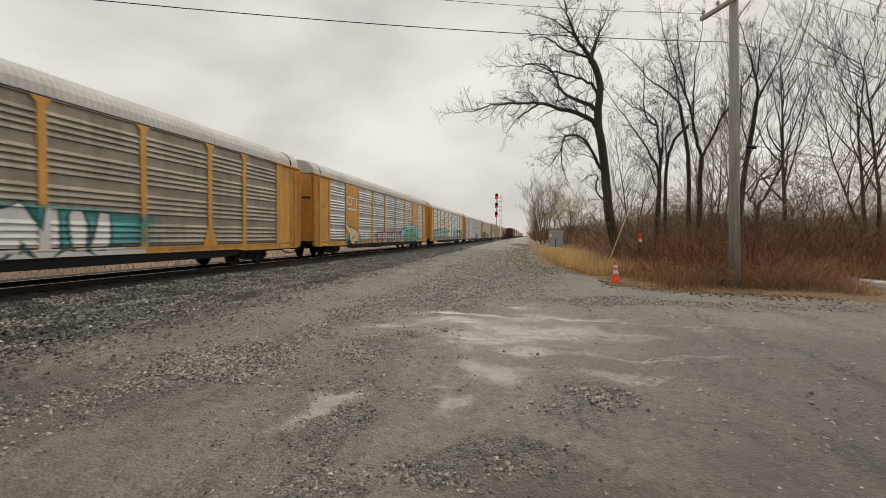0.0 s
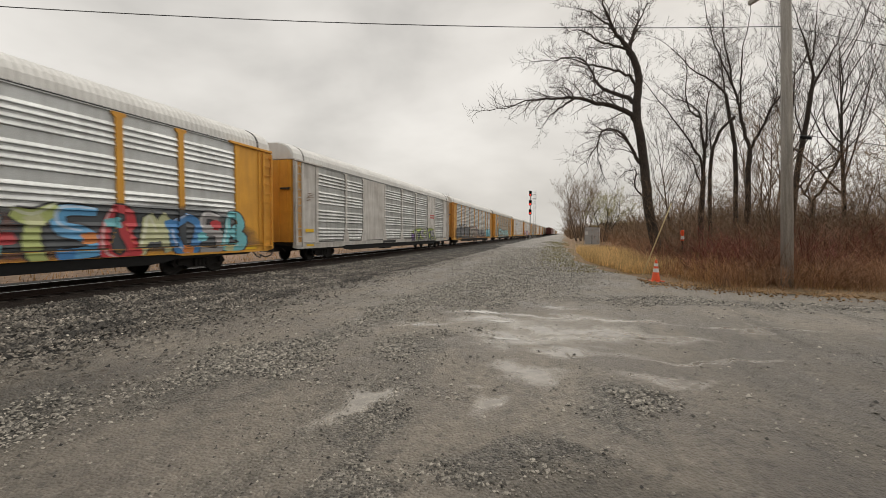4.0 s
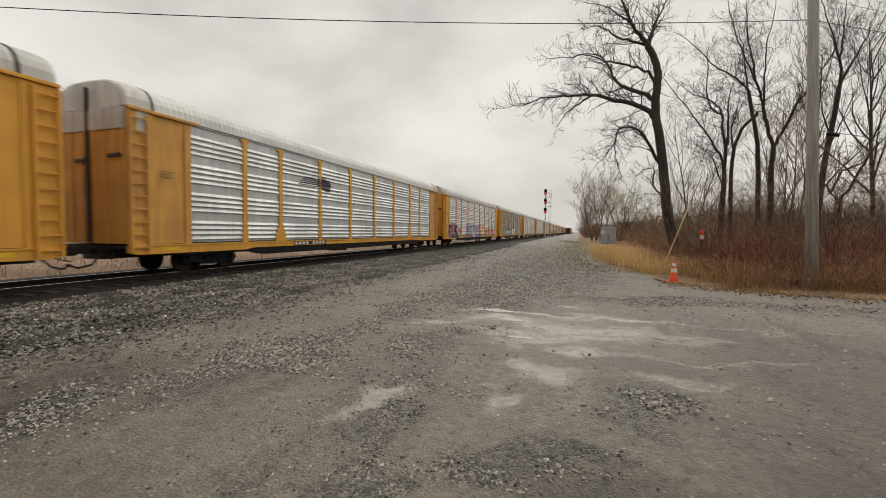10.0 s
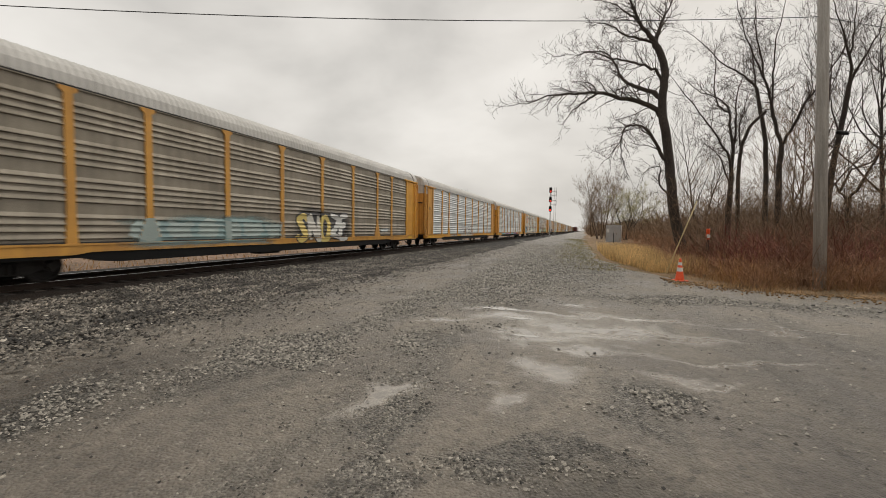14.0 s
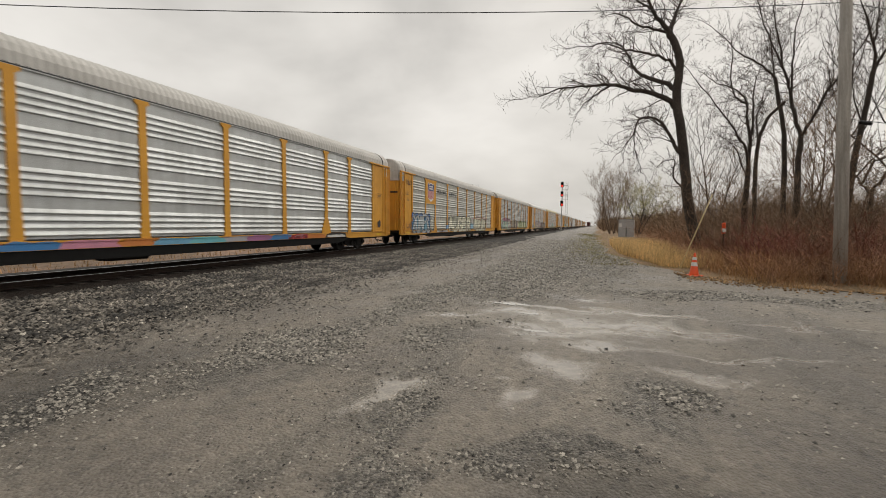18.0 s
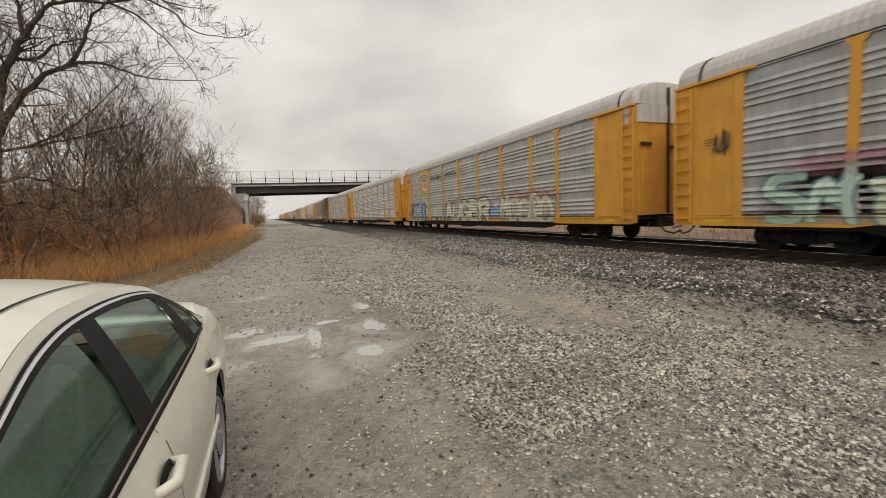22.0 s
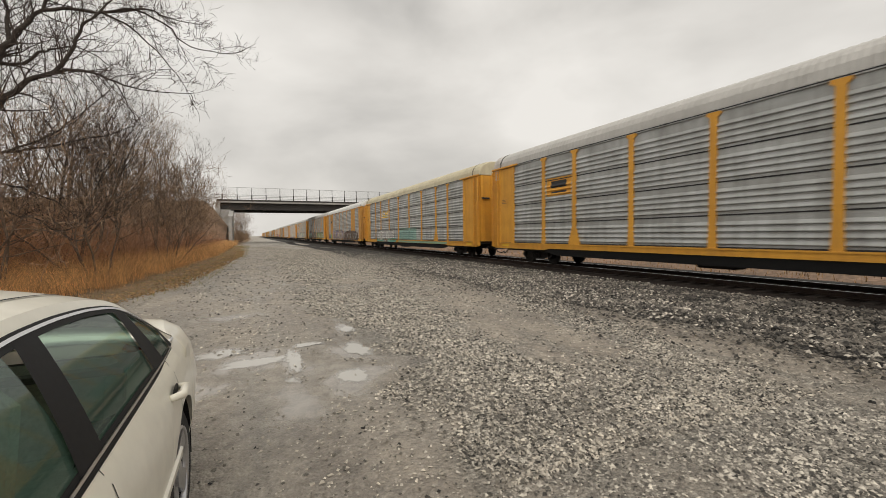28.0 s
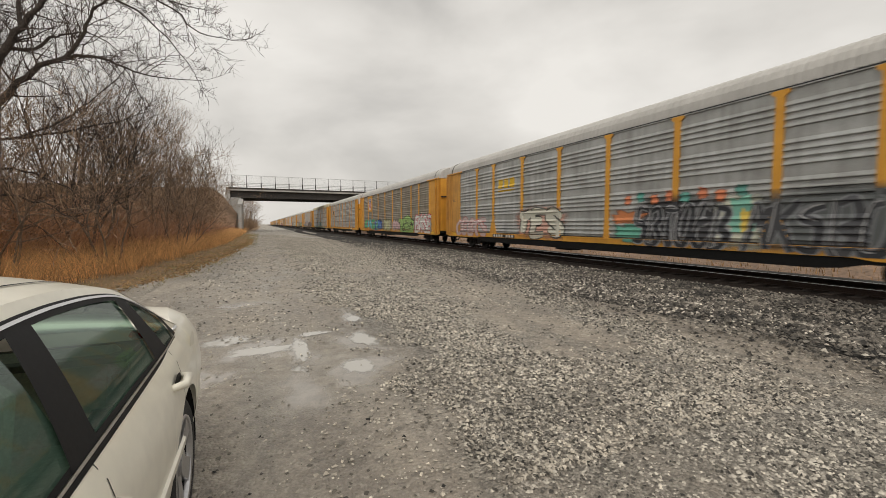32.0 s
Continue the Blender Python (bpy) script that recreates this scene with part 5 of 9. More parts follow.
def twin_tree():
    """Two tall stems that fork into upright limbs."""
    w = Wood(33, 0.0075)
    bough(w, 0.150, 0.0, (-1.05, 1.10), (-1.10, 2.55), (-1.14, 4.29), (-1.21, 5.73), (-1.35, 6.90), (-1.57, 8.08), (-1.72, 8.97))
    bough(w, 0.100, -1.0, (-1.72, 8.97), (-2.25, 9.66), (-2.80, 10.08), (-3.37, 10.58), (-4.14, 11.62), (-5.05, 12.48))
    bough(w, 0.090, 0.8, (-1.57, 8.08), (-1.80, 9.28), (-1.94, 10.46), (-2.07, 11.65), (-2.35, 12.59))
    bough(w, 0.200, 0.0, (-0.59, 0.82), (-0.60, 2.54), (-0.62, 4.25), (-0.59, 5.94))
    bough(w, 0.160, 0.6, (-0.59, 5.94), (-0.85, 6.96), (-1.07, 7.99), (-1.21, 8.73), (-1.46, 9.49), (-1.72, 10.26), (-2.11, 11.37), (-2.43, 12.33), (-2.78, 13.89), (-2.97, 15.13))
    bough(w, 0.090, -0.8, (-1.07, 7.99), (-1.06, 9.12), (-1.05, 10.19), (-1.04, 11.02), (-0.81, 12.12), (-0.74, 13.75))
    bough(w, 0.090, 1.0, (-1.46, 9.49), (-1.67, 10.91), (-1.90, 12.17), (-2.03, 13.64), (-1.99, 14.76))
    bough(w, 0.140, -0.7, (-0.59, 5.94), (-0.26, 6.57), (0.05, 7.38), (0.24, 7.86), (0.63, 8.49), (1.10, 9.24), (1.46, 10.01), (1.60, 11.00))
    bough(w, 0.080, 0.9, (0.05, 7.38), (0.32, 8.12), (0.46, 8.79), (0.33, 9.90))
    return finished_tree(w, "tall bare twin-stemmed tree with upright forking limbs", pose(9.6, 25.6, 0, 0, 0, -21.1), group="bare trees")


def leaning_tree():
    """A tall stem beside a low tree that forks at its foot."""
    w = Wood(35, 0.0075)
    bough(w, 0.170, 0.0, (-2.24, 0.89), (-2.16, 3.04), (-2.04, 4.89), (-1.89, 6.19), (-1.75, 7.46), (-1.66, 8.47))
    bough(w, 0.120, -0.8, (-1.66, 8.47), (-1.68, 9.49), (-1.91, 10.59), (-2.21, 11.59), (-2.48, 12.60))
    bough(w, 0.110, 0.7, (-1.66, 8.47), (-1.35, 9.28), (-1.06, 10.02), (-0.79, 10.77), (-0.59, 11.74))
    bough(w, 0.080, 0.9, (-1.69, 9.45), (-1.66, 10.51), (-1.61, 11.76), (-1.61, 12.76))
    bough(w, 0.070, -0.8, (-1.89, 6.19), (-2.16, 7.15), (-2.30, 7.84), (-2.76, 8.34))
    bough(w, 0.160, 0.3, (-1.43, 0.92), (-1.46, 1.97), (-1.47, 3.07))
    bough(w, 0.120, -0.5, (-1.47, 3.07), (-1.06, 3.89), (-0.65, 4.86), (-0.28, 5.56), (0.22, 6.45), (0.49, 7.70))
    bough(w, 0.100, 0.7, (-1.47, 3.07), (-1.83, 3.48), (-2.17, 4.16), (-2.53, 4.68))
    bough(w, 0.100, 0.5, (-1.83, 3.45), (-1.62, 4.07), (-1.45, 4.57), (-0.91, 4.77), (-0.61, 5.23), (-0.62, 6.48), (-0.77, 8.00), (-0.81, 9.49))
    return finished_tree(w, "bare tree with a low fork and spreading limbs", pose(12.6, 24.0, 0, 0, 0, -28.4), group="bare trees")


def lane_tree():
    """The tangled tree behind the parked car, with limbs sweeping towards the lane."""
    w = Wood(44, 0.0085)
    bough(w, 0.260, 0.0, (0.23, 0.37), (0.35, 1.63), (0.41, 3.06), (0.50, 3.86), (0.61, 4.35))
    bough(w, 0.280, 0.0, (0.65, 0.33), (0.57, 1.63), (0.57, 2.43), (0.65, 3.23), (0.72, 3.72), (0.81, 4.37), (0.87, 4.78), (1.01, 5.29))
    bough(w, 0.170, -0.8, (0.61, 4.31), (0.55, 4.73), (0.27, 4.95), (-0.01, 5.33), (-0.21, 5.96), (-0.31, 6.60), (-0.43, 7.31), (-0.53, 8.00), (-0.56, 8.56))
    bough(w, 0.160, 1.0, (0.96, 5.20), (0.86, 5.67), (0.72, 6.11), (0.55, 6.66), (0.63, 7.03), (0.99, 7.61), (1.29, 8.20), (1.51, 8.93))
    bough(w, 0.180, -0.8, (1.01, 5.29), (1.28, 5.92), (1.55, 6.47), (1.78, 6.93), (2.18, 7.49), (2.45, 8.08), (2.84, 8.74), (3.40, 9.37))
    bough(w, 0.100, 0.9, (1.55, 6.51), (1.54, 7.13), (1.54, 7.79), (1.46, 8.58), (1.54, 9.43))
    bough(w, 0.170, -1.2, (0.66, 3.68), (0.96, 4.20), (1.31, 4.86), (1.73, 5.43), (2.16, 5.77), (2.53, 5.99), (3.06, 6.04), (3.54, 5.91), (4.13, 5.79), (5.43, 5.98))
    bough(w, 0.100, -0.7, (2.21, 5.82), (2.61, 6.39), (2.86, 7.07), (3.27, 7.72), (3.79, 8.51), (4.41, 9.32))
    bough(w, 0.080, -0.6, (2.18, 7.45), (2.81, 7.74), (3.52, 7.92), (4.11, 8.21), (4.82, 8.07), (5.38, 7.63), (5.97, 7.56), (6.70, 7.68))
    bough(w, 0.070, 0.7, (3.52, 7.92), (4.47, 8.47), (5.21, 8.58), (6.05, 8.79))
    bough(w, 0.090, 1.0, (1.31, 5.88), (1.82, 6.12), (2.26, 6.65), (2.55, 6.87), (3.25, 7.12), (3.97, 6.85))
    bough(w, 0.070, -0.9, (0.21, 5.06), (-0.03, 5.29), (-0.35, 5.48), (-0.74, 5.61), (-1.34, 5.53))
    bough(w, 0.080, 1.2, (0.92, 5.44), (0.47, 5.74), (0.13, 6.04), (-0.29, 6.58), (-0.69, 7.04), (-1.18, 7.19))
    bough(w, 0.070, -1.4, (0.88, 3.58), (1.40, 3.68), (2.10, 4.13), (2.71, 4.73), (3.45, 5.74))
    bough(w, 0.060, -1.6, (1.27, 3.66), (2.09, 3.83), (2.84, 4.12), (3.73, 4.52))
    bough(w, 0.060, -1.8, (0.54, 2.72), (1.24, 2.87), (1.77, 2.64), (2.33, 2.22), (2.68, 1.89))
    bough(w, 0.060, -1.2, (0.46, 2.08), (1.09, 2.20), (1.75, 2.04), (2.19, 1.67), (2.69, 1.87))
    bough(w, 0.060, 0.8, (3.27, 7.66), (3.93, 7.72), (4.80, 7.29), (5.64, 6.48))
    bough(w, 0.060, 1.0, (-0.29, 6.58), (0.12, 7.33), (0.55, 8.09), (0.81, 8.81))
    return finished_tree(w, "tangled bare tree with sweeping limbs behind the parked car", pose(6.8, -14.44, 0, 0, 0, -153.1), group="")


def woods():
    great_tree()
    clump_tree()
    twin_tree()
    leaning_tree()
    lane_tree()
    # (seed, height, radius, stems, spread, lift)
    full = (12, 9, 7, 5)
    kinds = [random_tree(3, 10.0, 0.10, 2, 0.7, 0.42, 3, (12, 9, 7, 5), wander=0.08), random_tree(5, 12.0, 0.14, 1, 0.7, 0.45, 3, (15, 10, 7, 5), wander=0.07), random_tree(8, 10.5, 0.10, 2, 0.72, 0.40, 3, (12, 9, 7, 5), wander=0.09),
             random_tree(11, 7.5, 0.085, 4, 0.7, 0.4, 3, full, wander=0.10), random_tree(14, 8.5, 0.10, 2, 0.9, 0.22, 3, (14, 9, 7, 5), wander=0.14), random_tree(17, 5.0, 0.035, 5, 0.95, 0.15, 3, (11, 7, 6, 4), wander=0.17)]
    labels = ["bare multi-stemmed tree over red brush", "tall slender bare tree at the wood's edge", "bare two-stemmed tree in dense brush",
              "spreading bare tree with many stems", "crooked bare tree with low sweeping limbs", "bare thicket sapling with many stems"]
    protos = [None] * len(kinds)

    def put(kind, x, y, turn, scale=1.0):
        m = pose(x, y, ground_at(x, y) - 0.1, 0, 0, turn) @ Matrix.Scale(scale, 4)
        if protos[kind] is None:
            protos[kind] = finished_tree(kinds[kind], labels[kind], m, bark=THICKET_BARK if kind in (3, 5) else None, twig=TWIG_FAR if kind in (3, 5) else None)
            return protos[kind]
        ob = copy_thing(protos[kind], m)
        ob.matrix_basis = m
        return ob

    north = [(2, 16.5, 25, 40, 1.15), (0, 18.5, 23.5, 160, 1.2), (1, 14.2, 27.5, 200, 1.0),
             (3, 12.5, 33, 60, 1.1), (2, 20.5, 30, 100, 1.0), (5, 5.2, 21.5, 30, 0.8), (5, 8.5, 21.0, 120, 0.9), (5, 11.5, 20.5, 250, 1.0),
             (5, 15.0, 19.5, 20, 0.9), (0, 24, 27, 220, 1.1), (1, 15, 36, 10, 1.1), (2, 9, 40, 200, 0.9),
             (3, 1.7, 62, 15, 1.0), (3, 2.4, 66, 140, 0.95), (3, 2.0, 92, 30, 0.8), (3, 1.5, 110, 300, 0.8),
             (0, 2.5, 130, 300, 0.7), (3, 1.0, 160, 80, 0.8), (0, 3.0, 190, 30, 0.7)]
    for row in north:
        put(*row)
    south = [(0, 8.0, -16, 100, 0.65), (2, 5.6, -19.5, 30, 0.6), (1, 5.3, -24, 60, 0.62), (5, 4.4, -17.0, 200, 1.0), (5, 5.6, -14.0, 300, 0.9),
             (3, 5.2, -29, 120, 0.9), (2, 4.9, -35, 210, 0.7), (5, 3.6, -25, 20, 0.9), (5, 3.9, -31, 120, 0.9), (3, 5.2, -43, 10, 0.8), (0, 7.5, -30, 170, 0.7),
             (5, 4.4, -39, 260, 0.9), (5, 5.0, -48, 100, 0.9), (2, 6.0, -54, 310, 0.75), (4, 10, -22, 40, 0.8), (3, 6.6, -64, 50, 0.8), (4, 11, -15, 90, 0.75),
             (3, 3.5, -118, 80, 1.0), (3, 3.0, -140, 200, 1.0), (0, 3.2, -170, 20, 0.9), (1, 10.5, -18, 30, 0.7), (3, 13, -20, 150, 0.9),
             (3, 7.4, -25, 140, 0.8), (3, 9.0, -38, 90, 0.9), (3, 12.5, -14.5, 250, 0.9), 
             (3, 8.4, -47, 20, 0.9), (4, 5.9, -21.5, 250, 0.75), (0, 11.5, -20.5, 300, 0.85), (4, 6.4, -38.0, 170, 0.75),
             (1, 9.4, -12.4, 10, 0.85), (1, 12.2, -17, 80, 0.9), (0, 10.4, -10.2, 50, 0.85), (2, 13.6, -13, 140, 0.9), (1, 8.7, -19, 200, 0.75), (0, 14.5, -10, 0, 0.9), (1, 7.2, -22.5, 310, 0.62)]
    for row in south:
        put(*row)
    w = random_tree(29, 7.0, 0.10, 4, 0.85, 0.15, 3, (12, 10, 8, 6))
    for x, y, turn in ((4.9, 60, 0), (6.6, 66, 120)):
        finished_tree(w, "yellow-green budding willow beyond the shed", pose(x, y, ground_at(x, y), 0, 0, turn), twig=BUD_GREEN, group="")


woods()


def stems(name, x, y, height, width, lean, material, label, category, curl=0.25, z=None):
    """Many thin upright blades or stems as bent ribbons in one mesh."""
    n = len(x)
    z = terrain(x, y) if z is None else z
    a = RNG.uniform(0, 2 * np.pi, n)
    side = np.stack([np.cos(a), np.sin(a), np.zeros(n)], -1)
    b = RNG.uniform(0, 2 * np.pi, n)
    out = np.stack([np.cos(b), np.sin(b), np.zeros(n)], -1) * (lean * RNG.uniform(0.2, 1.0, n))[:, None] * height[:, None]
    p0 = np.stack([x, y, z - 0.02], -1)
    up = np.array([0, 0, 1.0])[None] * height[:, None]
    p1 = p0 + 0.5 * up + out * (0.5 - curl)
    p2 = p0 + up * 0.98 + out
    w = (side * width[:, None]) / 2
    v = np.stack([p0 - w, p0 + w, p1 - 0.8 * w, p1 + 0.8 * w, p2 - 0.25 * w, p2 + 0.25 * w], 1).reshape(-1, 3)
    f = np.array([[0, 1, 3, 2], [2, 3, 5, 4]])
    f = (f[None] + 6 * np.arange(n)[:, None, None]).reshape(-1, 4)
    return tagged(new(name, numpy_mesh(name, v, f, material)), label, category, kind="stuff")


def bushes(name, cx, cy, height, twigs, material, label, thick=0.012, reach=0.55):
    """Shrubs of many forking twigs, joined."""
    n = len(cx)
    k = max(4, round(twigs * 0.58))
    thick = thick * 1.3
    base = np.stack([cx, cy, terrain(cx, cy)], -1)
    d = RNG.normal(0, reach, (n, k, 3))
    d[..., 2] = RNG.uniform(0.6, 1.1, (n, k))
    d *= height[:, None, None]
    hh = height[:, None, None]
    p0 = base[:, None] + RNG.normal(0, 0.12, (n, k, 3)) * [1, 1, 0]
    p1 = p0 + d * [0.22, 0.22, 0.40] + RNG.normal(0, 0.05, (n, k, 3)) * hh
    p2 = p0 + d * [0.55, 0.55, 0.74] + RNG.normal(0, 0.08, (n, k, 3)) * hh
    p3 = p0 + d * [1.0, 1.0, 0.95] + RNG.normal(0, 0.10, (n, k, 3)) * hh
    f1 = p1 + d * 0.20 + RNG.normal(0, 0.13, (n, k, 3)) * hh
    f2 = f1 + d * [0.2, 0.2, 0.05] + RNG.normal(0, 0.12, (n, k, 3)) * hh
    f3 = p2 + d * 0.10 + RNG.normal(0, 0.13, (n, k, 3)) * hh
    segs = []
    for a, b, w0, w1 in ((p0, p1, 1.0, 0.8), (p1, p2, 0.8, 0.55), (p2, p3, 0.55, 0.25), (p1, f1, 0.6, 0.45), (f1, f2, 0.45, 0.2), (p2, f3, 0.5, 0.2)):
        a, b = a.reshape(-1, 3), b.reshape(-1, 3)
        t = RNG.uniform(0, np.pi, len(a))
        s = np.stack([np.cos(t), np.sin(t), 0.3 * np.sin(3 * t)], -1) * thick / 2
        segs.append(np.stack([a - s * w0, a + s * w0, b + s * w1, b - s * w1], 1))
    v = np.concatenate(segs).reshape(-1, 3)
    f = np.arange(len(v)).reshape(-1, 4)
    return tagged(new(name, numpy_mesh(name, v, f, material)), label, "brush", kind="stuff")


def undergrowth():
    def strip(n, y0, y1, d0, d1, power=1.0):
        y = RNG.uniform(y0, y1, n)
        x = lane_edge(y) + d0 + (d1 - d0) * RNG.uniform(0, 1, n) ** power
        return x, y

    # northern clearing: dark red brush at the back, brown and tan weeds before it
    x = RNG.uniform(3.6, 26, 1300)
    y = 15.4 + RNG.uniform(0, 1, 1300) ** 1.2 * 7 + 0.9 * np.sin(x * 0.8)
    ok = ~((x < 4.4) & (y < 19)) & ~((x > 9.0) & (x < 11.4) & (y < 16.5))
    x, y = x[ok], y[ok]
    bushes("red_brush", x, y, RNG.uniform(0.7, 1.75, len(x)) * (1 + 0.4 * np.sin(x * 1.1) * np.cos(y * 0.9)), 18, TWIG_RED, "dense leafless red-brown brush at the wood's edge", 0.012)
    x = RNG.uniform(3.0, 26, 750)
    y = 14.3 + RNG.uniform(0, 1, 750) ** 1.5 * 6 + np.clip(4.8 - x, 0, 9) * 1.5 + 0.4 * np.sin(x * 1.7)
    ok = ~((x > 9.0) & (x < 11.4) & (y < 15.8))
    x, y = x[ok], y[ok]
    bushes("brush", x, y, RNG.uniform(0.4, 1.3, len(x)) * (1 + 0.35 * np.sin(x * 2.3)), 18, TWIG_BROWN, "low grey-brown dead brush and vines", 0.010, 0.75)
    x = RNG.uniform(3.2, 26, 1100)
    y = 13.9 + RNG.uniform(0, 1, 1100) ** 1.2 * 3.0 + np.clip(4.4 - x, 0, 9) * 1.2
    ok = (np.sin(x * 1.3 + 1) + RNG.normal(0, 0.6, 1100) > -0.5) & ~((x > 9.0) & (x < 11.4) & (y < 15.6))
    x, y = x[ok], y[ok]
    bushes("weeds", x, y, RNG.uniform(0.3, 0.95, len(x)), 18, TWIG_TAN, "tan dead weeds before the red brush", 0.009, 0.6)
    x, y = RNG.uniform(4.2, 28, 800), RNG.uniform(17.5, 27, 800)
    bushes("brush", x, y, RNG.uniform(1.0, 2.7, 800), 20, TWIG_FAR, "tall tangled brush under the bare trees", 0.014, 0.5)
    x = RNG.uniform(4.0, 26, 380)
    y = 13.6 + RNG.uniform(0, 1, 380) * 1.5
    ok = ~((x > 9.0) & (x < 11.4))
    x, y = x[ok], y[ok]
    bushes("weeds", x, y, RNG.uniform(0.35, 1.0, len(x)), 18, TWIG_BROWN, "brown weeds round the pole's foot", 0.009, 0.6)
    x, y = strip(300, 17, 40, 3.0, 12)
    bushes("brush", x, y, RNG.uniform(0.8, 1.9, len(x)), 18, TWIG_BROWN, "tangled brown brush round the tree trunks", 0.012, 0.7)
    x, y = RNG.uniform(7, 60, 800), RNG.uniform(27, 58, 800)
    bushes("brush", x, y, RNG.uniform(2.0, 5.5, 800), 16, TWIG_FAR, "dense bare undergrowth deep in the wood", 0.035, 0.4)
    x, y = strip(520, 24, 75, 5.6, 14)
    bushes("brush", x, y, RNG.uniform(1.2, 2.6, len(x)), 18, TWIG_FAR, "leafless grey-brown brush under the trees", 0.03)
    x, y = strip(700, 75, 260, 1.5, 16)
    bushes("brush", x, y, RNG.uniform(2.0, 4.0, len(x)), 14, TWIG_FAR, "far leafless brush along the lane", 0.08)
    n = 9000
    x = RNG.uniform(2.8, 26, n)
    y = 13.3 + 0.5 * np.sin(x * 1.1) + RNG.uniform(0, 1, n) ** 1.4 * 2.6 + np.clip(4.4 - x, 0, 9) * 1.2
    ok = (np.sin(x * 1.7 + 0.6) + np.sin(x * 0.8 + y) + RNG.normal(0, 0.8, n) > -0.3) & ~((x > 9.0) & (x < 11.4) & (y < 15.4))
    x, y = x[ok], y[ok]
    n = len(x)
    stems("dry_grass", x, y, RNG.uniform(0.06, 0.35, n), RNG.uniform(0.006, 0.014, n), 1.0, GRASS_STRAW, "dry brown grass before the brush", "grass")
    n = 3200
    x = RNG.uniform(2.6, 24, n)
    y = 12.9 + 0.5 * np.sin(x * 1.1) + np.abs(RNG.normal(0, 0.8, n)) + np.clip(4.4 - x, 0, 9) * 0.9
    ok = np.sin(x * 2.1) + np.sin(x * 0.9 + 2) + RNG.normal(0, 0.7, n) > 0.2
    x, y = x[ok], y[ok]
    n = len(x)
    stems("dry_grass", x, y, RNG.uniform(0.05, 0.35, n), RNG.uniform(0.006, 0.012, n), 1.1, GRASS_STRAW, "dry rust-brown grass fringing the brush", "grass")
    n = 12000
    y = RNG.uniform(17.0, 34, n)
    x = lane_edge(y) + 0.7 + RNG.uniform(0, 1, n) ** 1.1 * np.interp(y, [15, 20, 34], [1.2, 2.6, 3.0])
    stems("dry_grass", x, y, RNG.uniform(0.25, 0.75, n), RNG.uniform(0.008, 0.018, n), 0.45, GRASS_TAN, "pale straw-coloured grass beside the lane", "grass")
    n = 9000
    y = RNG.uniform(17, 60, n)
    x = lane_edge(y) - 0.7 + RNG.normal(0, 0.8, n)
    stems("short_grass", x, y, RNG.uniform(0.03, 0.1, n), RNG.uniform(0.012, 0.03, n), 0.6, GRASS_GREEN, "short patchy green grass at the lane's edge", "grass")
    # south
    def clear(x, y):
        # keeps the abutment in sight along the lane
        ok = x > -0.2 + 4.4 * (-y - 0.5) / 84.5
        return x[ok], y[ok]

    for n, material in ((800, TWIG_BROWN), (1000, TWIG_RUST)):
        x, y = clear(*strip(n, -60, -7, 3.9, 9.5, 1.0))
        bushes("brush", x, y, RNG.uniform(0.8, 2.1, len(x)), 20, material, "tangled leafless brown brush beside the lane", 0.012, 0.6)
    x, y = clear(*strip(800, -80, -9, 4.0, 20))
    bushes("brush", x, y, RNG.uniform(1.0, 2.6, len(x)) * np.clip(0.7 + 0.07 * (x - lane_edge(y)), 0.8, 1.6), 22, TWIG_UMBER, "tall grey-brown brush and vines", 0.013, 0.8)
    x, y = clear(*strip(900, -55, -8, 4.5, 13))
    bushes("brush", x, y, RNG.uniform(1.0, 2.8, len(x)), 22, TWIG_UMBER, "low sprawling brown brush and vines", 0.012, 0.85)
    x, y = clear(*strip(500, -85, -8, 3.0, 7.0))
    bushes("red_brush", x, y, RNG.uniform(0.6, 1.4, len(x)), 18, TWIG_RED, "reddish leafless stems among the brush", 0.011)
    x, y = strip(300, -260, -105, 1.0, 14)
    bushes("brush", x, y, RNG.uniform(2.0, 4.5, len(x)), 14, TWIG_FAR, "far leafless brush past the bridge", 0.07)
    x, y = clear(*strip(620, -58, -10, 4.6, 17))
    bushes("thicket", x, y, RNG.uniform(1.6, 4.4, len(x)), 20, TWIG_DARK, "dark tangled leafless thicket under the trees", 0.020, 0.45)
    # slim saplings standing close in the wood
    n = 110
    x, y = clear(*strip(n, -60, -11, 5.0, 22))
    n = len(x)
    stems("saplings", x, y, RNG.uniform(3.5, 8.5, n), RNG.uniform(0.03, 0.11, n), 0.10, BARK, "slim upright bare saplings deep in the wood", "saplings", 0.05)
    # tall grass in tufts that lean together
    n = 3000
    tx, ty = strip(n, -80, -5, 1.7, 5.4, 1.0)
    k = 24
    h = np.repeat(RNG.uniform(0.4, 1.05, n), k) * RNG.uniform(0.6, 1.1, n * k)
    x, y = np.repeat(tx, k) + RNG.normal(0, 0.16, n * k), np.repeat(ty, k) + RNG.normal(0, 0.16, n * k)
    half = RNG.uniform(0, 1, n * k) < 0.75
    for some, material, label in ((half, GRASS_RUST, "tall dry orange-brown grass beside the lane"), (~half, GRASS_STRAW, "tangled brown dead grass beside the lane")):
        m = int(some.sum())
        stems("dry_grass", x[some], y[some], h[some], RNG.uniform(0.005, 0.011, m), 1.05, material, label, "grass")
    # worn short grass between the tall grass and the gravel
    n = 16000
    x, y = strip(n, -70, -5, -0.5, 2.6, 0.8)
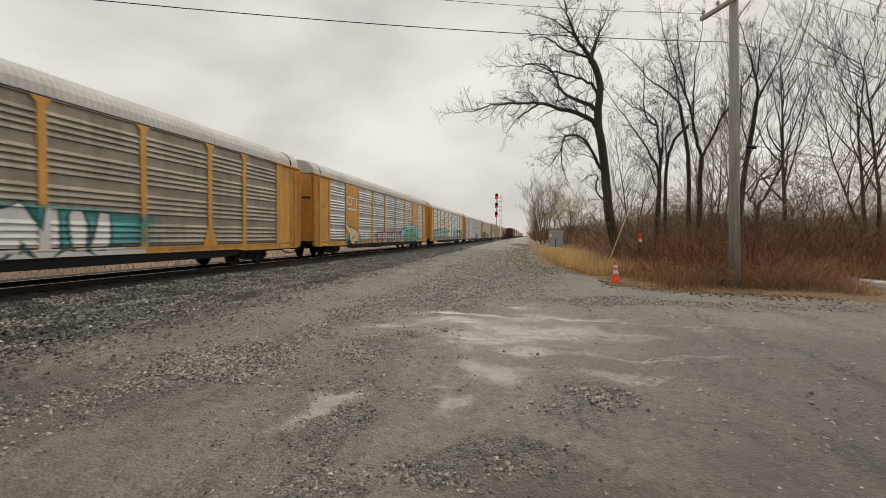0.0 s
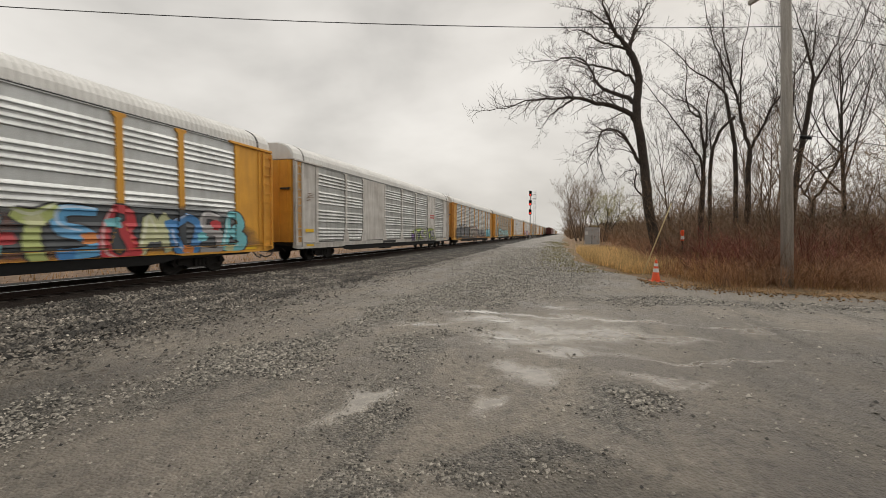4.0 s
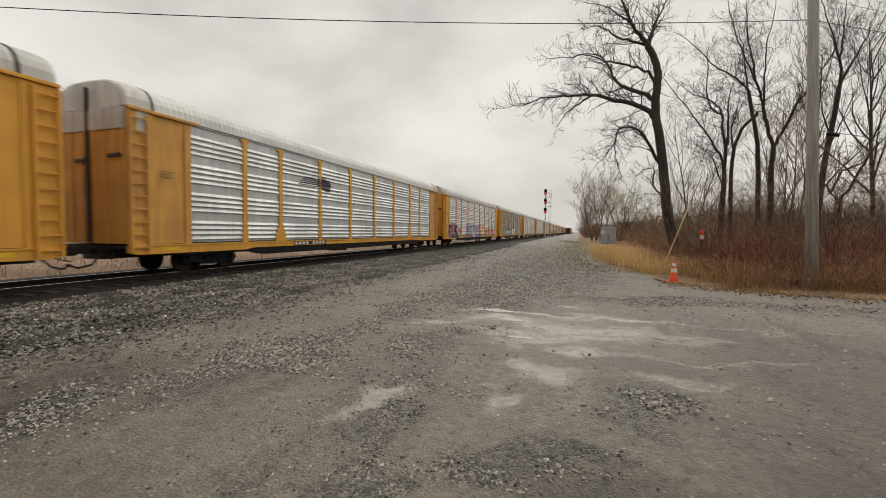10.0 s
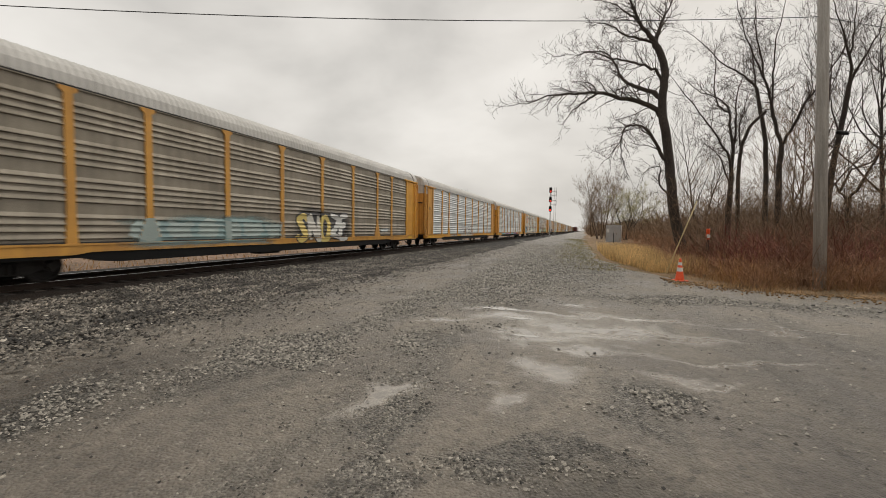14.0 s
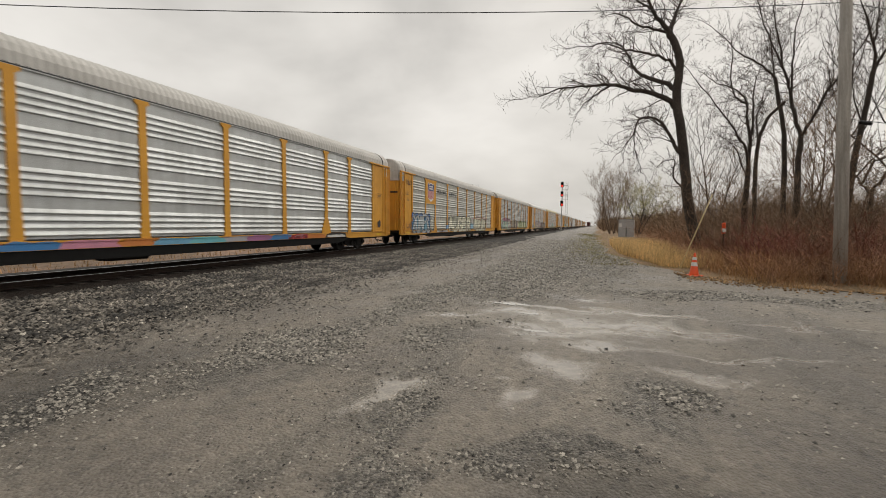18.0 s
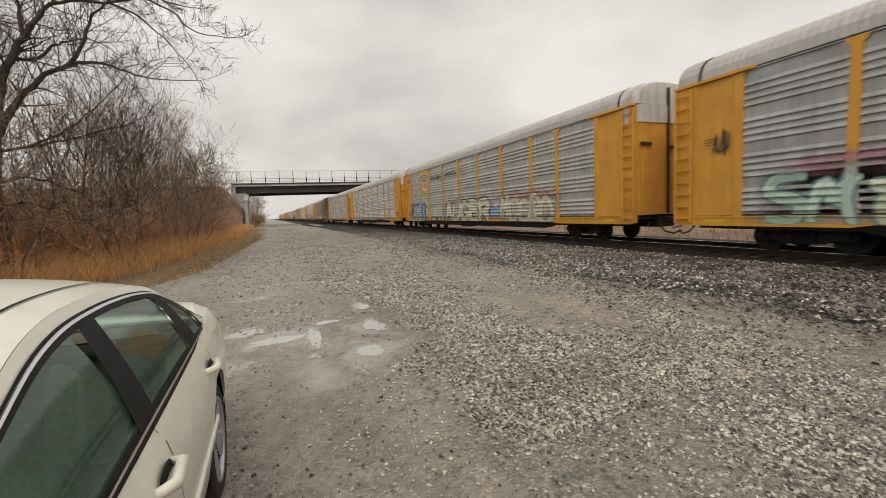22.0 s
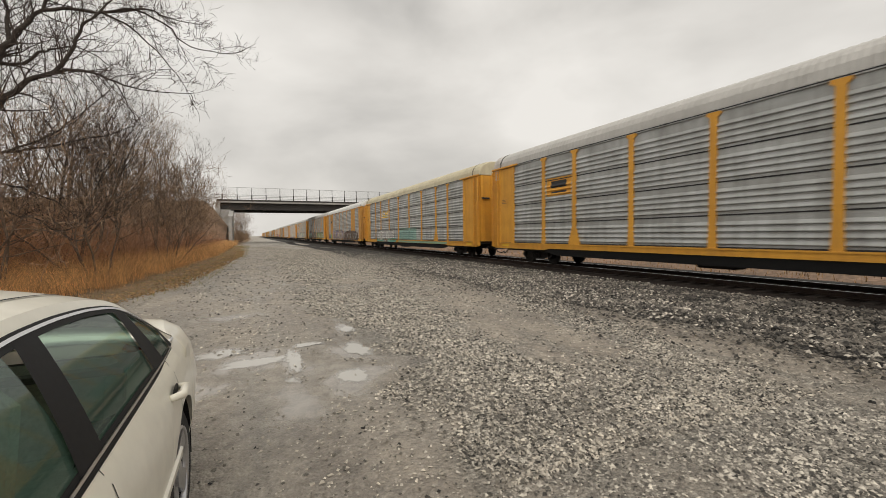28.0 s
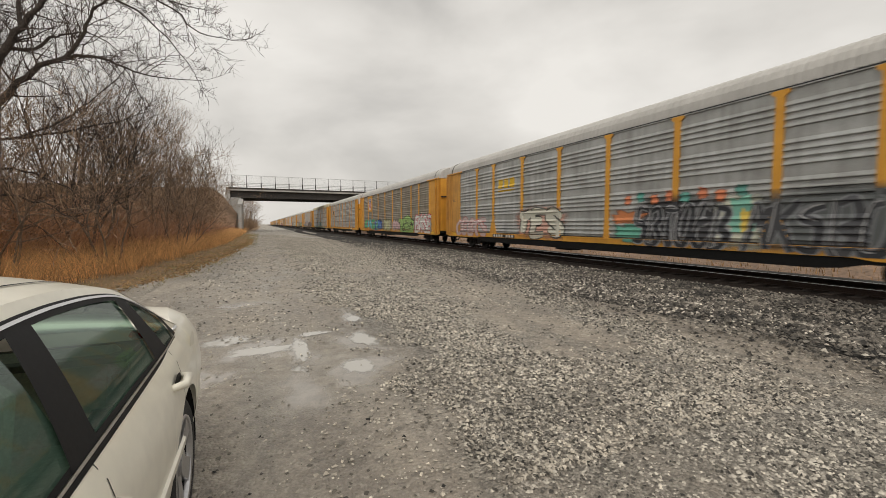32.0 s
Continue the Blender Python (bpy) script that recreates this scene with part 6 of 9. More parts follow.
    stems("short_grass", x, y, RNG.uniform(0.02, 0.12, n), RNG.uniform(0.008, 0.02, n), 0.9, GRASS_GREEN, "short patchy yellow-green grass at the gravel's edge", "grass")
    n = 9000
    x, y = strip(n, -60, -5, -0.4, 2.8, 0.7)
    stems("short_grass", x, y, RNG.uniform(0.03, 0.16, n), RNG.uniform(0.006, 0.014, n), 1.3, GRASS_STRAW, "flattened brown grass at the gravel's edge", "grass")
    # dead leaves on the verges
    n = 5000
    y = np.concatenate([RNG.uniform(12.3, 20, n), RNG.uniform(-45, -5, n)])
    x = lane_edge(y) + np.abs(RNG.normal(0, 1.0, 2 * n)) - 0.1
    x[:n] = RNG.uniform(2.2, 22, n)
    y[:n] = 13.3 + RNG.normal(0, 0.55, n) + 0.3 * np.sin(x[:n] * 1.7) + np.clip(4.0 - x[:n], 0, 9) * 0.8
    rocks("leaf_litter", x, y, terrain(x, y) + 0.02, RNG.uniform(0.03, 0.09, 2 * n), LEAF_LITTER, "dead brown leaves on the verge", "leaves")
    # beyond the train: a low tan field bank and far woods
    n = 9000
    x = -RNG.uniform(19, 27, n)
    y = RNG.normal(0, 45, n)
    stems("dry_grass", x, y, RNG.uniform(0.1, 0.35, n), RNG.uniform(0.02, 0.05, n), 0.6, GRASS_STRAW, "dry grass on the far side of the track", "grass", z=np.interp(-x, [19, 25], [-0.62, 0.0]))


undergrowth()


def far_woods():
    """A distant belt of bare woods all round, as thin stems."""
    n = 4500
    a = RNG.uniform(0, 2 * np.pi, n)
    r = RNG.uniform(110, 260, n)
    x, y = r * np.cos(a), r * np.sin(a)
    ok = (x > 16) | (x < -75)
    x, y = x[ok], y[ok]
    bushes("far_wood", x, y, RNG.uniform(4, 9, len(x)), 5, TWIG_FAR, "distant belt of bare grey-brown woods", 0.25, 0.28)


far_woods()


def evergreen(x, y, h, seed):
    """A dark spruce: a straight trunk with whorls of drooping needle fans."""
    g = random.Random(seed)
    ob = thing("evergreen_tree", "dark green spruce beyond the railway", "tree", pose(x, y, -0.5), group="evergreens beyond the railway")
    part("trunk", Build().tube([(0, 0, 0), (0, 0, h)], [0.18, 0.02], 7), BARK, ob)
    b = Build()
    for k in range(420):
        q = g.random() ** 0.8
        z = h * (0.12 + 0.86 * q)
        reach = (1 - q) * h * 0.24 + 0.15
        a = g.uniform(0, 2 * math.pi)
        c, s = math.cos(a), math.sin(a)
        w = 0.10 + reach * 0.16
        b.add([(0.1 * c, 0.1 * s, z), (reach * 0.6 * c - w * s, reach * 0.6 * s + w * c, z - 0.1 * reach), (reach * c, reach * s, z - 0.35 * reach + g.uniform(-0.1, 0.1)), (reach * 0.6 * c + w * s, reach * 0.6 * s - w * c, z - 0.1 * reach)], [(0, 1, 2, 3)])
    part("needles", b.mesh("needles", EVERGREEN), None, ob)


EVERGREEN = mat("spruce_needles", (0.030, 0.045, 0.028), 0.9, 0, 0.3, 1, 10, island=0.4)
for k, (x, y, h) in enumerate([(-75, -4, 10), (-78, -1, 12), (-82, 3, 11), (-73, 1.5, 9), (-80, -9, 10)]):
    evergreen(x, y, h, k)


# ---- signals, shed, pole, cone and other lineside things ----
def lineside_signal(x, y, z, top, lit, label):
    sig = thing("railway_signal", label, "signal", pose(x, y, z), group="lineside signals")
    part("base", Build().box(-0.35, 0.35, -0.35, 0.35, -0.2, 0.25, 0.03), CONCRETE, sig)
    part("mast", Build().tube([(0, 0, 0.2), (0, 0, top + 0.2)], 0.085, 10), SILVER_MAST, sig)
    for h in (top - 0.25, top - 1.95, top - 3.65):
        head = part("signal_head", Build().box(-0.25, 0.25, -0.32, -0.10, h - 0.50, h + 0.50, 0.09), SIGNAL_BLACK, sig, "black signal head with hoods")
        o = [(0.24 * math.cos(a), h + 0.24 * math.sin(a)) for a in np.linspace(0, 2 * math.pi, 17)[:-1]]
        for dz in (0.25, -0.25):
            b = Build()
            pts = [(0.17 * math.cos(a), 0.17 * math.sin(a) + h + dz) for a in np.linspace(-0.35, math.pi + 0.35, 12)]
            v = [(px, yy, pz) for yy in (-0.32, -0.60) for px, pz in pts] + [(px * 1.08, yy, h + dz + (pz - h - dz) * 1.08) for yy in (-0.32, -0.60) for px, pz in pts]
            f = []
            for i in range(11):
                f += [(i, i + 1, 13 + i, 12 + i), (24 + i, 25 + i, 37 + i, 36 + i), (12 + i, 13 + i, 37 + i, 36 + i)]
            part("hood", b.add(v, f), SIGNAL_BLACK, head)
        disc = [(0.13 * math.cos(a), h - 0.25 + 0.13 * math.sin(a)) for a in np.linspace(0, 2 * math.pi, 17)[:-1]]
        part("lens", Build().prism(disc, "y", -0.345, -0.325), SIGNAL_RED if lit else SIGNAL_BLACK, head, "lit red lens" if lit else "dark lens")
    # ladder with cages behind the mast
    lad = Build()
    for s in (0.62, 0.98):
        lad.tube([(s, 0.15, 0.1), (s, 0.15, top + 0.3)], 0.022, 6)
    k = 0.4
    while k < top:
        lad.tube([(0.62, 0.15, k), (0.98, 0.15, k)], 0.014, 5)
        k += 0.33
    part("ladder", lad, SILVER_MAST, sig)
    corners = ((0.1, 0.5), (1.0, 0.5), (1.0, -0.35), (0.1, -0.35))
    for h in (top - 1.2, top - 2.9):
        for a, c in zip(corners, corners[1:] + corners[:1]):
            for zz in (0, 0.75):
                part("platform_rail", Build().tube([(*a, h + zz), (*c, h + zz)], 0.025, 5), SILVER_MAST, sig)
            part("platform_post", Build().tube([(*a, h), (*a, h + 0.75)], 0.02, 5), SILVER_MAST, sig)
    return sig


lineside_signal(-6.3, 79.0, 0.35, 8.7, True, "three-headed railway signal showing red, on a silver mast")
lineside_signal(-18.3, 62.0, -0.3, 7.55, False, "three-headed signal facing away beyond the train")


def shed():
    x, y = 2.95, 51.5
    s = thing("equipment_shed", "small silver sheet-metal equipment shed beside the lane", "shed", pose(x, y, ground_at(x, y) - 0.05, 0, 0, -6))
    part("base", Build().box(-0.88, 0.88, -0.8, 0.8, 0, 0.12, 0.01), CONCRETE, s)
    w = Build().box(-0.8, 0.8, -0.7, 0.7, 0.12, 1.95, 0.02)
    part("wall", w, GALV_BOX, s)
    part("roof", Build().prism([(-0.85, 1.95), (0.85, 1.95), (0.85, 2.0), (0, 2.08), (-0.85, 2.0)], "y", -0.75, 0.75), GALV_BOX, s)
    d = part("door", Build().box(-0.36, 0.42, -0.725, -0.702, 0.2, 1.85, 0.008), GALV_BOX, s, "plain sheet-metal door")
    part("handle", Build().box(0.28, 0.33, -0.77, -0.725, 0.95, 1.1, 0.006), DARK_STEEL, d)
    part("placard", Build().box(-0.74, -0.44, -0.708, -0.702, 1.2, 1.6), DECAL_WHITE, s, "white notice with unreadable print")
    p = thing("marker_post", "thin dark post standing before the shed", "post", pose(2.6, 46.0, ground_at(2.6, 46.0)), shape=Build().tube([(0, 0, 0), (0, 0, 1.15)], 0.04, 6), material=DARK_STEEL)


shed()

POLE_X, POLE_Y = 5.55, 14.2


def utility_pole(x, y, h, label, arms=((8.45, 1.2),), tilt=(0, 0)):
    z = ground_at(x, y)
    p = thing("utility_pole", label, "utility pole", pose(x, y, z - 0.3, *tilt, 0), group="utility poles")
    part("shaft", Build().tube([(0, 0, 0), (0.01, 0, h * 0.5), (0, 0, h)], [0.150, 0.130, 0.105], 14), POLE_WOOD, p, smooth=True)
    for ah, half in arms:
        m = pose(0, -0.18, ah, 0, 0, 116)
        arm = part("crossarm", Build().box(-half, half, -0.055, 0.055, -0.06, 0.06, 0.01), POLE_WOOD, p, at=m)
        for u in (-half + 0.1, -half * 0.5, half * 0.5, half - 0.1):
            part("insulator", Build().tube([(u, 0, 0.06), (u, 0, 0.14), (u, 0, 0.15), (u, 0, 0.24)], [0.02, 0.02, 0.055, 0.035], 8), CONCRETE, arm)
        part("brace", Build().tube([(-half * 0.6, -0.05, -0.05), (0, -0.02, -0.6)], 0.018, 5), GALV, p, at=m)
    return p


FAR_X, FAR_Y = -28.6, -2.45
utility_pole(POLE_X + 0.27, POLE_Y - 0.11, 11.2, "tall weathered grey wooden utility pole with crossarms", ((8.65, 1.2), (10.6, 1.2)), (-0.7, -1.75))
utility_pole(FAR_X, FAR_Y, 11.2, "wooden utility pole beyond the railway", ((8.65, 1.2), (10.6, 1.2)))


def wire(a, b, sag, label="black overhead power wire between poles", r=0.0065):
    pts = []
    a, b = Vector(a), Vector(b)
    for i in range(25):
        q = i / 24
        p = a.lerp(b, q)
        p.z -= 4 * sag * q * (1 - q)
        pts.append(tuple(p))
    return thing("overhead_wire", label, "wire", group="overhead wires", shape=Build().tube(pts, r, 5), material=WIRE_MAT)


ux, uy = -0.438, 0.899     # along the crossarms
for k, u in enumerate((-1.1, -0.6, 0.6, 1.1)):
    for h in (8.50, 10.45):
        ax, ay = POLE_X + u * ux, POLE_Y - 0.15 + u * uy
        if h > 9 or k in (0, 3):
            wire((ax, ay, h), (FAR_X + u * ux, FAR_Y - 0.15 + u * uy, h), 1.05 + 0.05 * k)
        if h > 9 or k % 2:
            wire((ax, ay, h), (52 + u * ux, 37 + u * uy, h - 0.6), 1.0)
wire((POLE_X, POLE_Y, 7.2), (FAR_X, FAR_Y, 6.32), 0.78, "lower communication cable between utility poles", 0.010)
wire((POLE_X, POLE_Y, 7.2), (52, 37, 7.0), 0.9, "lower communication cable between utility poles", 0.010)
wire((POLE_X + 0.15, POLE_Y, 4.3), (52, 37, 4.4), 0.9, "lower communication cable between utility poles", 0.009)


def cable_splice():
    """A black splice case hanging on the lowest cable."""
    a, d = Vector((POLE_X + 0.15, POLE_Y, 4.3)), Vector((46.3, 22.8, -0.2)).normalized()
    q = [a + d * u + Vector((0, 0, -0.07 * u - 0.05)) for u in (0.45, 0.5, 0.8, 0.85)]
    thing("cable_splice", "black splice case hanging on the lowest cable", "splice case", shape=Build().tube(q, [0.02, 0.045, 0.045, 0.02], 10), material=SIGNAL_BLACK)


cable_splice()


def traffic_cone(x, y):
    c = thing("traffic_cone", "orange traffic cone with two white reflective bands", "cone", pose(x, y, ground_at(x, y), 0, 0, 20))
    part("base", Build().box(-0.19, 0.19, -0.19, 0.19, 0, 0.035, 0.012), ORANGE, c)
    r = lambda z: 0.135 - 0.155 * z
    ring = lambda z0, z1, e: Build().tube([(0, 0, z0), (0, 0, z1)], [r(z0) + e, r(z1) + e], 20)
    part("body", Build().tube([(0, 0, 0.03), (0, 0, 0.06), (0, 0, 0.69), (0, 0, 0.70)], [0.145, r(0.06), r(0.69), 0.018], 20), ORANGE, c, smooth=True)
    part("band", ring(0.30, 0.42, 0.003), REFLECT, c, "white reflective band")
    part("band", ring(0.49, 0.58, 0.003), REFLECT, c, "narrow white reflective band")


traffic_cone(2.68, 14.95)


def cable_marker(x, y):
    m = thing("cable_marker", "orange-topped buried cable marker post in the brush", "marker post", pose(x, y, ground_at(x, y)))
    part("post", Build().tube([(0, 0, 0), (0, 0, 1.25)], 0.04, 10), DARK_STEEL, m)
    part("sleeve", Build().tube([(0, 0, 1.22), (0, 0, 1.60), (0, 0, 1.64)], [0.065, 0.065, 0.045], 12), ORANGE, m, "orange plastic sleeve")
    part("notice", Build().box(-0.06, 0.06, -0.085, -0.065, 1.28, 1.42), DECAL_WHITE, m, "white notice with unreadable print")


cable_marker(4.35, 18.9)


def guy_guard(x, y, dx, dy, h):
    z = ground_at(x, y)
    g = thing("guy_wire_guard", "yellow plastic guard leaning on a guy wire", "guy guard", pose(x, y, z))
    part("guard", Build().tube([(0, 0, 0.02), (dx, dy, h)], 0.02, 10), GUARD_YELLOW, g)
    k = 1.35
    part("guy_wire", Build().tube([(-0.03, 0, -0.1), (dx * k, dy * k, h * k)], 0.01, 5), WIRE_MAT, g)


guy_guard(2.62, 16.9, 0.92, 0.2, 2.6)


def slab():
    thing("concrete_barrier", "pale weathered concrete barrier lying in the grass", "concrete barrier", pose(10.35, 14.8, ground_at(10.3, 14.8) - 0.03, 0, 0, 17),
          shape=Build().prism([(-0.33, 0), (0.33, 0), (0.31, 0.20), (0.27, 0.24), (-0.27, 0.24), (-0.31, 0.20)], "y", -1.6, 1.5), material=PALE_CONCRETE)


slab()


# ---- the bridge to the south ----
def bridge():
    y = -92.0
    b = thing("road_bridge", "road overbridge with dark steel girders, a railing and a mesh fence", "bridge", pose(-2.0, y, 0))
    for yy in (0, -3.5, -7, -10.5):
        part("girder", Build().prism([(yy - 0.02, 6.7), (yy + 0.02, 6.7), (yy + 0.02, 8.0), (yy - 0.02, 8.0)], "x", -60, 7.6).box(-60, 7.6, yy - 0.25, yy + 0.25, 6.65, 6.71).box(-60, 7.6, yy - 0.25, yy + 0.25, 7.95, 8.0), BRIDGE_STEEL, b)
    part("deck", Build().box(-60, 8.0, -11.5, 0.9, 8.0, 8.3), CONCRETE, b)
    part("kerb", Build().box(-60, 8.0, 0.45, 0.93, 8.3, 8.62), BRIDGE_STEEL, b, "dark fascia beam under the railing")
    for z in (8.9, 9.2, 9.5):
        part("rail", Build().box(-60, 9.0, 0.66, 0.72, z - 0.04, z + 0.04), GALV, b)
    x = -58.0
    while x < 9:
        part("post", Build().tube([(x, 0.7, 8.55), (x, 0.7, 11.0)], 0.05, 6), DARK_STEEL, b)
        part("stanchion", Build().box(x - 0.09, x + 0.09, 0.6, 0.8, 8.55, 9.6, 0.01), DARK_STEEL, b)
        x += 2.6
    part("top_rail", Build().tube([(-60, 0.7, 11.0), (9, 0.7, 11.0)], 0.035, 6), GALV, b)
    mesh = Build()
    for k in range(15):
        z = 9.55 + k * 0.1
        mesh.box(-60, 9, 0.697, 0.703, z - 0.004, z + 0.004)
    part("mesh_fence", mesh, GALV, b, "fine wire mesh fence")
    a = thing("bridge_abutment", "weathered pale concrete abutment with a stepped wing wall", "abutment", pose(-2.0, y, 0))
    part("wall", Build().box(5.6, 7.4, -12, 0.6, 0.2, 6.65, 0.03), CONCRETE, a)
    part("wing_wall", Build().prism([(0.6, 0.2), (7.0, 0.2), (7.0, 5.0), (5.2, 5.2), (0.6, 6.3)], "x", 5.2, 5.75), CONCRETE, a)
    part("back_wall", Build().box(7.4, 8.2, -12, 0.8, 0.2, 8.0), CONCRETE, a)
    part("coping", Build().prism([(0.55, 6.3), (5.2, 5.2), (7.05, 5.0), (7.05, 5.14), (5.2, 5.36), (0.55, 6.46)], "x", 5.1, 5.85), CONCRETE, a)
    west = thing("bridge_abutment", "concrete abutment beyond the railway", "abutment", pose(0, y, 0), shape=Build().box(-30, -27, -12, 0.6, -1.0, 6.3), material=CONCRETE)
    # earth banks that carry the road up to it
    n = 24
    v, f = [], []
    for i in range(n):
        x = 4.2 + 46 * i / (n - 1)
        for j, (yy, zz) in enumerate(((-30, 0.2), (-14, 8.2), (1.2, 8.2), (17, 0.2))):
            lower = min(1.0, (x - 3.6) / 4.0) if j in (1, 2) else 0
            v.append((x + 0.4 * noise.noise((x, yy, 0)), y + yy * (1 if j in (1, 2) else 0.6 + 0.4 * lower), zz if j in (0, 3) else 0.2 + (zz - 0.2) * (0.3 + 0.7 * lower)))
    f = [(i * 4 + j, i * 4 + j + 1, i * 4 + j + 5, i * 4 + j + 4) for i in range(n - 1) for j in range(3)]
    tagged(new("embankment", numpy_mesh("embankment", v, f, EMBANK)), "brown overgrown road embankment", "embankment", kind="structure")
    m = 900
    x = RNG.uniform(7, 40, m)
    yy = RNG.uniform(1.5, 15, m)
    bb = bushes("brush", x, y + yy, RNG.uniform(1.0, 2.4, m), 16, TWIG_FAR, "leafless brush on the road embankment", 0.05)


bridge()


# ---- the sedan ----
def glass_material(name, tint):
    m = bpy.data.materials.new(name)
    m.use_nodes = True
    N, L = m.node_tree.nodes, m.node_tree.links
    N.remove(N["Principled BSDF"])
    tr = N.new("ShaderNodeBsdfTransparent")
    tr.inputs["Color"].default_value = (*tint, 1)
    gl = N.new("ShaderNodeBsdfGlossy")
    gl.inputs["Roughness"].default_value = 0.04
    fr = N.new("ShaderNodeFresnel")
    fr.inputs["IOR"].default_value = 1.62
    mx = N.new("ShaderNodeMixShader")
    L.new(fr.outputs[0], mx.inputs[0])
    # even teal diffuse added in place of soft sky reflection on the panes
    reflection_tint = N.new("ShaderNodeBsdfDiffuse")
    reflection_tint.inputs["Color"].default_value = (0.26, 0.44, 0.37, 1)
    hazed = N.new("ShaderNodeMixShader")
    hazed.inputs[0].default_value = 0.14
    L.new(tr.outputs[0], hazed.inputs[1])
    L.new(reflection_tint.outputs[0], hazed.inputs[2])
    L.new(hazed.outputs[0], mx.inputs[1])
    L.new(gl.outputs[0], mx.inputs[2])
    L.new(mx.outputs[0], N["Material Output"].inputs["Surface"])
    return m


CAR_PAINT = mat("cream_car_paint", (0.78, 0.75, 0.645), 0.30, 0, 0.05, 1.5, 12, coat=0.4, spec=0.45)
CAR_GLASS = glass_material("green_tinted_glass", (0.46, 0.68, 0.58))
# tint darkened to paint the cabin's shade behind quarter and rear windows
DARK_GLASS = glass_material("dark_quarter_glass", (0.16, 0.22, 0.19))
CAR_TRIM = mat("black_car_trim", (0.012, 0.012, 0.013), 0.6, 0, 0.15, spec=0.2)
CAR_RUBBER = mat("tyre_rubber", (0.022, 0.022, 0.023), 0.8, 0, 0.2, 6, 60, 0.004)
CHROME = mat("chrome_trim", (0.75, 0.75, 0.76), 0.28, 1.0, 0.04)
ALLOY = mat("silver_alloy", (0.50, 0.50, 0.51), 0.3, 0.8, 0.08)
UPHOLSTERY = mat("beige_seat_cloth", (0.62, 0.59, 0.50), 0.9, 0, 0.12, 4, 80)
CABIN_DARK = mat("grey_cabin_plastic", (0.23, 0.215, 0.18), 0.8, 0, 0.12)
LAMP_RED = mat("red_tail_lamp", (0.30, 0.01, 0.012), 0.15, 0, 0.1, coat=0.5)

S_REAR, S_FRONT, WHEEL_R = 1.14, 3.95, 0.335


def curve(table):
    xs, ys = [p[0] for p in table], [p[1] for p in table]

    def at(s):
        # smooth through the table
        i = max(0, min(len(xs) - 2, int(np.searchsorted(xs, s)) - 1))
        t = max(0.0, min(1.0, (s - xs[i]) / (xs[i + 1] - xs[i])))
        m0 = (ys[i + 1] - ys[i - 1]) / (xs[i + 1] - xs[i - 1]) if i > 0 else (ys[1] - ys[0]) / (xs[1] - xs[0])
        m1 = (ys[i + 2] - ys[i]) / (xs[i + 2] - xs[i]) if i + 2 < len(xs) else (ys[-1] - ys[-2]) / (xs[-1] - xs[-2])
        h = xs[i + 1] - xs[i]
        return ((2 * t ** 3 - 3 * t ** 2 + 1) * ys[i] + (t ** 3 - 2 * t ** 2 + t) * h * m0 + (-2 * t ** 3 + 3 * t ** 2) * ys[i + 1] + (t ** 3 - t ** 2) * h * m1)

    return at


belt_z = curve([(0, 0.80), (0.04, 0.89), (0.12, 0.95), (0.28, 0.99), (0.45, 1.0), (0.75, 0.99), (1.0, 0.965), (1.3, 0.948), (1.7, 0.942), (2.6, 0.936), (3.5, 0.925), (3.9, 0.90), (4.5, 0.80), (4.95, 0.68), (5.09, 0.58)])
half_w = curve([(0, 0.64), (0.05, 0.75), (0.15, 0.825), (0.3, 0.87), (0.6, 0.905), (1.1, 0.92), (2.0, 0.925), (3.2, 0.925), (3.9, 0.915), (4.5, 0.86), (4.9, 0.74), (5.09, 0.58)])
rail_z = curve([(0.86, 0.985), (1.04, 1.072), (1.18, 1.162), (1.39, 1.268), (1.63, 1.314), (1.9, 1.335), (2.1, 1.338), (2.27, 1.332), (2.41, 1.314), (2.54, 1.285), (2.7, 1.235), (2.9, 1.165), (3.2, 1.055), (3.5, 0.95)])
crown_z = curve([(0.80, 1.02), (0.95, 1.09), (1.1, 1.18), (1.3, 1.285), (1.5, 1.368), (1.75, 1.412), (2.1, 1.432), (2.5, 1.418), (2.75, 1.365), (3.0, 1.24), (3.3, 1.10), (3.55, 1.0)])


def rail_x(s):
    return 0.855 - 0.5 * (rail_z(s) - 0.94)


def shoulder(s):
    return float(np.interp(s, [0.0, 0.6, 1.05], [0.76, 0.82, 0.925]))


def side_x(s, z):
    """Half width of the lower body at a height: rocker tucked in, fullest at mid door, tumbling in to the belt."""
    t = max(0.0, min(1.0, (z - 0.2) / (belt_z(s) - 0.2)))
    return half_w(s) * float(np.interp(t, [0, 0.12, 0.35, 0.6, 0.8, 0.93, 1.0], [0.905, 0.95, 0.985, 1.0, 0.99 - 0.15 * (0.925 - shoulder(s)), 0.962 - 0.45 * (0.925 - shoulder(s)), shoulder(s)]))


def arch_z(s):
    low = float(np.interp(s, [0, 0.2, 0.6, 4.4, 4.9, 5.09], [0.30, 0.24, 0.21, 0.20, 0.22, 0.28]))
    for c in (S_REAR, S_FRONT):
        d = abs(s - c)
        if d < 0.385:
            low = max(low, WHEEL_R + math.sqrt(0.385 ** 2 - d ** 2) * 0.98)
    return low


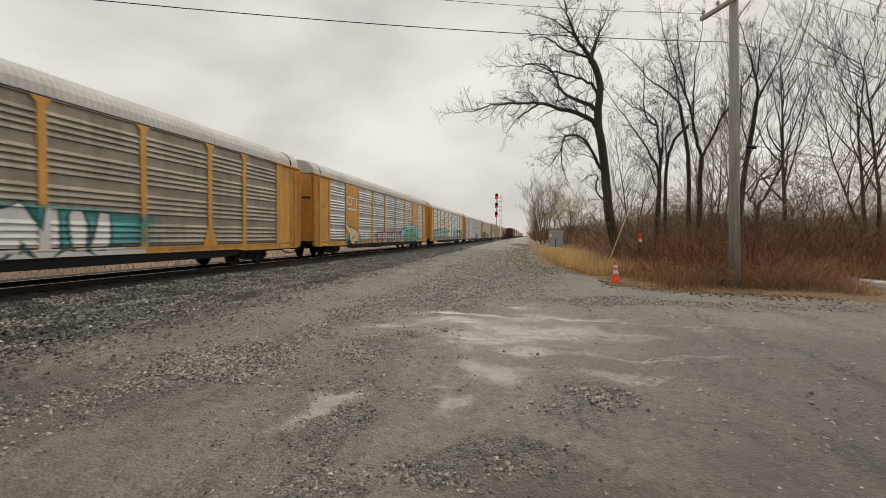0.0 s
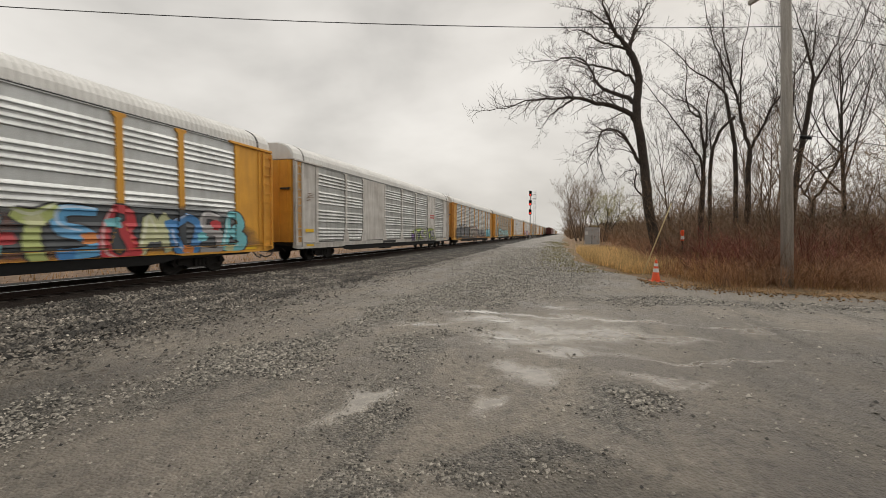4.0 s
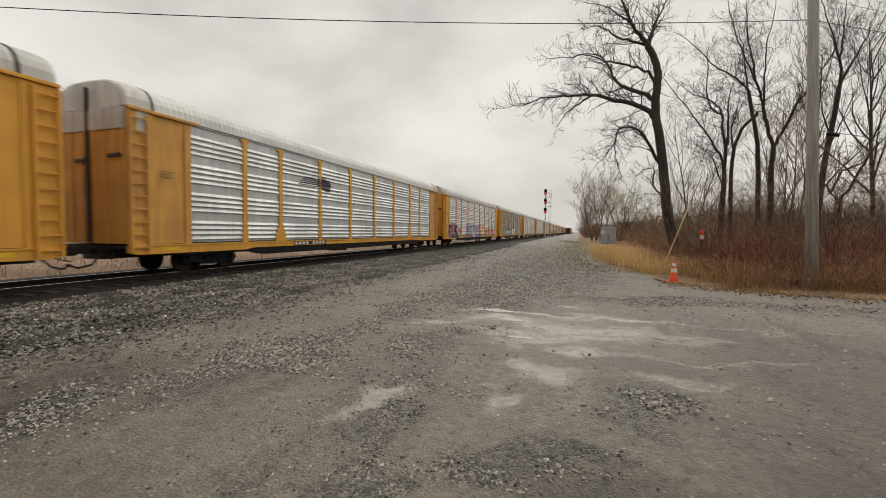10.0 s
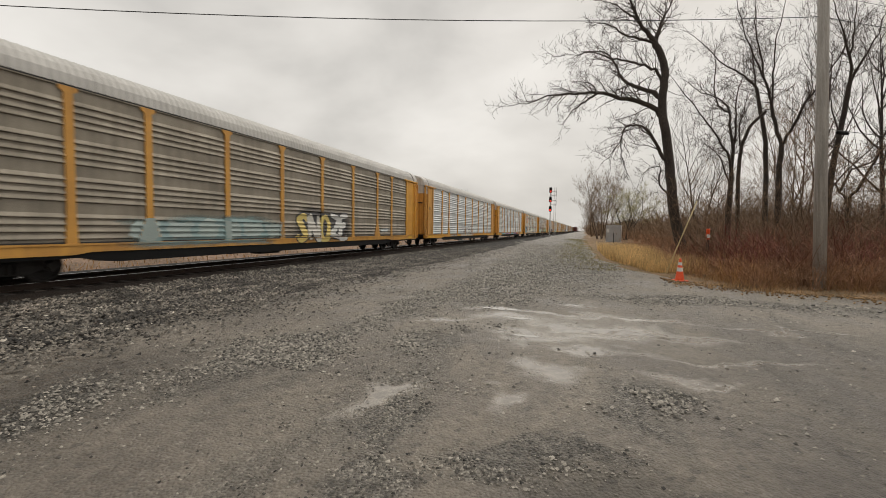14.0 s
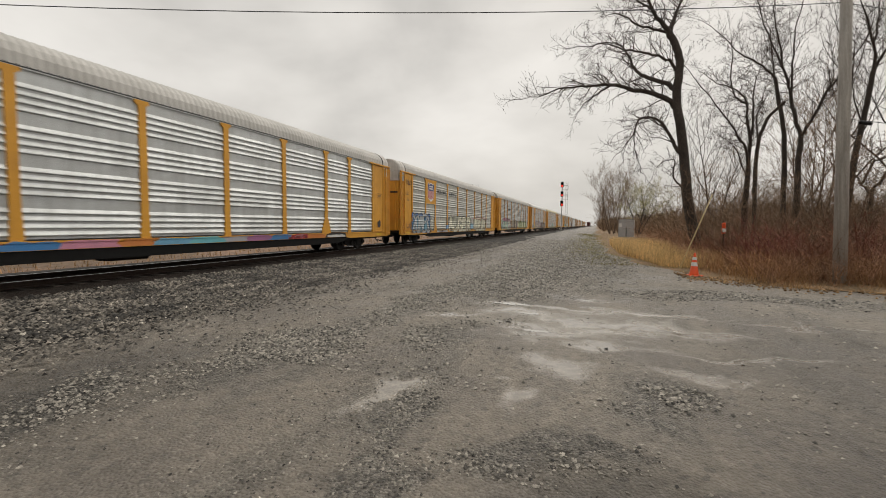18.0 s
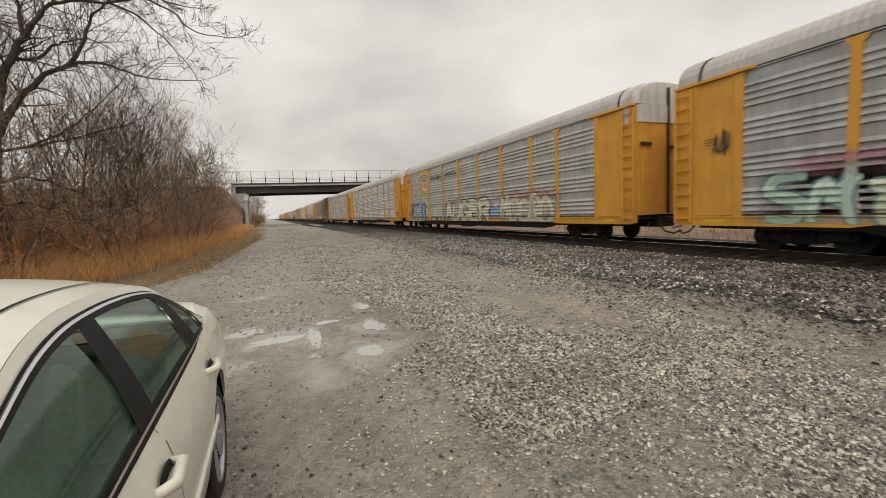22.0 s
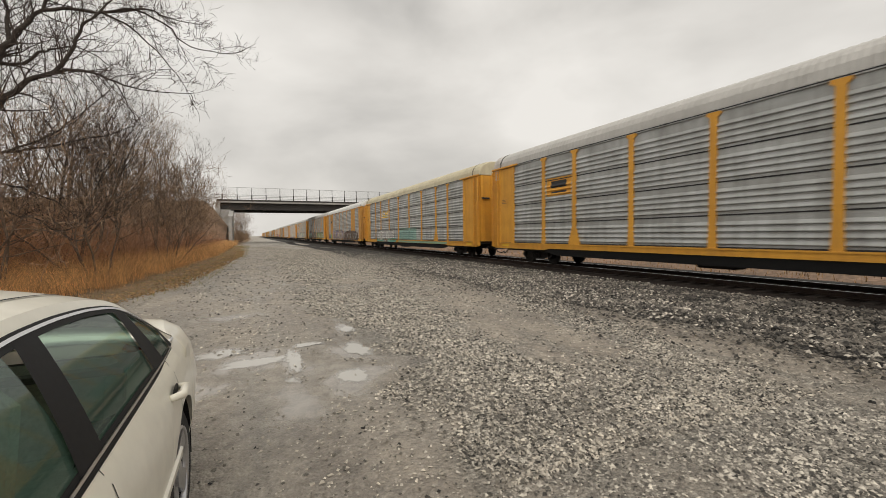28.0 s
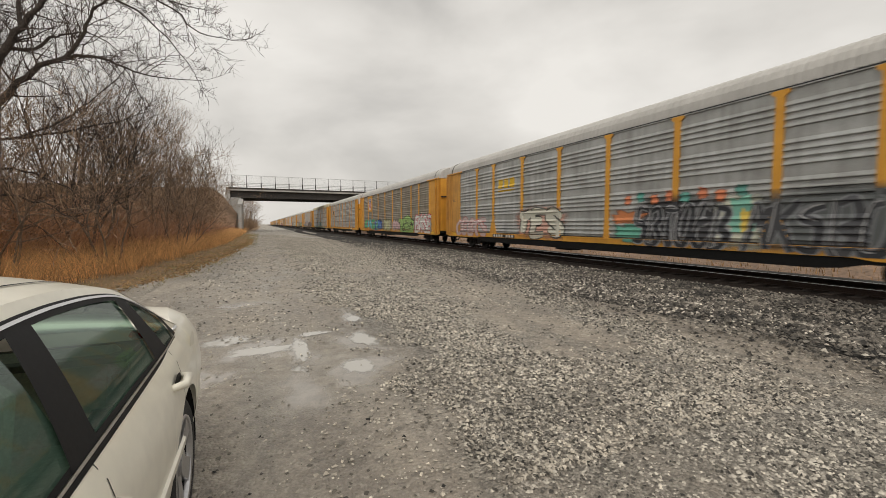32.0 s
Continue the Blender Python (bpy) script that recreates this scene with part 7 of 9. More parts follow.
def glass_side(s, t, out=0.0):
    """A point of the window side: t from the belt (0) to the roof rail (1); out: metres proud."""
    bz, rz = belt_z(s), max(rail_z(s), belt_z(s) + 0.005)
    z = bz + t * (rz - bz)
    bulge = 0.045 * min(1.0, (rz - bz) / 0.3) * t * (1 - t)
    return half_w(s) * 0.925 - 0.5 * (z - 0.94) + out * 0.9 + bulge, z + out * 0.35


def sedan():
    car = thing("sedan_car", "parked cream four-door sedan with chrome window trim", "car")
    Y0 = -4.12

    def put_side(name, material, stations, rows, fn, parent, sides=(-1, 1), label="", smooth=True):
        """Strips on the car's sides; fn(s, r) gives (x, z) for a row r."""
        for sd in sides:
            b = Build()
            v = [(sd * fn(s, r)[0], Y0 + s, fn(s, r)[1]) for s in stations for r in rows]
            n = len(rows)
            f = [(i * n + j, i * n + j + 1, (i + 1) * n + j + 1, (i + 1) * n + j) for i in range(len(stations) - 1) for j in range(n - 1)]
            part(name, b.add(v, f), material, parent, label, smooth=smooth)

    def strip(name, material, s0, s1, t0, t1, out, parent, n=14, label="", slant=0.0, lean=None):
        for sd in (-1, 1):
            v = []
            rows = 6
            for i in range(n + 1):
                for j in range(rows + 1):
                    t = t0 + (t1 - t0) * j / rows
                    s = s0 + (s1 - s0) * i / n - (slant + ((lean if lean is not None else slant) - slant) * i / n) * (t - 0.42)
                    x, z = glass_side(s, t, out)
                    v.append((sd * x, Y0 + s, z))
            m = rows + 1
            f = [(i * m + j, i * m + j + 1, (i + 1) * m + j + 1, (i + 1) * m + j) for i in range(n) for j in range(rows)]
            part(name, Build().add(v, f), material, parent, label, smooth=True)

    body = part("body", Build().box(-0.7, 0.7, Y0 + 0.35, Y0 + 4.75, 0.24, 0.34), CAR_TRIM, car, "dark floor pan")
    st = list(np.unique(np.concatenate([np.linspace(0, 5.09, 90), np.linspace(S_REAR - 0.39, S_REAR + 0.39, 27), np.linspace(S_FRONT - 0.39, S_FRONT + 0.39, 27)])))
    put_side("side_body", CAR_PAINT, st, list(np.linspace(0, 1, 15)), lambda s, r: (side_x(s, arch_z(s) + r * (belt_z(s) - arch_z(s))), arch_z(s) + r * (belt_z(s) - arch_z(s))), car)
    # wheel arch linings
    for c in (S_REAR, S_FRONT):
        for sd in (-1, 1):
            b = Build()
            v = []
            for a in np.linspace(-0.2, math.pi + 0.2, 20):
                for x in (0.55, half_w(c) * 0.965):
                    v.append((sd * x, Y0 + c + 0.385 * math.cos(a), WHEEL_R + 0.377 * math.sin(a)))
            f = [(2 * i, 2 * i + 1, 2 * i + 3, 2 * i + 2) for i in range(19)]
            part("arch_liner", b.add(v, f), CAR_TRIM, car, "black wheel arch liner")

    def deck(name, s0, s1, material, rise, n=24):
        v = []
        cols = 21
        for i in range(n + 1):
            s = s0 + (s1 - s0) * i / n
            w, z = half_w(s) * shoulder(s), belt_z(s)
            for j in range(cols):
                u = -1 + 2 * j / (cols - 1)
                v.append((u * w, Y0 + s, z + rise(s) * (1 - abs(u) ** 2.6)))
        f = [(i * cols + j, i * cols + j + 1, (i + 1) * cols + j + 1, (i + 1) * cols + j) for i in range(n) for j in range(cols - 1)]
        return part(name, Build().add(v, f), material, car, smooth=True)

    deck("trunk_lid", 0.0, 0.92, CAR_PAINT, lambda s: 0.035 * min(1, s / 0.25 + 0.25))
    deck("hood", 3.44, 5.09, CAR_PAINT, lambda s: 0.085 * min(1.0, (5.15 - s) / 0.4))
    # rear and front faces
    for s, nm in ((0.0, "rear_fascia"), (5.09, "front_fascia")):
        v = []
        for j in range(15):
            u = -1 + 2 * j / 14
            for k in range(9):
                z = arch_z(s) + (belt_z(s) + 0.012 * (1 - u * u) - arch_z(s)) * k / 8
                bow = 0.10 * (1 - u * u) + 0.05 * math.sin(math.pi * k / 8)
                v.append((u * side_x(s, min(z, belt_z(s))), Y0 + s + (-bow if s < 1 else bow), z))
        f = [(j * 9 + k, j * 9 + k + 1, (j + 1) * 9 + k + 1, (j + 1) * 9 + k) for j in range(14) for k in range(8)]
        part(nm, Build().add(v, f), CAR_PAINT, car, smooth=True)
    for sd in (-1, 1):
        part("tail_lamp", Build().box(sd * 0.52 - 0.15, sd * 0.52 + 0.15, Y0 - 0.125, Y0 - 0.05, 0.70, 0.86, 0.03), LAMP_RED, car, "red tail lamp")
        part("headlamp", Build().box(sd * 0.52 - 0.17, sd * 0.52 + 0.17, Y0 + 5.10, Y0 + 5.16, 0.52, 0.64, 0.03), CHROME, car, "clear headlamp")

    # roof with rear window and windscreen
    def roof_point(s, u):
        rx, rz = rail_x(s), rail_z(s)
        cz = crown_z(s)
        return (u * rx, Y0 + s, rz + (cz - rz) * (1 - abs(u) ** 2.4))

    def roof_patch(name, s0, s1, u0, u1, material, n, m, lift=0.0, label=""):
        v = []
        for i in range(n + 1):
            for j in range(m + 1):
                x, y, z = roof_point(s0 + (s1 - s0) * i / n, u0 + (u1 - u0) * j / m)
                v.append((x, y, z + lift))
        f = [(i * (m + 1) + j, i * (m + 1) + j + 1, (i + 1) * (m + 1) + j + 1, (i + 1) * (m + 1) + j) for i in range(n) for j in range(m)]
        return part(name, Build().add(v, f), material, car, label, smooth=True)

    roof_patch("roof", 1.46, 2.74, -1, 1, CAR_PAINT, 24, 20)
    roof_patch("headliner", 1.46, 2.74, -0.96, 0.96, UPHOLSTERY, 12, 10, -0.035, "beige headliner")
    for u0, u1 in ((-1, -0.84), (0.84, 1)):
        roof_patch("rear_pillar", 0.87, 1.46, u0, u1, CAR_PAINT, 12, 3)
        roof_patch("front_pillar", 2.74, 3.50, u0, u1, CAR_PAINT, 12, 3)
    roof_patch("rear_window", 0.87, 1.46, -0.84, 0.84, DARK_GLASS, 12, 14, -0.004, "rear window, tinted darker to dim the cabin")
    roof_patch("windscreen", 2.74, 3.52, -0.84, 0.84, CAR_GLASS, 12, 14, -0.004, "tinted windscreen")
    for u in (-0.87, 0.87):
        roof_patch("roof_seam", 1.40, 2.80, u - 0.006, u + 0.006, CAR_TRIM, 20, 1, 0.004, "black drip moulding along the roof")
    # window sides: paint rail, black frame, chrome, pillars and panes
    strip("side_rail", CAR_PAINT, 0.87, 3.5, 0.885, 1.0, 0.0, car, 44)
    strip("window_seal", CAR_TRIM, 1.00, 3.42, 0.900, 0.922, 0.005, car, 44, "black seal above the chrome strip")
    strip("window_chrome", CHROME, 1.02, 3.42, 0.880, 0.902, 0.010, car, 44, "chrome strip over the windows")
    strip("window_frame", CAR_TRIM, 1.02, 3.40, 0.836, 0.882, 0.006, car, 44, "black window frame")
    strip("belt_moulding", CHROME, 1.02, 3.40, 0.018, 0.040, 0.009, car, 40, "chrome strip under the windows")
    strip("belt_rubber", CAR_TRIM, 1.02, 3.40, -0.03, 0.018, 0.005, car, 40, "black rubber seal under the chrome")
    strip("window_seal", CAR_TRIM, 1.06, 3.38, 0.04, 0.085, 0.005, car, 40, "black rubber seal under the windows")
    strip("quarter_sill", CAR_PAINT, 0.86, 1.05, -0.02, 0.92, 0.001, car, 6)
    strip("centre_pillar", CAR_TRIM, 2.135, 2.285, 0.04, 0.86, 0.007, car, 4, "black pillar between the doors", slant=0.09, lean=0.14)
    strip("rear_divider", CAR_TRIM, 1.31, 1.465, 0.04, 0.86, 0.006, car, 4, "black bar before the quarter window", slant=-0.14, lean=-0.02)
    strip("quarter_frame", CAR_TRIM, 1.02, 1.075, 0.04, 0.86, 0.006, car, 3, "black frame of the quarter window", slant=-0.10)
    strip("window_pane", CAR_GLASS, 2.28, 3.36, 0.05, 0.85, -0.002, car, 20, "tinted front door window")
    strip("window_pane", CAR_GLASS, 1.46, 2.14, 0.05, 0.85, -0.002, car, 16, "tinted rear door window")
    strip("quarter_window", DARK_GLASS, 1.06, 1.32, 0.05, 0.85, -0.002, car, 10, "small quarter window, tinted dark as the shaded cabin")
    for sd in (-1, 1):
        part("side_emblem", Build().box(sd * 0.825 - 0.012, sd * 0.825 + 0.012, Y0 + 0.90, Y0 + 0.98, 0.975, 0.995, 0.006), CHROME, car, "small chrome emblem on the rear pillar")
    # door seams, handles and rub strip
    for s0 in (1.25, 2.24, 3.36):
        for sd in (-1, 1):
            v = []
            for k in range(12):
                z = 0.27 + (belt_z(s0) - 0.27) * k / 11
                lean = -0.22 * max(0, 0.75 - z) if s0 < 2 else 0.0
                for e in (-0.0025, 0.0025):
                    s = s0 + e - lean * 0.0 + (0.30 * max(0.0, 0.68 - z) ** 1.3 if s0 < 2 else 0)
                    v.append((sd * (side_x(s, z) + 0.0015), Y0 + s, z))
            part("door_seam", Build().add(v, [(2 * i, 2 * i + 1, 2 * i + 3, 2 * i + 2) for i in range(11)]), CAR_TRIM, car, "dark door gap")
    for s0, s1 in ((1.31, 2.22), (2.26, 3.34)):
        for sd in (-1, 1):
            v = []
            for i in range(13):
                s = s0 + (s1 - s0) * i / 12
                for z, e in ((0.50, 0.0), (0.505, 0.012), (0.54, 0.012), (0.548, 0.0)):
                    v.append((sd * (side_x(s, z) + e), Y0 + s, z))
            part("rub_strip", Build().add(v, [(4 * i + j, 4 * i + j + 1, 4 * i + j + 5, 4 * i + j + 4) for i in range(12) for j in range(3)]), CAR_PAINT, car)
    for s in (1.36, 2.36):
        for sd in (-1, 1):
            x = side_x(s, 0.82)
            # flat black oval on the door paints the shade of a handle hollow
            shade_oval = part("handle_recess", Build().add([(sd * (x + 0.002), Y0 + s + 0.085 * math.cos(a), 0.82 + 0.042 * math.sin(a)) for a in np.linspace(0, 2 * math.pi, 17)[:-1]], [tuple(range(16))]), CAR_TRIM, car, "flat dark oval for the shade behind the handle")
            part("door_handle", Build().tube([(sd * (x - 0.005), Y0 + s - 0.10, 0.82), (sd * (x + 0.034), Y0 + s - 0.075, 0.825), (sd * (x + 0.038), Y0 + s + 0.06, 0.83), (sd * (x - 0.005), Y0 + s + 0.10, 0.83)], [0.016, 0.02, 0.02, 0.016], 8), CAR_PAINT, car, "cream door handle", smooth=True)
    part("fuel_door", Build().add([(-(side_x(0.78, 0.85) + 0.0015), Y0 + 0.78 + 0.085 * math.cos(a), 0.85 + 0.075 * math.sin(a)) for a in np.linspace(0, 2 * math.pi, 17)[:-1]], [tuple(range(16))]), CAR_PAINT, car)
    for sd in (-1, 1):
        part("door_mirror", Build().tube([(sd * 0.86, Y0 + 3.12, 0.98), (sd * 0.96, Y0 + 3.14, 1.0), (sd * 1.09, Y0 + 3.14, 1.01), (sd * 1.11, Y0 + 3.14, 1.01)], [0.03, 0.075, 0.085, 0.05], 10), CAR_PAINT, car, smooth=True)
    # wheels
    for c in (S_REAR, S_FRONT):
        for sd in (-1, 1):
            w = part("wheel", Build().tube([(0, 0, 0), (0.02, 0, 0), (0.19, 0, 0), (0.21, 0, 0)], [WHEEL_R - 0.03, WHEEL_R, WHEEL_R, WHEEL_R - 0.03], 32, False), CAR_RUBBER, car, "black tyre", at=pose(sd * 0.885, Y0 + c, WHEEL_R - 0.005, 0, 0, 0 if sd < 0 else 180), smooth=True)
            wall = Build()
            n = 32
            ring = [(0.0, WHEEL_R - 0.03), (-0.012, WHEEL_R - 0.06), (0.0, 0.232)]
            v = [(x, r * math.cos(2 * math.pi * k / n), r * math.sin(2 * math.pi * k / n)) for x, r in ring for k in range(n)]
            f = [(i * n + k, i * n + (k + 1) % n, (i + 1) * n + (k + 1) % n, (i + 1) * n + k) for i in range(2) for k in range(n)]
            part("tyre_wall", wall.add(v, f), CAR_RUBBER, w, smooth=True)
            rim = Build()
            ring = [(0.0, 0.232), (-0.006, 0.222), (0.05, 0.205), (0.075, 0.05), (0.075, 0.0)]
            v = [(x, r * math.cos(2 * math.pi * k / n), r * math.sin(2 * math.pi * k / n)) for x, r in ring for k in range(n)]
            f = [(i * n + k, i * n + (k + 1) % n, (i + 1) * n + (k + 1) % n, (i + 1) * n + k) for i in range(4) for k in range(n)]
            part("rim_well", rim.add(v, f), CAR_TRIM, w, "dark rim well")
            sp = Build()
            for k in range(5):
                a = 2 * math.pi * k / 5
                ca, sa = math.cos(a), math.sin(a)
                pts = [(0.045, 0.035), (-0.045, 0.035), (-0.06, 0.222), (0.06, 0.222)]
                v = [(dx + (0.0 if r > 0.1 else 0.02), r * ca - q * sa, r * sa + q * ca) for dx in (0.0, 0.035) for q, r in pts]
                sp.add(v, [(0, 1, 2, 3), (7, 6, 5, 4), (0, 4, 5, 1), (1, 5, 6, 2), (2, 6, 7, 3), (3, 7, 4, 0)])
            sp.tube([(0.0, 0, 0), (0.06, 0, 0)], 0.06, 12)
            part("spokes", sp, ALLOY, w, "silver five-spoke alloy")
            edge = Build()
            ring = [(0.002, 0.235), (-0.010, 0.228), (-0.004, 0.216), (0.02, 0.214)]
            v = [(x, r * math.cos(2 * math.pi * k / n), r * math.sin(2 * math.pi * k / n)) for x, r in ring for k in range(n)]
            f = [(i * n + k, i * n + (k + 1) % n, (i + 1) * n + (k + 1) % n, (i + 1) * n + k) for i in range(3) for k in range(n)]
            part("rim_edge", edge.add(v, f), ALLOY, w, smooth=True)
    # cabin
    part("cabin_floor", Build().box(-0.74, 0.74, Y0 + 1.0, Y0 + 3.9, 0.34, 0.42), CABIN_DARK, car)
    part("dashboard", Build().prism([(Y0 + 3.0, 0.42), (Y0 + 3.6, 0.42), (Y0 + 3.55, 0.88), (Y0 + 3.2, 0.93), (Y0 + 2.98, 0.85)], "x", -0.76, 0.76), CABIN_DARK, car)
    for sd in (-1, 1):
        part("door_card", Build().box(sd * 0.80 - 0.02, sd * 0.80 + 0.02, Y0 + 1.3, Y0 + 3.35, 0.4, 0.90), UPHOLSTERY, car, "beige door lining")
        seat = part("front_seat", Build().box(sd * 0.38 - 0.25, sd * 0.38 + 0.25, Y0 + 2.15, Y0 + 2.7, 0.42, 0.58, 0.05), UPHOLSTERY, car, "beige cloth front seat")
        part("backrest", Build().box(-0.24, 0.24, -0.09, 0.09, 0.0, 0.62, 0.06), UPHOLSTERY, seat, at=pose(sd * 0.38, Y0 + 2.16, 0.52, 14))
        part("headrest", Build().box(-0.13, 0.13, -0.05, 0.05, 0.0, 0.19, 0.045), UPHOLSTERY, seat, at=pose(sd * 0.38, Y0 + 2.00, 1.06, 10))
    bench = part("rear_seat", Build().box(-0.68, 0.68, Y0 + 1.18, Y0 + 1.72, 0.42, 0.58, 0.05), UPHOLSTERY, car, "beige cloth rear bench")
    part("backrest", Build().box(-0.66, 0.66, -0.08, 0.08, 0, 0.52, 0.06), UPHOLSTERY, bench, at=pose(0, Y0 + 1.22, 0.46, 18))
    part("parcel_shelf", Build().box(-0.68, 0.68, Y0 + 0.9, Y0 + 1.2, 0.90, 0.93), CABIN_DARK, car)
    part("steering_wheel", Build().tube([(-0.38 + 0.18 * math.cos(a), Y0 + 2.86 - 0.06 * math.sin(a), 0.90 + 0.17 * math.sin(a)) for a in np.linspace(0, 2 * math.pi, 25)], 0.014, 6, False), CABIN_DARK, car)
    x0 = 1.015
    car.matrix_basis = pose(x0, 0, ground_at(1.0, -3.0) - 0.005, 0, 0, 0)
    return car


sedan()


# ---- puddles ----
def puddle(cx, cy, rx, ry, seed):
    n = 72
    v = [(0, 0, 0)]
    for k in range(n):
        a = 2 * math.pi * k / n
        c, s = math.cos(a), math.sin(a)
        r = 1 + 0.5 * noise.noise((c * 0.9 + seed, s * 0.9, seed * 0.7)) + 0.3 * noise.noise((c * 2.2 + seed, s * 2.2, 2)) + 0.16 * noise.noise((c * 7 + seed, s * 7, 5)) + 0.08 * noise.noise((c * 17 + seed, s * 17, 8))
        v.append((1.3 * rx * r * c, 1.3 * ry * r * s, 0))
    v = [(x, y, float(terrain(cx + x, cy + y)) + 0.002) for x, y, z in v]
    f = [(0, 1 + k, 1 + (k + 1) % n) for k in range(n)]
    ob = thing("puddle", "shallow muddy puddle reflecting the grey sky", "puddle", pose(cx, cy, 0), group="puddles in the gravel", kind="structure", shape=Build().add(v, f), material=PUDDLE)
    cover = ob.data.attributes.new("cover", "FLOAT", "POINT")
    cover.data[0].value = 1.0
    return ob


for row in ((0.16, -6.5, 0.26, 0.20, 1), (-0.17, -5.9, 0.34, 0.17, 2), (-1.42, -5.8, 0.14, 0.28, 3), (-1.53, -6.9, 0.10, 0.2, 9), (-1.2, -4.88, 0.17, 0.2, 12), (0.27, -5.42, 0.17, 0.10, 13), (-0.66, -5.75, 0.10, 0.34, 21), (-0.50, -4.85, 0.16, 0.26, 22), (-0.3, -4.5, 0.14, 0.12, 23), (-0.9, -6.3, 0.2, 0.08, 24),
            (-1.6, 8.06, 0.30, 0.10, 6), (-0.28, 9.17, 0.2, 0.07, 7), (-1.2, 7.36, 0.26, 0.07, 15), (-0.9, 6.32, 0.18, 0.05, 16)):
    puddle(*row)


# ---- the freight train's cars ----
CARS = {}
Y, YO = YELLOW, YELLOW_OLD
SPECS = {
    -1: ("grimy tan-grey covered car carrier with faded yellow posts", PANEL_TAN, YO, ROOF_GREY, YO, POSTS_A, {}),
    0: ("silver car carrier with orange flat panels and grey corrugated sides", PANEL_SILVER, YO, ROOF_GREY, YO, POSTS_A, {"solid": (1, 7), "chord": YO}),
    1: ("silver car carrier with yellow posts and a bright yellow end", PANEL_BRIGHT, Y, ROOF_WHITE, Y, POSTS_A, {}),
    2: ("dull white car carrier with white plates and posts", PANEL_SILVER, WHITE_PAINT, ROOF_WHITE, WHITE_PAINT, POSTS_B, {"solid": (2, 6), "leaf": Y}),
    3: ("silver car carrier with yellow posts, heavily sprayed", PANEL_SILVER, Y, ROOF_WHITE, YO, POSTS_A, {}),
    4: ("brown-grey weathered car carrier with slim yellow posts", PANEL_TAN, Y, ROOF_GREY, Y, POSTS_A, {"slits": True}),
    5: ("bright silver car carrier with yellow ends", PANEL_BRIGHT, Y, ROOF_WHITE, YO, POSTS_A, {"cap": WHITE_PAINT}),
    6: ("bright silver car carrier with yellow posts and painted sides", PANEL_BRIGHT, Y, ROOF_GREY, Y, POSTS_A, {}),
    7: ("dark tan-grey car carrier with yellow posts and ends", PANEL_TAN, YO, ROOF_GREY, Y, POSTS_A, {}),
    8: ("silver car carrier with yellow posts", PANEL_BRIGHT, Y, ROOF_GREY, YO, POSTS_A, {"cap": WHITE_PAINT}),
    9: ("bright silver car carrier with yellow posts and a painted sill", PANEL_BRIGHT, Y, ROOF_GREY, Y, POSTS_A, {"cap": WHITE_PAINT}),
    10: ("grey punched-sheet car carrier with yellow posts and a shield emblem", PANEL_HOLES, Y, ROOF_GREY, Y, POSTS_A, {"cap": WHITE_PAINT}),
    11: ("grey car carrier with yellow posts and sprayed lower sides", PANEL_SILVER, Y, ROOF_GREY, Y, POSTS_A, {}),
    12: ("silver car carrier with plain yellow panels", PANEL_SILVER, Y, ROOF_WHITE, YO, POSTS_A, {"solid": (1, 7), "chord": Y}),
    13: ("grey car carrier with a cream roof and yellow emblem", PANEL_SILVER, Y, ROOF_CREAM, Y, POSTS_A, {"slits": True}),
    14: ("grey car carrier with yellow ends and a white roof end", PANEL_SILVER, Y, ROOF_GREY, Y, POSTS_A, {"cap": WHITE_PAINT, "slits": True}),
    15: ("brown-grey car carrier with a shield emblem and bright spray paint", PANEL_TAN, Y, ROOF_GREY, Y, POSTS_A, {}),
    16: ("grey car carrier with yellow posts and black spray paint", PANEL_SILVER, Y, ROOF_GREY, YO, POSTS_A, {}),
}
GENERIC = [("weathered silver car carrier with yellow posts", PANEL_SILVER, Y, ROOF_GREY, Y, POSTS_A, {}),
           ("dull white car carrier", PANEL_BRIGHT, WHITE_PAINT, ROOF_WHITE, WHITE_PAINT, POSTS_B, {}),
           ("tan-grey car carrier with yellow ends", PANEL_TAN, YO, ROOF_GREY, YO, POSTS_C, {}),
           ("bright silver car carrier with yellow ends", PANEL_BRIGHT, Y, ROOF_WHITE, Y, POSTS_A, {})]
FIRST, LAST = -9, 25
for k in range(FIRST, LAST + 1):
    label, panel, paint, roof, ends, posts, extra = SPECS.get(k) or GENERIC[k % 4]
    CARS[k] = (autorack(k, label, panel, paint, roof, ends, posts, **extra), posts)

# ---- paint on the cars ----
PAINT = {}


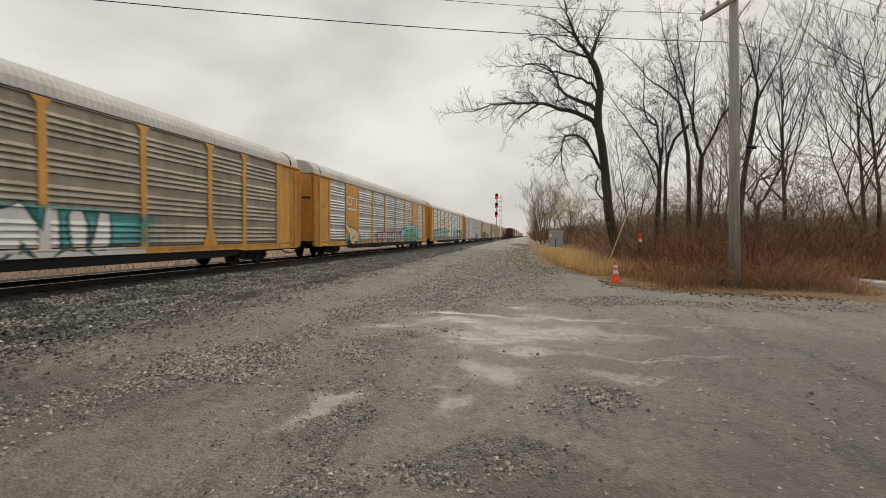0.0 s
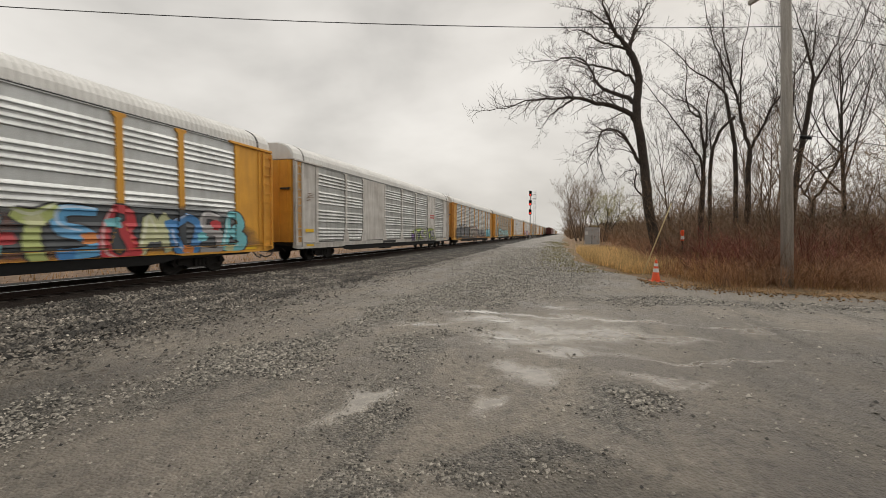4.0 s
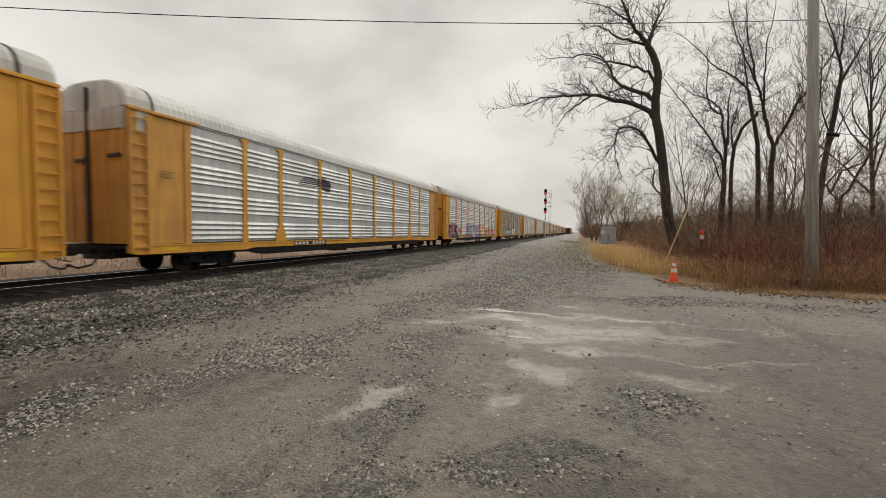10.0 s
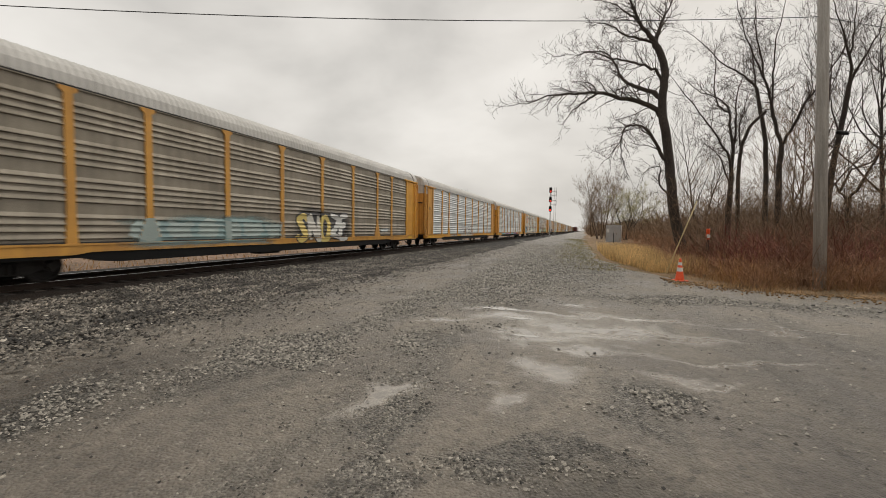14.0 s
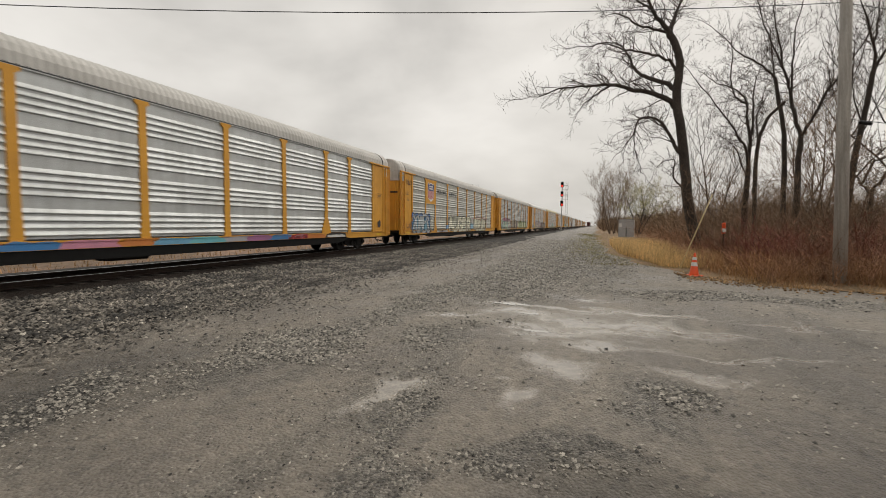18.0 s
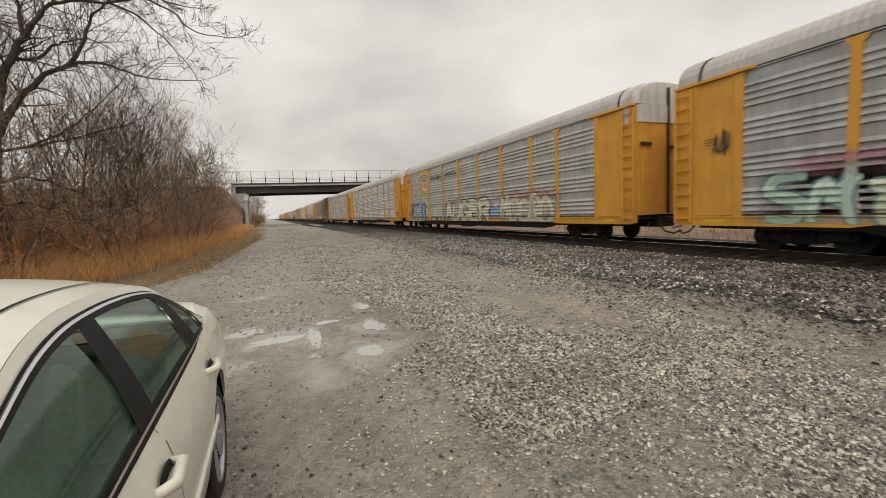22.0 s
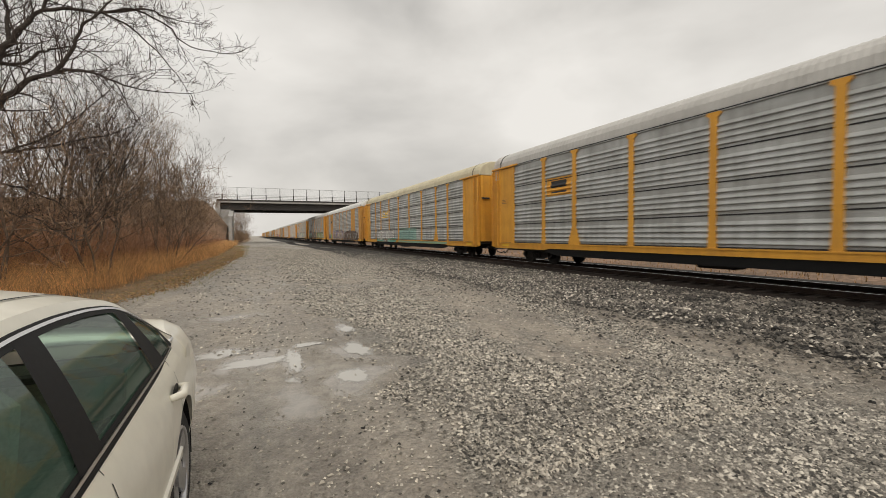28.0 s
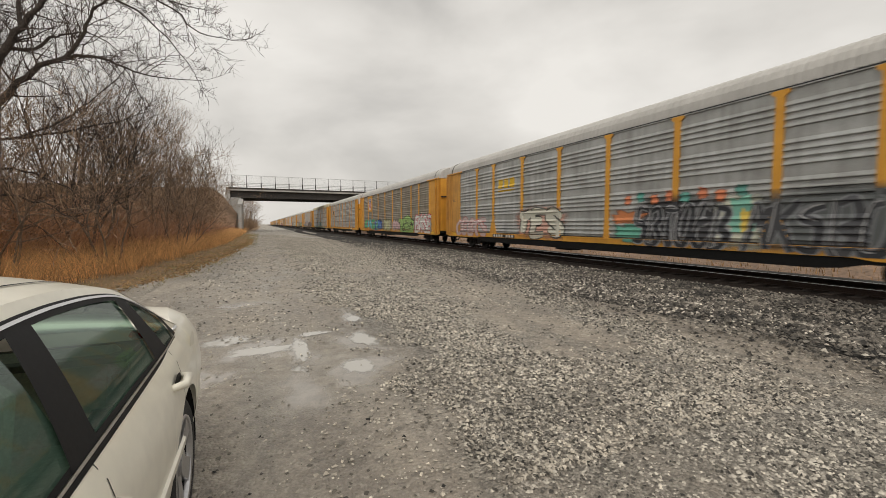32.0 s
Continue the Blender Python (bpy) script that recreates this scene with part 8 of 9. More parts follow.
def spray(colour, soft=False):
    """Spray paint of a colour, slightly uneven and dusty; soft: thinning out towards the edge of a patch."""
    if (colour, soft) not in PAINT:
        m = mat("spray_paint", colour, 0.6, 0, 0.12, 1.5, 30, second=[c * 0.8 + 0.03 for c in colour], patch=0.55)
        if soft:
            N, L = m.node_tree.nodes, m.node_tree.links
            cover = N.new("ShaderNodeAttribute")
            cover.attribute_name = "cover"
            speck = N.new("ShaderNodeTexNoise")
            speck.inputs["Scale"].default_value = 5.0
            speck.inputs["Detail"].default_value = 6
            both = N.new("ShaderNodeMath")
            both.operation = "MULTIPLY_ADD"
            both.inputs[1].default_value = 0.5
            L.new(speck.outputs["Fac"], both.inputs[0])
            L.new(cover.outputs["Fac"], both.inputs[2])
            r = N.new("ShaderNodeMapRange")
            r.inputs["From Min"].default_value = 0.24
            r.inputs["From Max"].default_value = 0.60
            L.new(both.outputs[0], r.inputs["Value"])
            L.new(r.outputs["Result"], N["Principled BSDF"].inputs["Alpha"])
        PAINT[colour, soft] = m
    return PAINT[colour, soft]


WHITE, BLACK, GREY = (0.66, 0.66, 0.63), (0.02, 0.02, 0.024), (0.30, 0.29, 0.29)
CYAN, TEAL, BLUE, NAVY = (0.16, 0.52, 0.58), (0.04, 0.30, 0.29), (0.05, 0.22, 0.50), (0.03, 0.05, 0.16)
RED, PINK, PURPLE, MINT = (0.50, 0.04, 0.05), (0.62, 0.26, 0.36), (0.13, 0.06, 0.22), (0.38, 0.55, 0.44)
LIME, GREEN, CREAM = (0.38, 0.50, 0.08), (0.05, 0.40, 0.16), (0.66, 0.55, 0.34)
GOLD, ORANGE_P, BROWN, WINE = (0.72, 0.52, 0.08), (0.65, 0.22, 0.05), (0.12, 0.07, 0.05), (0.20, 0.025, 0.03)


def blot(k, y, z, w, h, colour, seed, lift=0.0025, spiky=0.35, label="blotch of spray paint", square=0.6):
    """An uneven patch of spray on car k, centred on (y, z)."""
    car, posts = CARS[k]
    n = 24
    pts = []
    for i in range(n):
        a = 2 * math.pi * i / n
        c, s = math.cos(a), math.sin(a)
        r = 1 + spiky * noise.noise((c * 2.2 + seed * 3.1, s * 2.2, seed * 1.3)) + 0.4 * spiky * noise.noise((c * 6 + seed, s * 6, 4.0))
        pts.append((y + w / 2 * r * math.copysign(abs(c) ** square, c), max(0.775, z + h / 2 * r * math.copysign(abs(s) ** square, s))))
    bm = bmesh.new()
    cover = bm.verts.layers.float.new("cover")
    soft = lift < 0.0041
    grow = 1.1 if soft else 1.0
    mid = bm.verts.new((0, y, z))
    mid[cover] = 1.0
    ring = [bm.verts.new((0, y + (u - y) * grow, max(0.775, z + (v - z) * grow))) for u, v in pts]
    for i in range(n):
        bm.faces.new((mid, ring[i], ring[(i + 1) % n]))
    clad(bm, car, posts, "spray_blotch", spray(colour, soft), label, lift)


def stroke(k, pts, width, colour, lift=0.009, label="stroke of spray paint"):
    """A smooth ribbon of spray through points (y, z) on car k."""
    car, posts = CARS[k]
    P = [Vector((0, *p)) for p in pts]
    line = []
    for i in range(len(P) - 1):
        a, b, c, d = P[max(i - 1, 0)], P[i], P[i + 1], P[min(i + 2, len(P) - 1)]
        for q in (0.0, 0.25, 0.5, 0.75):
            line.append(0.5 * (2 * b + (c - a) * q + (2 * a - 5 * b + 4 * c - d) * q * q + (3 * b - a - 3 * c + d) * q ** 3))
    line.append(P[-1])
    bm = bmesh.new()
    rows = []
    for i, p in enumerate(line):
        d = (line[min(i + 1, len(line) - 1)] - line[max(i - 1, 0)]).normalized()
        o = Vector((0, -d.z, d.y)) * width / 2 * (0.55 + 0.45 * math.sin(math.pi * i / (len(line) - 1)))
        rows.append([bm.verts.new((0.0009 * i / len(line), q.y, max(0.775, q.z))) for q in (p - o, p + o)])
    for (a, b), (c, d) in zip(rows[:-1], rows[1:]):
        bm.faces.new((a, b, d, c))
    clad(bm, car, posts, "spray_stroke", spray(colour), label, lift)


# crooked bars of which a sprayed piece is made up, within a square of side 1
BARS = [
    [[(-0.42, -0.5), (-0.34, 0.0), (-0.30, 0.46), (0.0, 0.08), (0.30, 0.5), (0.36, 0.0), (0.44, -0.46)]],
    [[(-0.36, 0.5), (-0.40, 0.0), (-0.36, -0.46), (0.12, -0.5), (0.42, -0.22), (0.02, 0.02), (0.36, 0.26), (0.10, 0.5), (-0.3, 0.46)]],
    [[(0.44, 0.36), (0.05, 0.5), (-0.36, 0.3), (-0.42, -0.2), (-0.05, -0.5), (0.44, -0.34)], [(-0.3, 0.02), (0.36, 0.06)]],
    [[(0.40, 0.44), (-0.30, 0.46), (-0.42, 0.16), (0.10, 0.02), (0.42, -0.2), (0.2, -0.48), (-0.44, -0.42)]],
    [[(-0.40, 0.46), (-0.30, -0.1), (-0.42, -0.5)], [(0.42, 0.5), (0.0, 0.06), (-0.22, 0.0), (0.14, -0.16), (0.44, -0.5)]],
    [[(0.0, 0.5), (-0.42, 0.22), (-0.36, -0.34), (0.04, -0.5), (0.42, -0.2), (0.36, 0.32), (0.0, 0.5)]],
    [[(-0.44, 0.44), (0.0, 0.40), (0.46, 0.48)], [(0.02, 0.42), (-0.06, 0.0), (0.08, -0.5), (0.34, -0.42)]],
]


def piece(k, shapes, y0, y1, z, h, fills, outline=BLACK, halo=None, jitter=0.06, slant=0.0, seed=1, fat=0.055, up=0.0):
    """A crowded sprayed piece on car k from y0 to y1: crooked bars with fills, an outline and a light edge, over a halo."""
    if halo:
        blot(k, (y0 + y1) / 2, z + h * 0.5, (y1 - y0) * 1.07, h * 1.24, halo, seed, 0.002, 0.22, "halo of spray paint behind block shapes")
    n = len(shapes)
    step = (y1 - y0) / n
    g = random.Random(seed * 31 + k)
    for i, sign in enumerate(shapes):
        if sign == " ":
            continue
        y, zz = y0 + step * (i + 0.5), z + h * (0.5 + g.uniform(-0.04, 0.04))
        w, tall = step * g.uniform(0.86, 1.0), h * g.uniform(0.76, 0.88)
        bold = min(0.36 * w, 0.32 * tall) + 0.5 * fat
        rim = 0.10 + 0.7 * fat
        colour = fills[i % len(fills)]
        pale = tuple(0.55 * c + 0.33 for c in colour)
        bars = BARS[(seed * 3 + i * 5 + g.randrange(2)) % len(BARS)]
        warp = [(g.uniform(-1, 1) * jitter, g.uniform(-1, 1) * jitter) for _ in range(9)]
        for q, bar in enumerate(bars):
            pts = [(y + w * (u + warp[e % 9][0]) + (slant + 0.06) * tall * v, zz + tall * (v + warp[e % 9][1])) for e, (u, v) in enumerate(bar)]
            stroke(k, pts, bold + rim, outline, up + 0.0042 + 0.0011 * (i % 2), "outline of a sprayed bar")
            stroke(k, pts, bold, colour, up + 0.0072 + 0.0011 * (i % 2), "sprayed bar")
            if q == 0:
                stroke(k, [(u - 0.10 * bold, v + 0.22 * bold) for u, v in pts[:4]], 0.22 * bold, pale, up + 0.0104, "light edge of a sprayed bar")


def wild(k, y0, y1, z0, z1, fill, rim, edge, shade, seed, lobes=9, swirls=16):
    """A large crowded piece: a bumpy rim, a fill, and many curling lines."""
    g = random.Random(seed)
    h = z1 - z0
    for colour, grow, lift in ((edge, 0.22, 0.0042), (rim, 0.12, 0.0052)):
        for i in range(lobes):
            y = y0 + (y1 - y0) * (i + 0.5) / lobes
            top = z1 - 0.30 * h * abs(2 * (i + 0.5) / lobes - 1) ** 2 + g.uniform(-0.06, 0.06)
            w = (y1 - y0) / lobes * 1.55
            blot(k, y, (z0 + top) / 2 + grow * 0.2, w + grow, top - z0 + grow, colour, seed + i, lift + 0.0003 * (i % 3), 0.2)
    for i in range(lobes):
        y = y0 + 0.06 * (y1 - y0) + 0.88 * (y1 - y0) * (i + 0.5) / lobes
        top = z1 - 0.16 - 0.36 * h * abs(2 * (i + 0.5) / lobes - 1) ** 2
        blot(k, y, (z0 + top) / 2, (y1 - y0) / lobes * 1.5, top - z0 - 0.05, [fill, [0.8 * c for c in fill]][i % 2] if i % 2 == 0 else tuple(0.82 * c for c in fill), seed + 40 + i, 0.0062 + 0.0004 * (i % 3), 0.15)
    for i in range(swirls):
        y = y0 + (y1 - y0) * (i + g.uniform(0.2, 0.8)) / swirls
        zc = z0 + h * (0.22 + 0.52 * ((i * 0.618) % 1))
        r = h * g.uniform(0.10, 0.2)
        a0, turn = g.uniform(0, 6.3), g.choice((-1, 1)) * g.uniform(2.2, 4.4)
        pts = [(y + 1.3 * r * (1 + 0.12 * q) * math.cos(a0 + turn * q / 5), zc + r * math.sin(a0 + turn * q / 5)) for q in range(6)]
        pts.append((pts[-1][0] + g.uniform(-0.3, 0.3), pts[-1][1] + g.uniform(-0.15, 0.15)))
        stroke(k, pts, h * g.uniform(0.045, 0.085), shade, 0.0088 + 0.0004 * (i % 3))
        if i % 3 == 0:
            blot(k, y, zc, r * 0.9, r * 0.55, rim, seed + 80 + i, 0.0078, 0.2)
    for q in (0.33, 0.62):
        pts = [(y0 + (y1 - y0) * (0.08 + 0.84 * e / 7), z0 + h * (q + g.uniform(-0.07, 0.07))) for e in range(8)]
        stroke(k, pts, h * 0.04, shade, 0.0082)


def mark(k, y0, y1, z0, z1, material, label, out=0.006, name="stencil_mark"):
    """A plain painted bar laid on the side."""
    car, posts = CARS[k]
    clad(flat_shape([[(y0, z0), (y1, z0), (y1, z1), (y0, z1)]]), car, posts, name, material, label, out)


def numbers(k, y0, n=9, z=0.80, colour=None):
    """Reporting marks as plain bars on a dark patch of the sill."""
    z = 0.868
    mark(k, y0 - 0.1, y0 + n * 0.26 + 0.05, z - 0.085, z + 0.085, DECAL_BLACK, "dark patch on the sill", 0.002)
    for i in range(n):
        if i != 4:
            mark(k, y0 + i * 0.26, y0 + i * 0.26 + 0.17, z - 0.065, z + 0.065, colour or DECAL_WHITE, "white reporting mark", 0.005)


STENCIL = mat("worn_stencil_print", (0.20, 0.12, 0.06), 0.6, 0, 0.15)


def small_print(k, y, z, rows=3, w=0.4, material=None):
    for r in range(rows):
        mark(k, y, y + w * (1 - 0.2 * (r % 2)), z - 0.08 * r, z - 0.08 * r + 0.026, material or STENCIL, "line of unreadable stencil print", 0.004)


def scrawl(k, y, z, w, h, colour, seed, width=0.035):
    """A quick looping scribble."""
    g = random.Random(seed)
    pts = [(y + w * (-0.5 + i / 10 + g.uniform(-0.14, 0.14)), z + h * (0.5 if i % 2 else -0.5) * g.uniform(0.5, 1.0)) for i in range(11)]
    stroke(k, pts, width, colour, 0.004, "thin scribble of spray paint")
    stroke(k, [(y - 0.5 * w, z - 0.2 * h), (y, z - 0.3 * h), (y + 0.55 * w, z - 0.1 * h)], width, colour, 0.0052, "thin scribble of spray paint")


# the strokes of hand-sprayed characters, on a grid of 5 by 6 points: across, up
GLYPHS = {
    "A": ("00 13 25 33 40", "12 32"), "B": ("05 02 00", "05 34 33 03 42 41 00"), "C": ("44 25 04 01 20 41"), "D": ("05 02 00", "05 34 42 30 00"),
    "E": ("45 05 02 00 40", "03 33"), "G": ("44 25 04 01 20 41 42 22"), "H": ("05 02 00", "45 43 40", "02 43"), "I": ("25 23 20"), "K": ("05 02 00", "45 03 12 40"),
    "L": ("05 02 00 40"), "M": ("00 03 15 22 35 43 40"), "N": ("00 03 05 22 40 43 45"), "O": ("25 04 01 20 41 44 25"), "P": ("00 03 05 35 43 12"),
    "R": ("00 03 05 35 43 12", "13 31 40"), "S": ("44 25 04 13 32 41 20 01"), "T": ("05 24 45", "25 22 20"), "U": ("05 01 20 41 45"), "Z": ("05 44 22 01 40"),
}


def letters(k, word, y0, y1, z, h, fills, outline, halo=None, low=None, rim=0.07, seed=1):
    """A sprayed word on car k: crowded characters of fat strokes, each with a fill, an outline and perhaps a second tone below, over a halo."""
    if halo:
        blot(k, (y0 + y1) / 2, z + h * 0.5, (y1 - y0) * 1.06, h * 1.18, halo, seed, 0.002, 0.2, "halo of spray paint behind a sprayed word")
    step = (y1 - y0) / len(word)
    g = random.Random(seed * 17 + k)
    for i, sign in enumerate(word):
        cy, cz = y0 + step * (i + 0.5), z + h * 0.5 + g.uniform(-0.03, 0.03) * h
        lean, tip = g.uniform(-0.12, 0.22), g.uniform(-0.12, 0.12)
        bold = min(0.40 * step, 0.31 * h) * g.uniform(0.88, 1.08)
        wide, tall = step * 1.06 - bold * 0.8, h - bold * 0.8
        paths = []
        for text in (GLYPHS[sign] if isinstance(GLYPHS[sign], tuple) else (GLYPHS[sign],)):
            path = []
            for pair in text.split():
                u = (int(pair[0]) / 4 - 0.5 + g.uniform(-0.06, 0.06)) * wide
                w = (int(pair[1]) / 5 - 0.5 + g.uniform(-0.05, 0.05)) * tall
                path.append((cy + u + lean * w, cz + w + tip * u))
            paths.append(path)
        odd = 0.0011 * (i % 2)
        fill = fills[i % len(fills)]
        for path in paths:
            stroke(k, path, bold + 2 * rim, outline, 0.0042 + odd, "outline of a sprayed character")
        for path in paths:
            stroke(k, path, bold, fill, 0.0072 + odd, "stroke of a sprayed character")
            if low:
                stroke(k, [(u, w - 0.16 * bold) for u, w in path], 0.5 * bold, low, 0.0096 + odd, "second tone of a sprayed character")


def emblem_plate(k, y0, y1, z0=3.02):
    car, posts = CARS[k]
    part("emblem_plate", Build().box(SKIN + 0.02, HALF - 0.016, y0, y1, z0, 4.86, 0.004), YELLOW, car, "yellow plate between the posts")


def shield(k, y, z, h, faded=False):
    """A shield emblem: white border, blue head, red and white stripes."""
    car, posts = CARS[k]
    o = [(-0.40, 0.50), (-0.28, 0.42), (0.0, 0.50), (0.28, 0.42), (0.40, 0.50), (0.47, 0.36), (0.42, 0.18), (0.45, -0.20), (0.36, -0.36), (0.18, -0.44), (0.0, -0.52), (-0.18, -0.44), (-0.36, -0.36), (-0.45, -0.20), (-0.42, 0.18), (-0.47, 0.36)]
    x = HALF - 0.016
    body = part("shield_emblem", Build().prism([(y + u * h, z + v * h) for u, v in o], "x", x, x + 0.004), DECAL_WHITE, car, "white-bordered shield emblem")
    q = 0.9
    head = [(-0.40, 0.50), (-0.28, 0.42), (0.0, 0.50), (0.28, 0.42), (0.40, 0.50), (0.47, 0.36), (0.42, 0.18), (0.42, 0.08), (-0.42, 0.08), (-0.42, 0.18), (-0.47, 0.36)]
    part("shield_head", Build().prism([(y + u * h * q, z + v * h * q) for u, v in head], "x", x + 0.004, x + 0.007), SHIELD_BLUE, body, "dark blue shield head")
    for r in (0.30, 0.18):
        part("head_bar", Build().box(x + 0.007, x + 0.009, y - 0.26 * h, y + 0.26 * h, z + (r - 0.035) * h, z + (r + 0.035) * h), DECAL_WHITE, body, "white bar on the blue head")
    if not faded:
        for i in range(6):
            u = (-0.34 + i * 0.136) * h
            low = -0.40 + 0.16 * abs(u / h) * 1.2
            part("shield_stripe", Build().box(x + 0.004, x + 0.007, y + u - 0.033 * h, y + u + 0.033 * h, z + low * h, z + 0.07 * h), SHIELD_RED, body, "red shield stripe")


def words(k, text, y, z, size, material, label):
    car, posts = CARS[k]
    # two passes of the stencil, slightly apart
    for shift, lift in ((-0.011, 0.007), (0.011, 0.0085)):
        clad(lettering(text, size, 0.0, y + shift, z, 1.2), car, posts, "lettering", material, label, lift)


def paint_train():
    # car -1
    blot(-1, 0.4, 1.5, 7.6, 1.3, TEAL, 5, 0.0022, 0.2)
    letters(-1, "ONIL", -0.5, 3.9, 0.70, 1.5, [WHITE], (0.02, 0.09, 0.10), None, None, 0.13, 3)
    mark(-1, -3.4, 4.3, 0.775, 0.935, spray(WHITE), "white overspray on the sill", 0.003)
    small_print(-1, 5.2, 0.85, 1, 1.0)
    # car 0
    mark(0, -9.0, -7.75, 3.95, 4.05, DECAL_WHITE, "white emblem stroke")
    mark(0, -9.0, -8.85, 3.45, 4.0, DECAL_WHITE, "white emblem stroke")
    mark(0, -9.0, -8.2, 3.45, 3.56, DECAL_WHITE, "white emblem stroke")
    mark(0, -8.3, -8.15, 3.45, 4.05, DECAL_WHITE, "white emblem stroke")
    mark(0, -7.55, -7.40, 3.45, 4.05, DECAL_WHITE, "white emblem stroke")
    mark(0, -8.9, -7.4, 3.12, 3.24, DECAL_WHITE, "line of unreadable white print")
    for y, z, seed in ((-8.78, 0.76, 4), (-7.04, 1.05, 14), (-8.55, 0.97, 24)):
        blot(0, y, z, 0.95, 0.75, (0.10, 0.40, 0.52), seed, 0.003, 0.5)
    hook, leg = [(-9.12, 2.05), (-8.73, 1.76), (-8.2, 1.7), (-7.62, 1.56), (-7.26, 1.35), (-7.44, 1.14), (-7.79, 1.17), (-8.11, 1.28)], [(-8.51, 1.75), (-8.24, 1.41), (-8.06, 1.07), (-7.84, 0.71)]
    for path, width in ((hook, 0.66), (leg, 0.92)):
        stroke(0, path, width, WINE, 0.0045, "dark wine edge of a sprayed shape")
    stroke(0, [(y + 0.10, z - 0.10) for y, z in leg], 0.80, WINE, 0.0052, "dark wine edge of a sprayed shape")
    for i, (path, width) in enumerate(((hook, 0.44), (leg, 0.64))):
        stroke(0, path, width, CREAM, 0.007 + 0.001 * i, "cream body of a sprayed shape")
    blot(0, -8.02, 1.20, 0.45, 0.2, ORANGE_P, 6, 0.010, 0.7)
    numbers(0, -5.6)
    for i in range(6):
        blot(0, -2.6 + 1.25 * i, 1.18, 1.05, 0.85, (0.42, 0.40, 0.42), 20 + i, 0.004 + 0.001 * (i % 2), 0.18, "faded silver spray block")
        blot(0, -2.6 + 1.25 * i, 1.20, 0.35, 0.45, (0.26, 0.20, 0.22), 40 + i, 0.0065, 0.3)
    blot(0, 0.4, 1.22, 8.2, 1.15, (0.33, 0.10, 0.10), 9, 0.002, 0.12)
    wild(0, 3.9, 9.7, 0.72, 2.35, (0.13, 0.40, 0.25), (0.20, 0.58, 0.68), (0.02, 0.07, 0.22), (0.012, 0.02, 0.02), 311, 9, 6)
    piece(0, "######", 4.5, 9.2, 0.80, 1.38, [(0.13, 0.40, 0.25), (0.20, 0.48, 0.33)], BLACK, None, 0.13, 0.1, 33, 0.07, 0.0056)
    blot(0, 3.3, 1.6, 1.2, 0.4, NAVY, 66, 0.003, 0.4)
    blot(0, 3.6, 1.0, 0.9, 0.9, (0.05, 0.26, 0.50), 67, 0.0028, 0.3)
    for y in (3, 6.3, 9.3):
        mark(0, y - 0.3, y + 0.3, 0.80, 0.89, DECAL_YELLOW, "yellow reflective strip", 0.012)
    # car 1
    mark(1, -10.8, 1.3, 0.775, 0.935, spray(GREY), "grey overspray on the sill", 0.003)
    blot(1, -5.6, 1.5, 12.4, 1.7, (0.36, 0.48, 0.18), 12, 0.002, 0.2)
    letters(1, "OTHERS", -11.5, -1.7, 0.64, 1.55, [CYAN, (0.14, 0.46, 0.50), CYAN], BLACK, None, (0.33, 0.28, 0.31), 0.09, 5)
    blot(1, -0.2, 1.25, 2.4, 1.3, (0.42, 0.48, 0.10), 71, 0.0021, 0.3)
    letters(1, "HD", -1.1, 0.8, 1.2, 1.02, [WHITE], BLACK, None, None, 0.06, 6)
    blot(1, 4.0, 1.3, 3.0, 1.2, (0.42, 0.16, 0.10), 72, 0.0021, 0.4)
    blot(1, 8.0, 1.45, 8.2, 1.75, (0.05, 0.06, 0.07), 73, 0.0023, 0.25)
    piece(1, "########", 3.4, 11.9, 0.66, 1.55, [CYAN, (0.40, 0.46, 0.16), (0.10, 0.34, 0.60), RED, (0.50, 0.52, 0.30), BLUE, GREY], BLACK, None, 0.10, 0, 7, 0.05)
    for i in range(13):
        blot(1, 3.9 + 0.6 * i, 0.9 + 0.42 * (i % 3), 0.42, 0.3, [CYAN, RED, (0.5, 0.52, 0.30), BLUE, ORANGE_P][i % 5], 80 + i, 0.0112, 0.4)
    small_print(1, -5.6, 3.42, 1, 0.9)
    mark(1, -6.4, -4.4, 3.50, 3.62, DECAL_BLACK, "black stencil bar")
    mark(1, -6.4, -4.4, 3.20, 3.28, DECAL_BLACK, "black stencil bar")
    # car 2
    piece(2, "######", 2.6, 8.4, 0.70, 1.1, [GREY, (0.06, 0.06, 0.07), (0.25, 0.24, 0.26)], BLACK, LIME, 0.1, 0, 9, 0.04)
    blot(2, 2.7, 1.1, 1.2, 0.7, PURPLE, 13, 0.0022, 0.5)
    for r in range(2):
        mark(2, 7.0, 8.4, 2.85 + 0.22 * r, 2.97 + 0.22 * r, DECAL_RED, "red stripe of an emblem")
    small_print(2, -12.4, 3.4, 3, 0.5)
    numbers(2, -3.4, 8, 0.82, DECAL_BLACK)
    mark(2, -12.6, -11.9, 1.5, 1.66, DECAL_YELLOW, "yellow reflective strip")
    # car 3
    blot(3, -1.6, 1.65, 5.4, 1.5, WINE, 14, 0.002, 0.25)
    letters(3, "SARCLONE", -11.5, -4.1, 0.68, 1.5, [(0.03, 0.03, 0.034), (0.06, 0.062, 0.066)], (0.24, 0.25, 0.25), (0.07, 0.07, 0.07), None, 0.07, 10)
    for i in range(5):
        blot(3, -9.8 + 0.9 * i, 2.45 + 0.08 * (i % 2), 0.5, 0.2, BLACK, 90 + i, 0.003, 0.6)
    letters(3, "USERO", -4.0, 0.2, 0.68, 1.45, [BLACK], (0.66, 0.62, 0.52), CREAM, None, 0.11, 11)
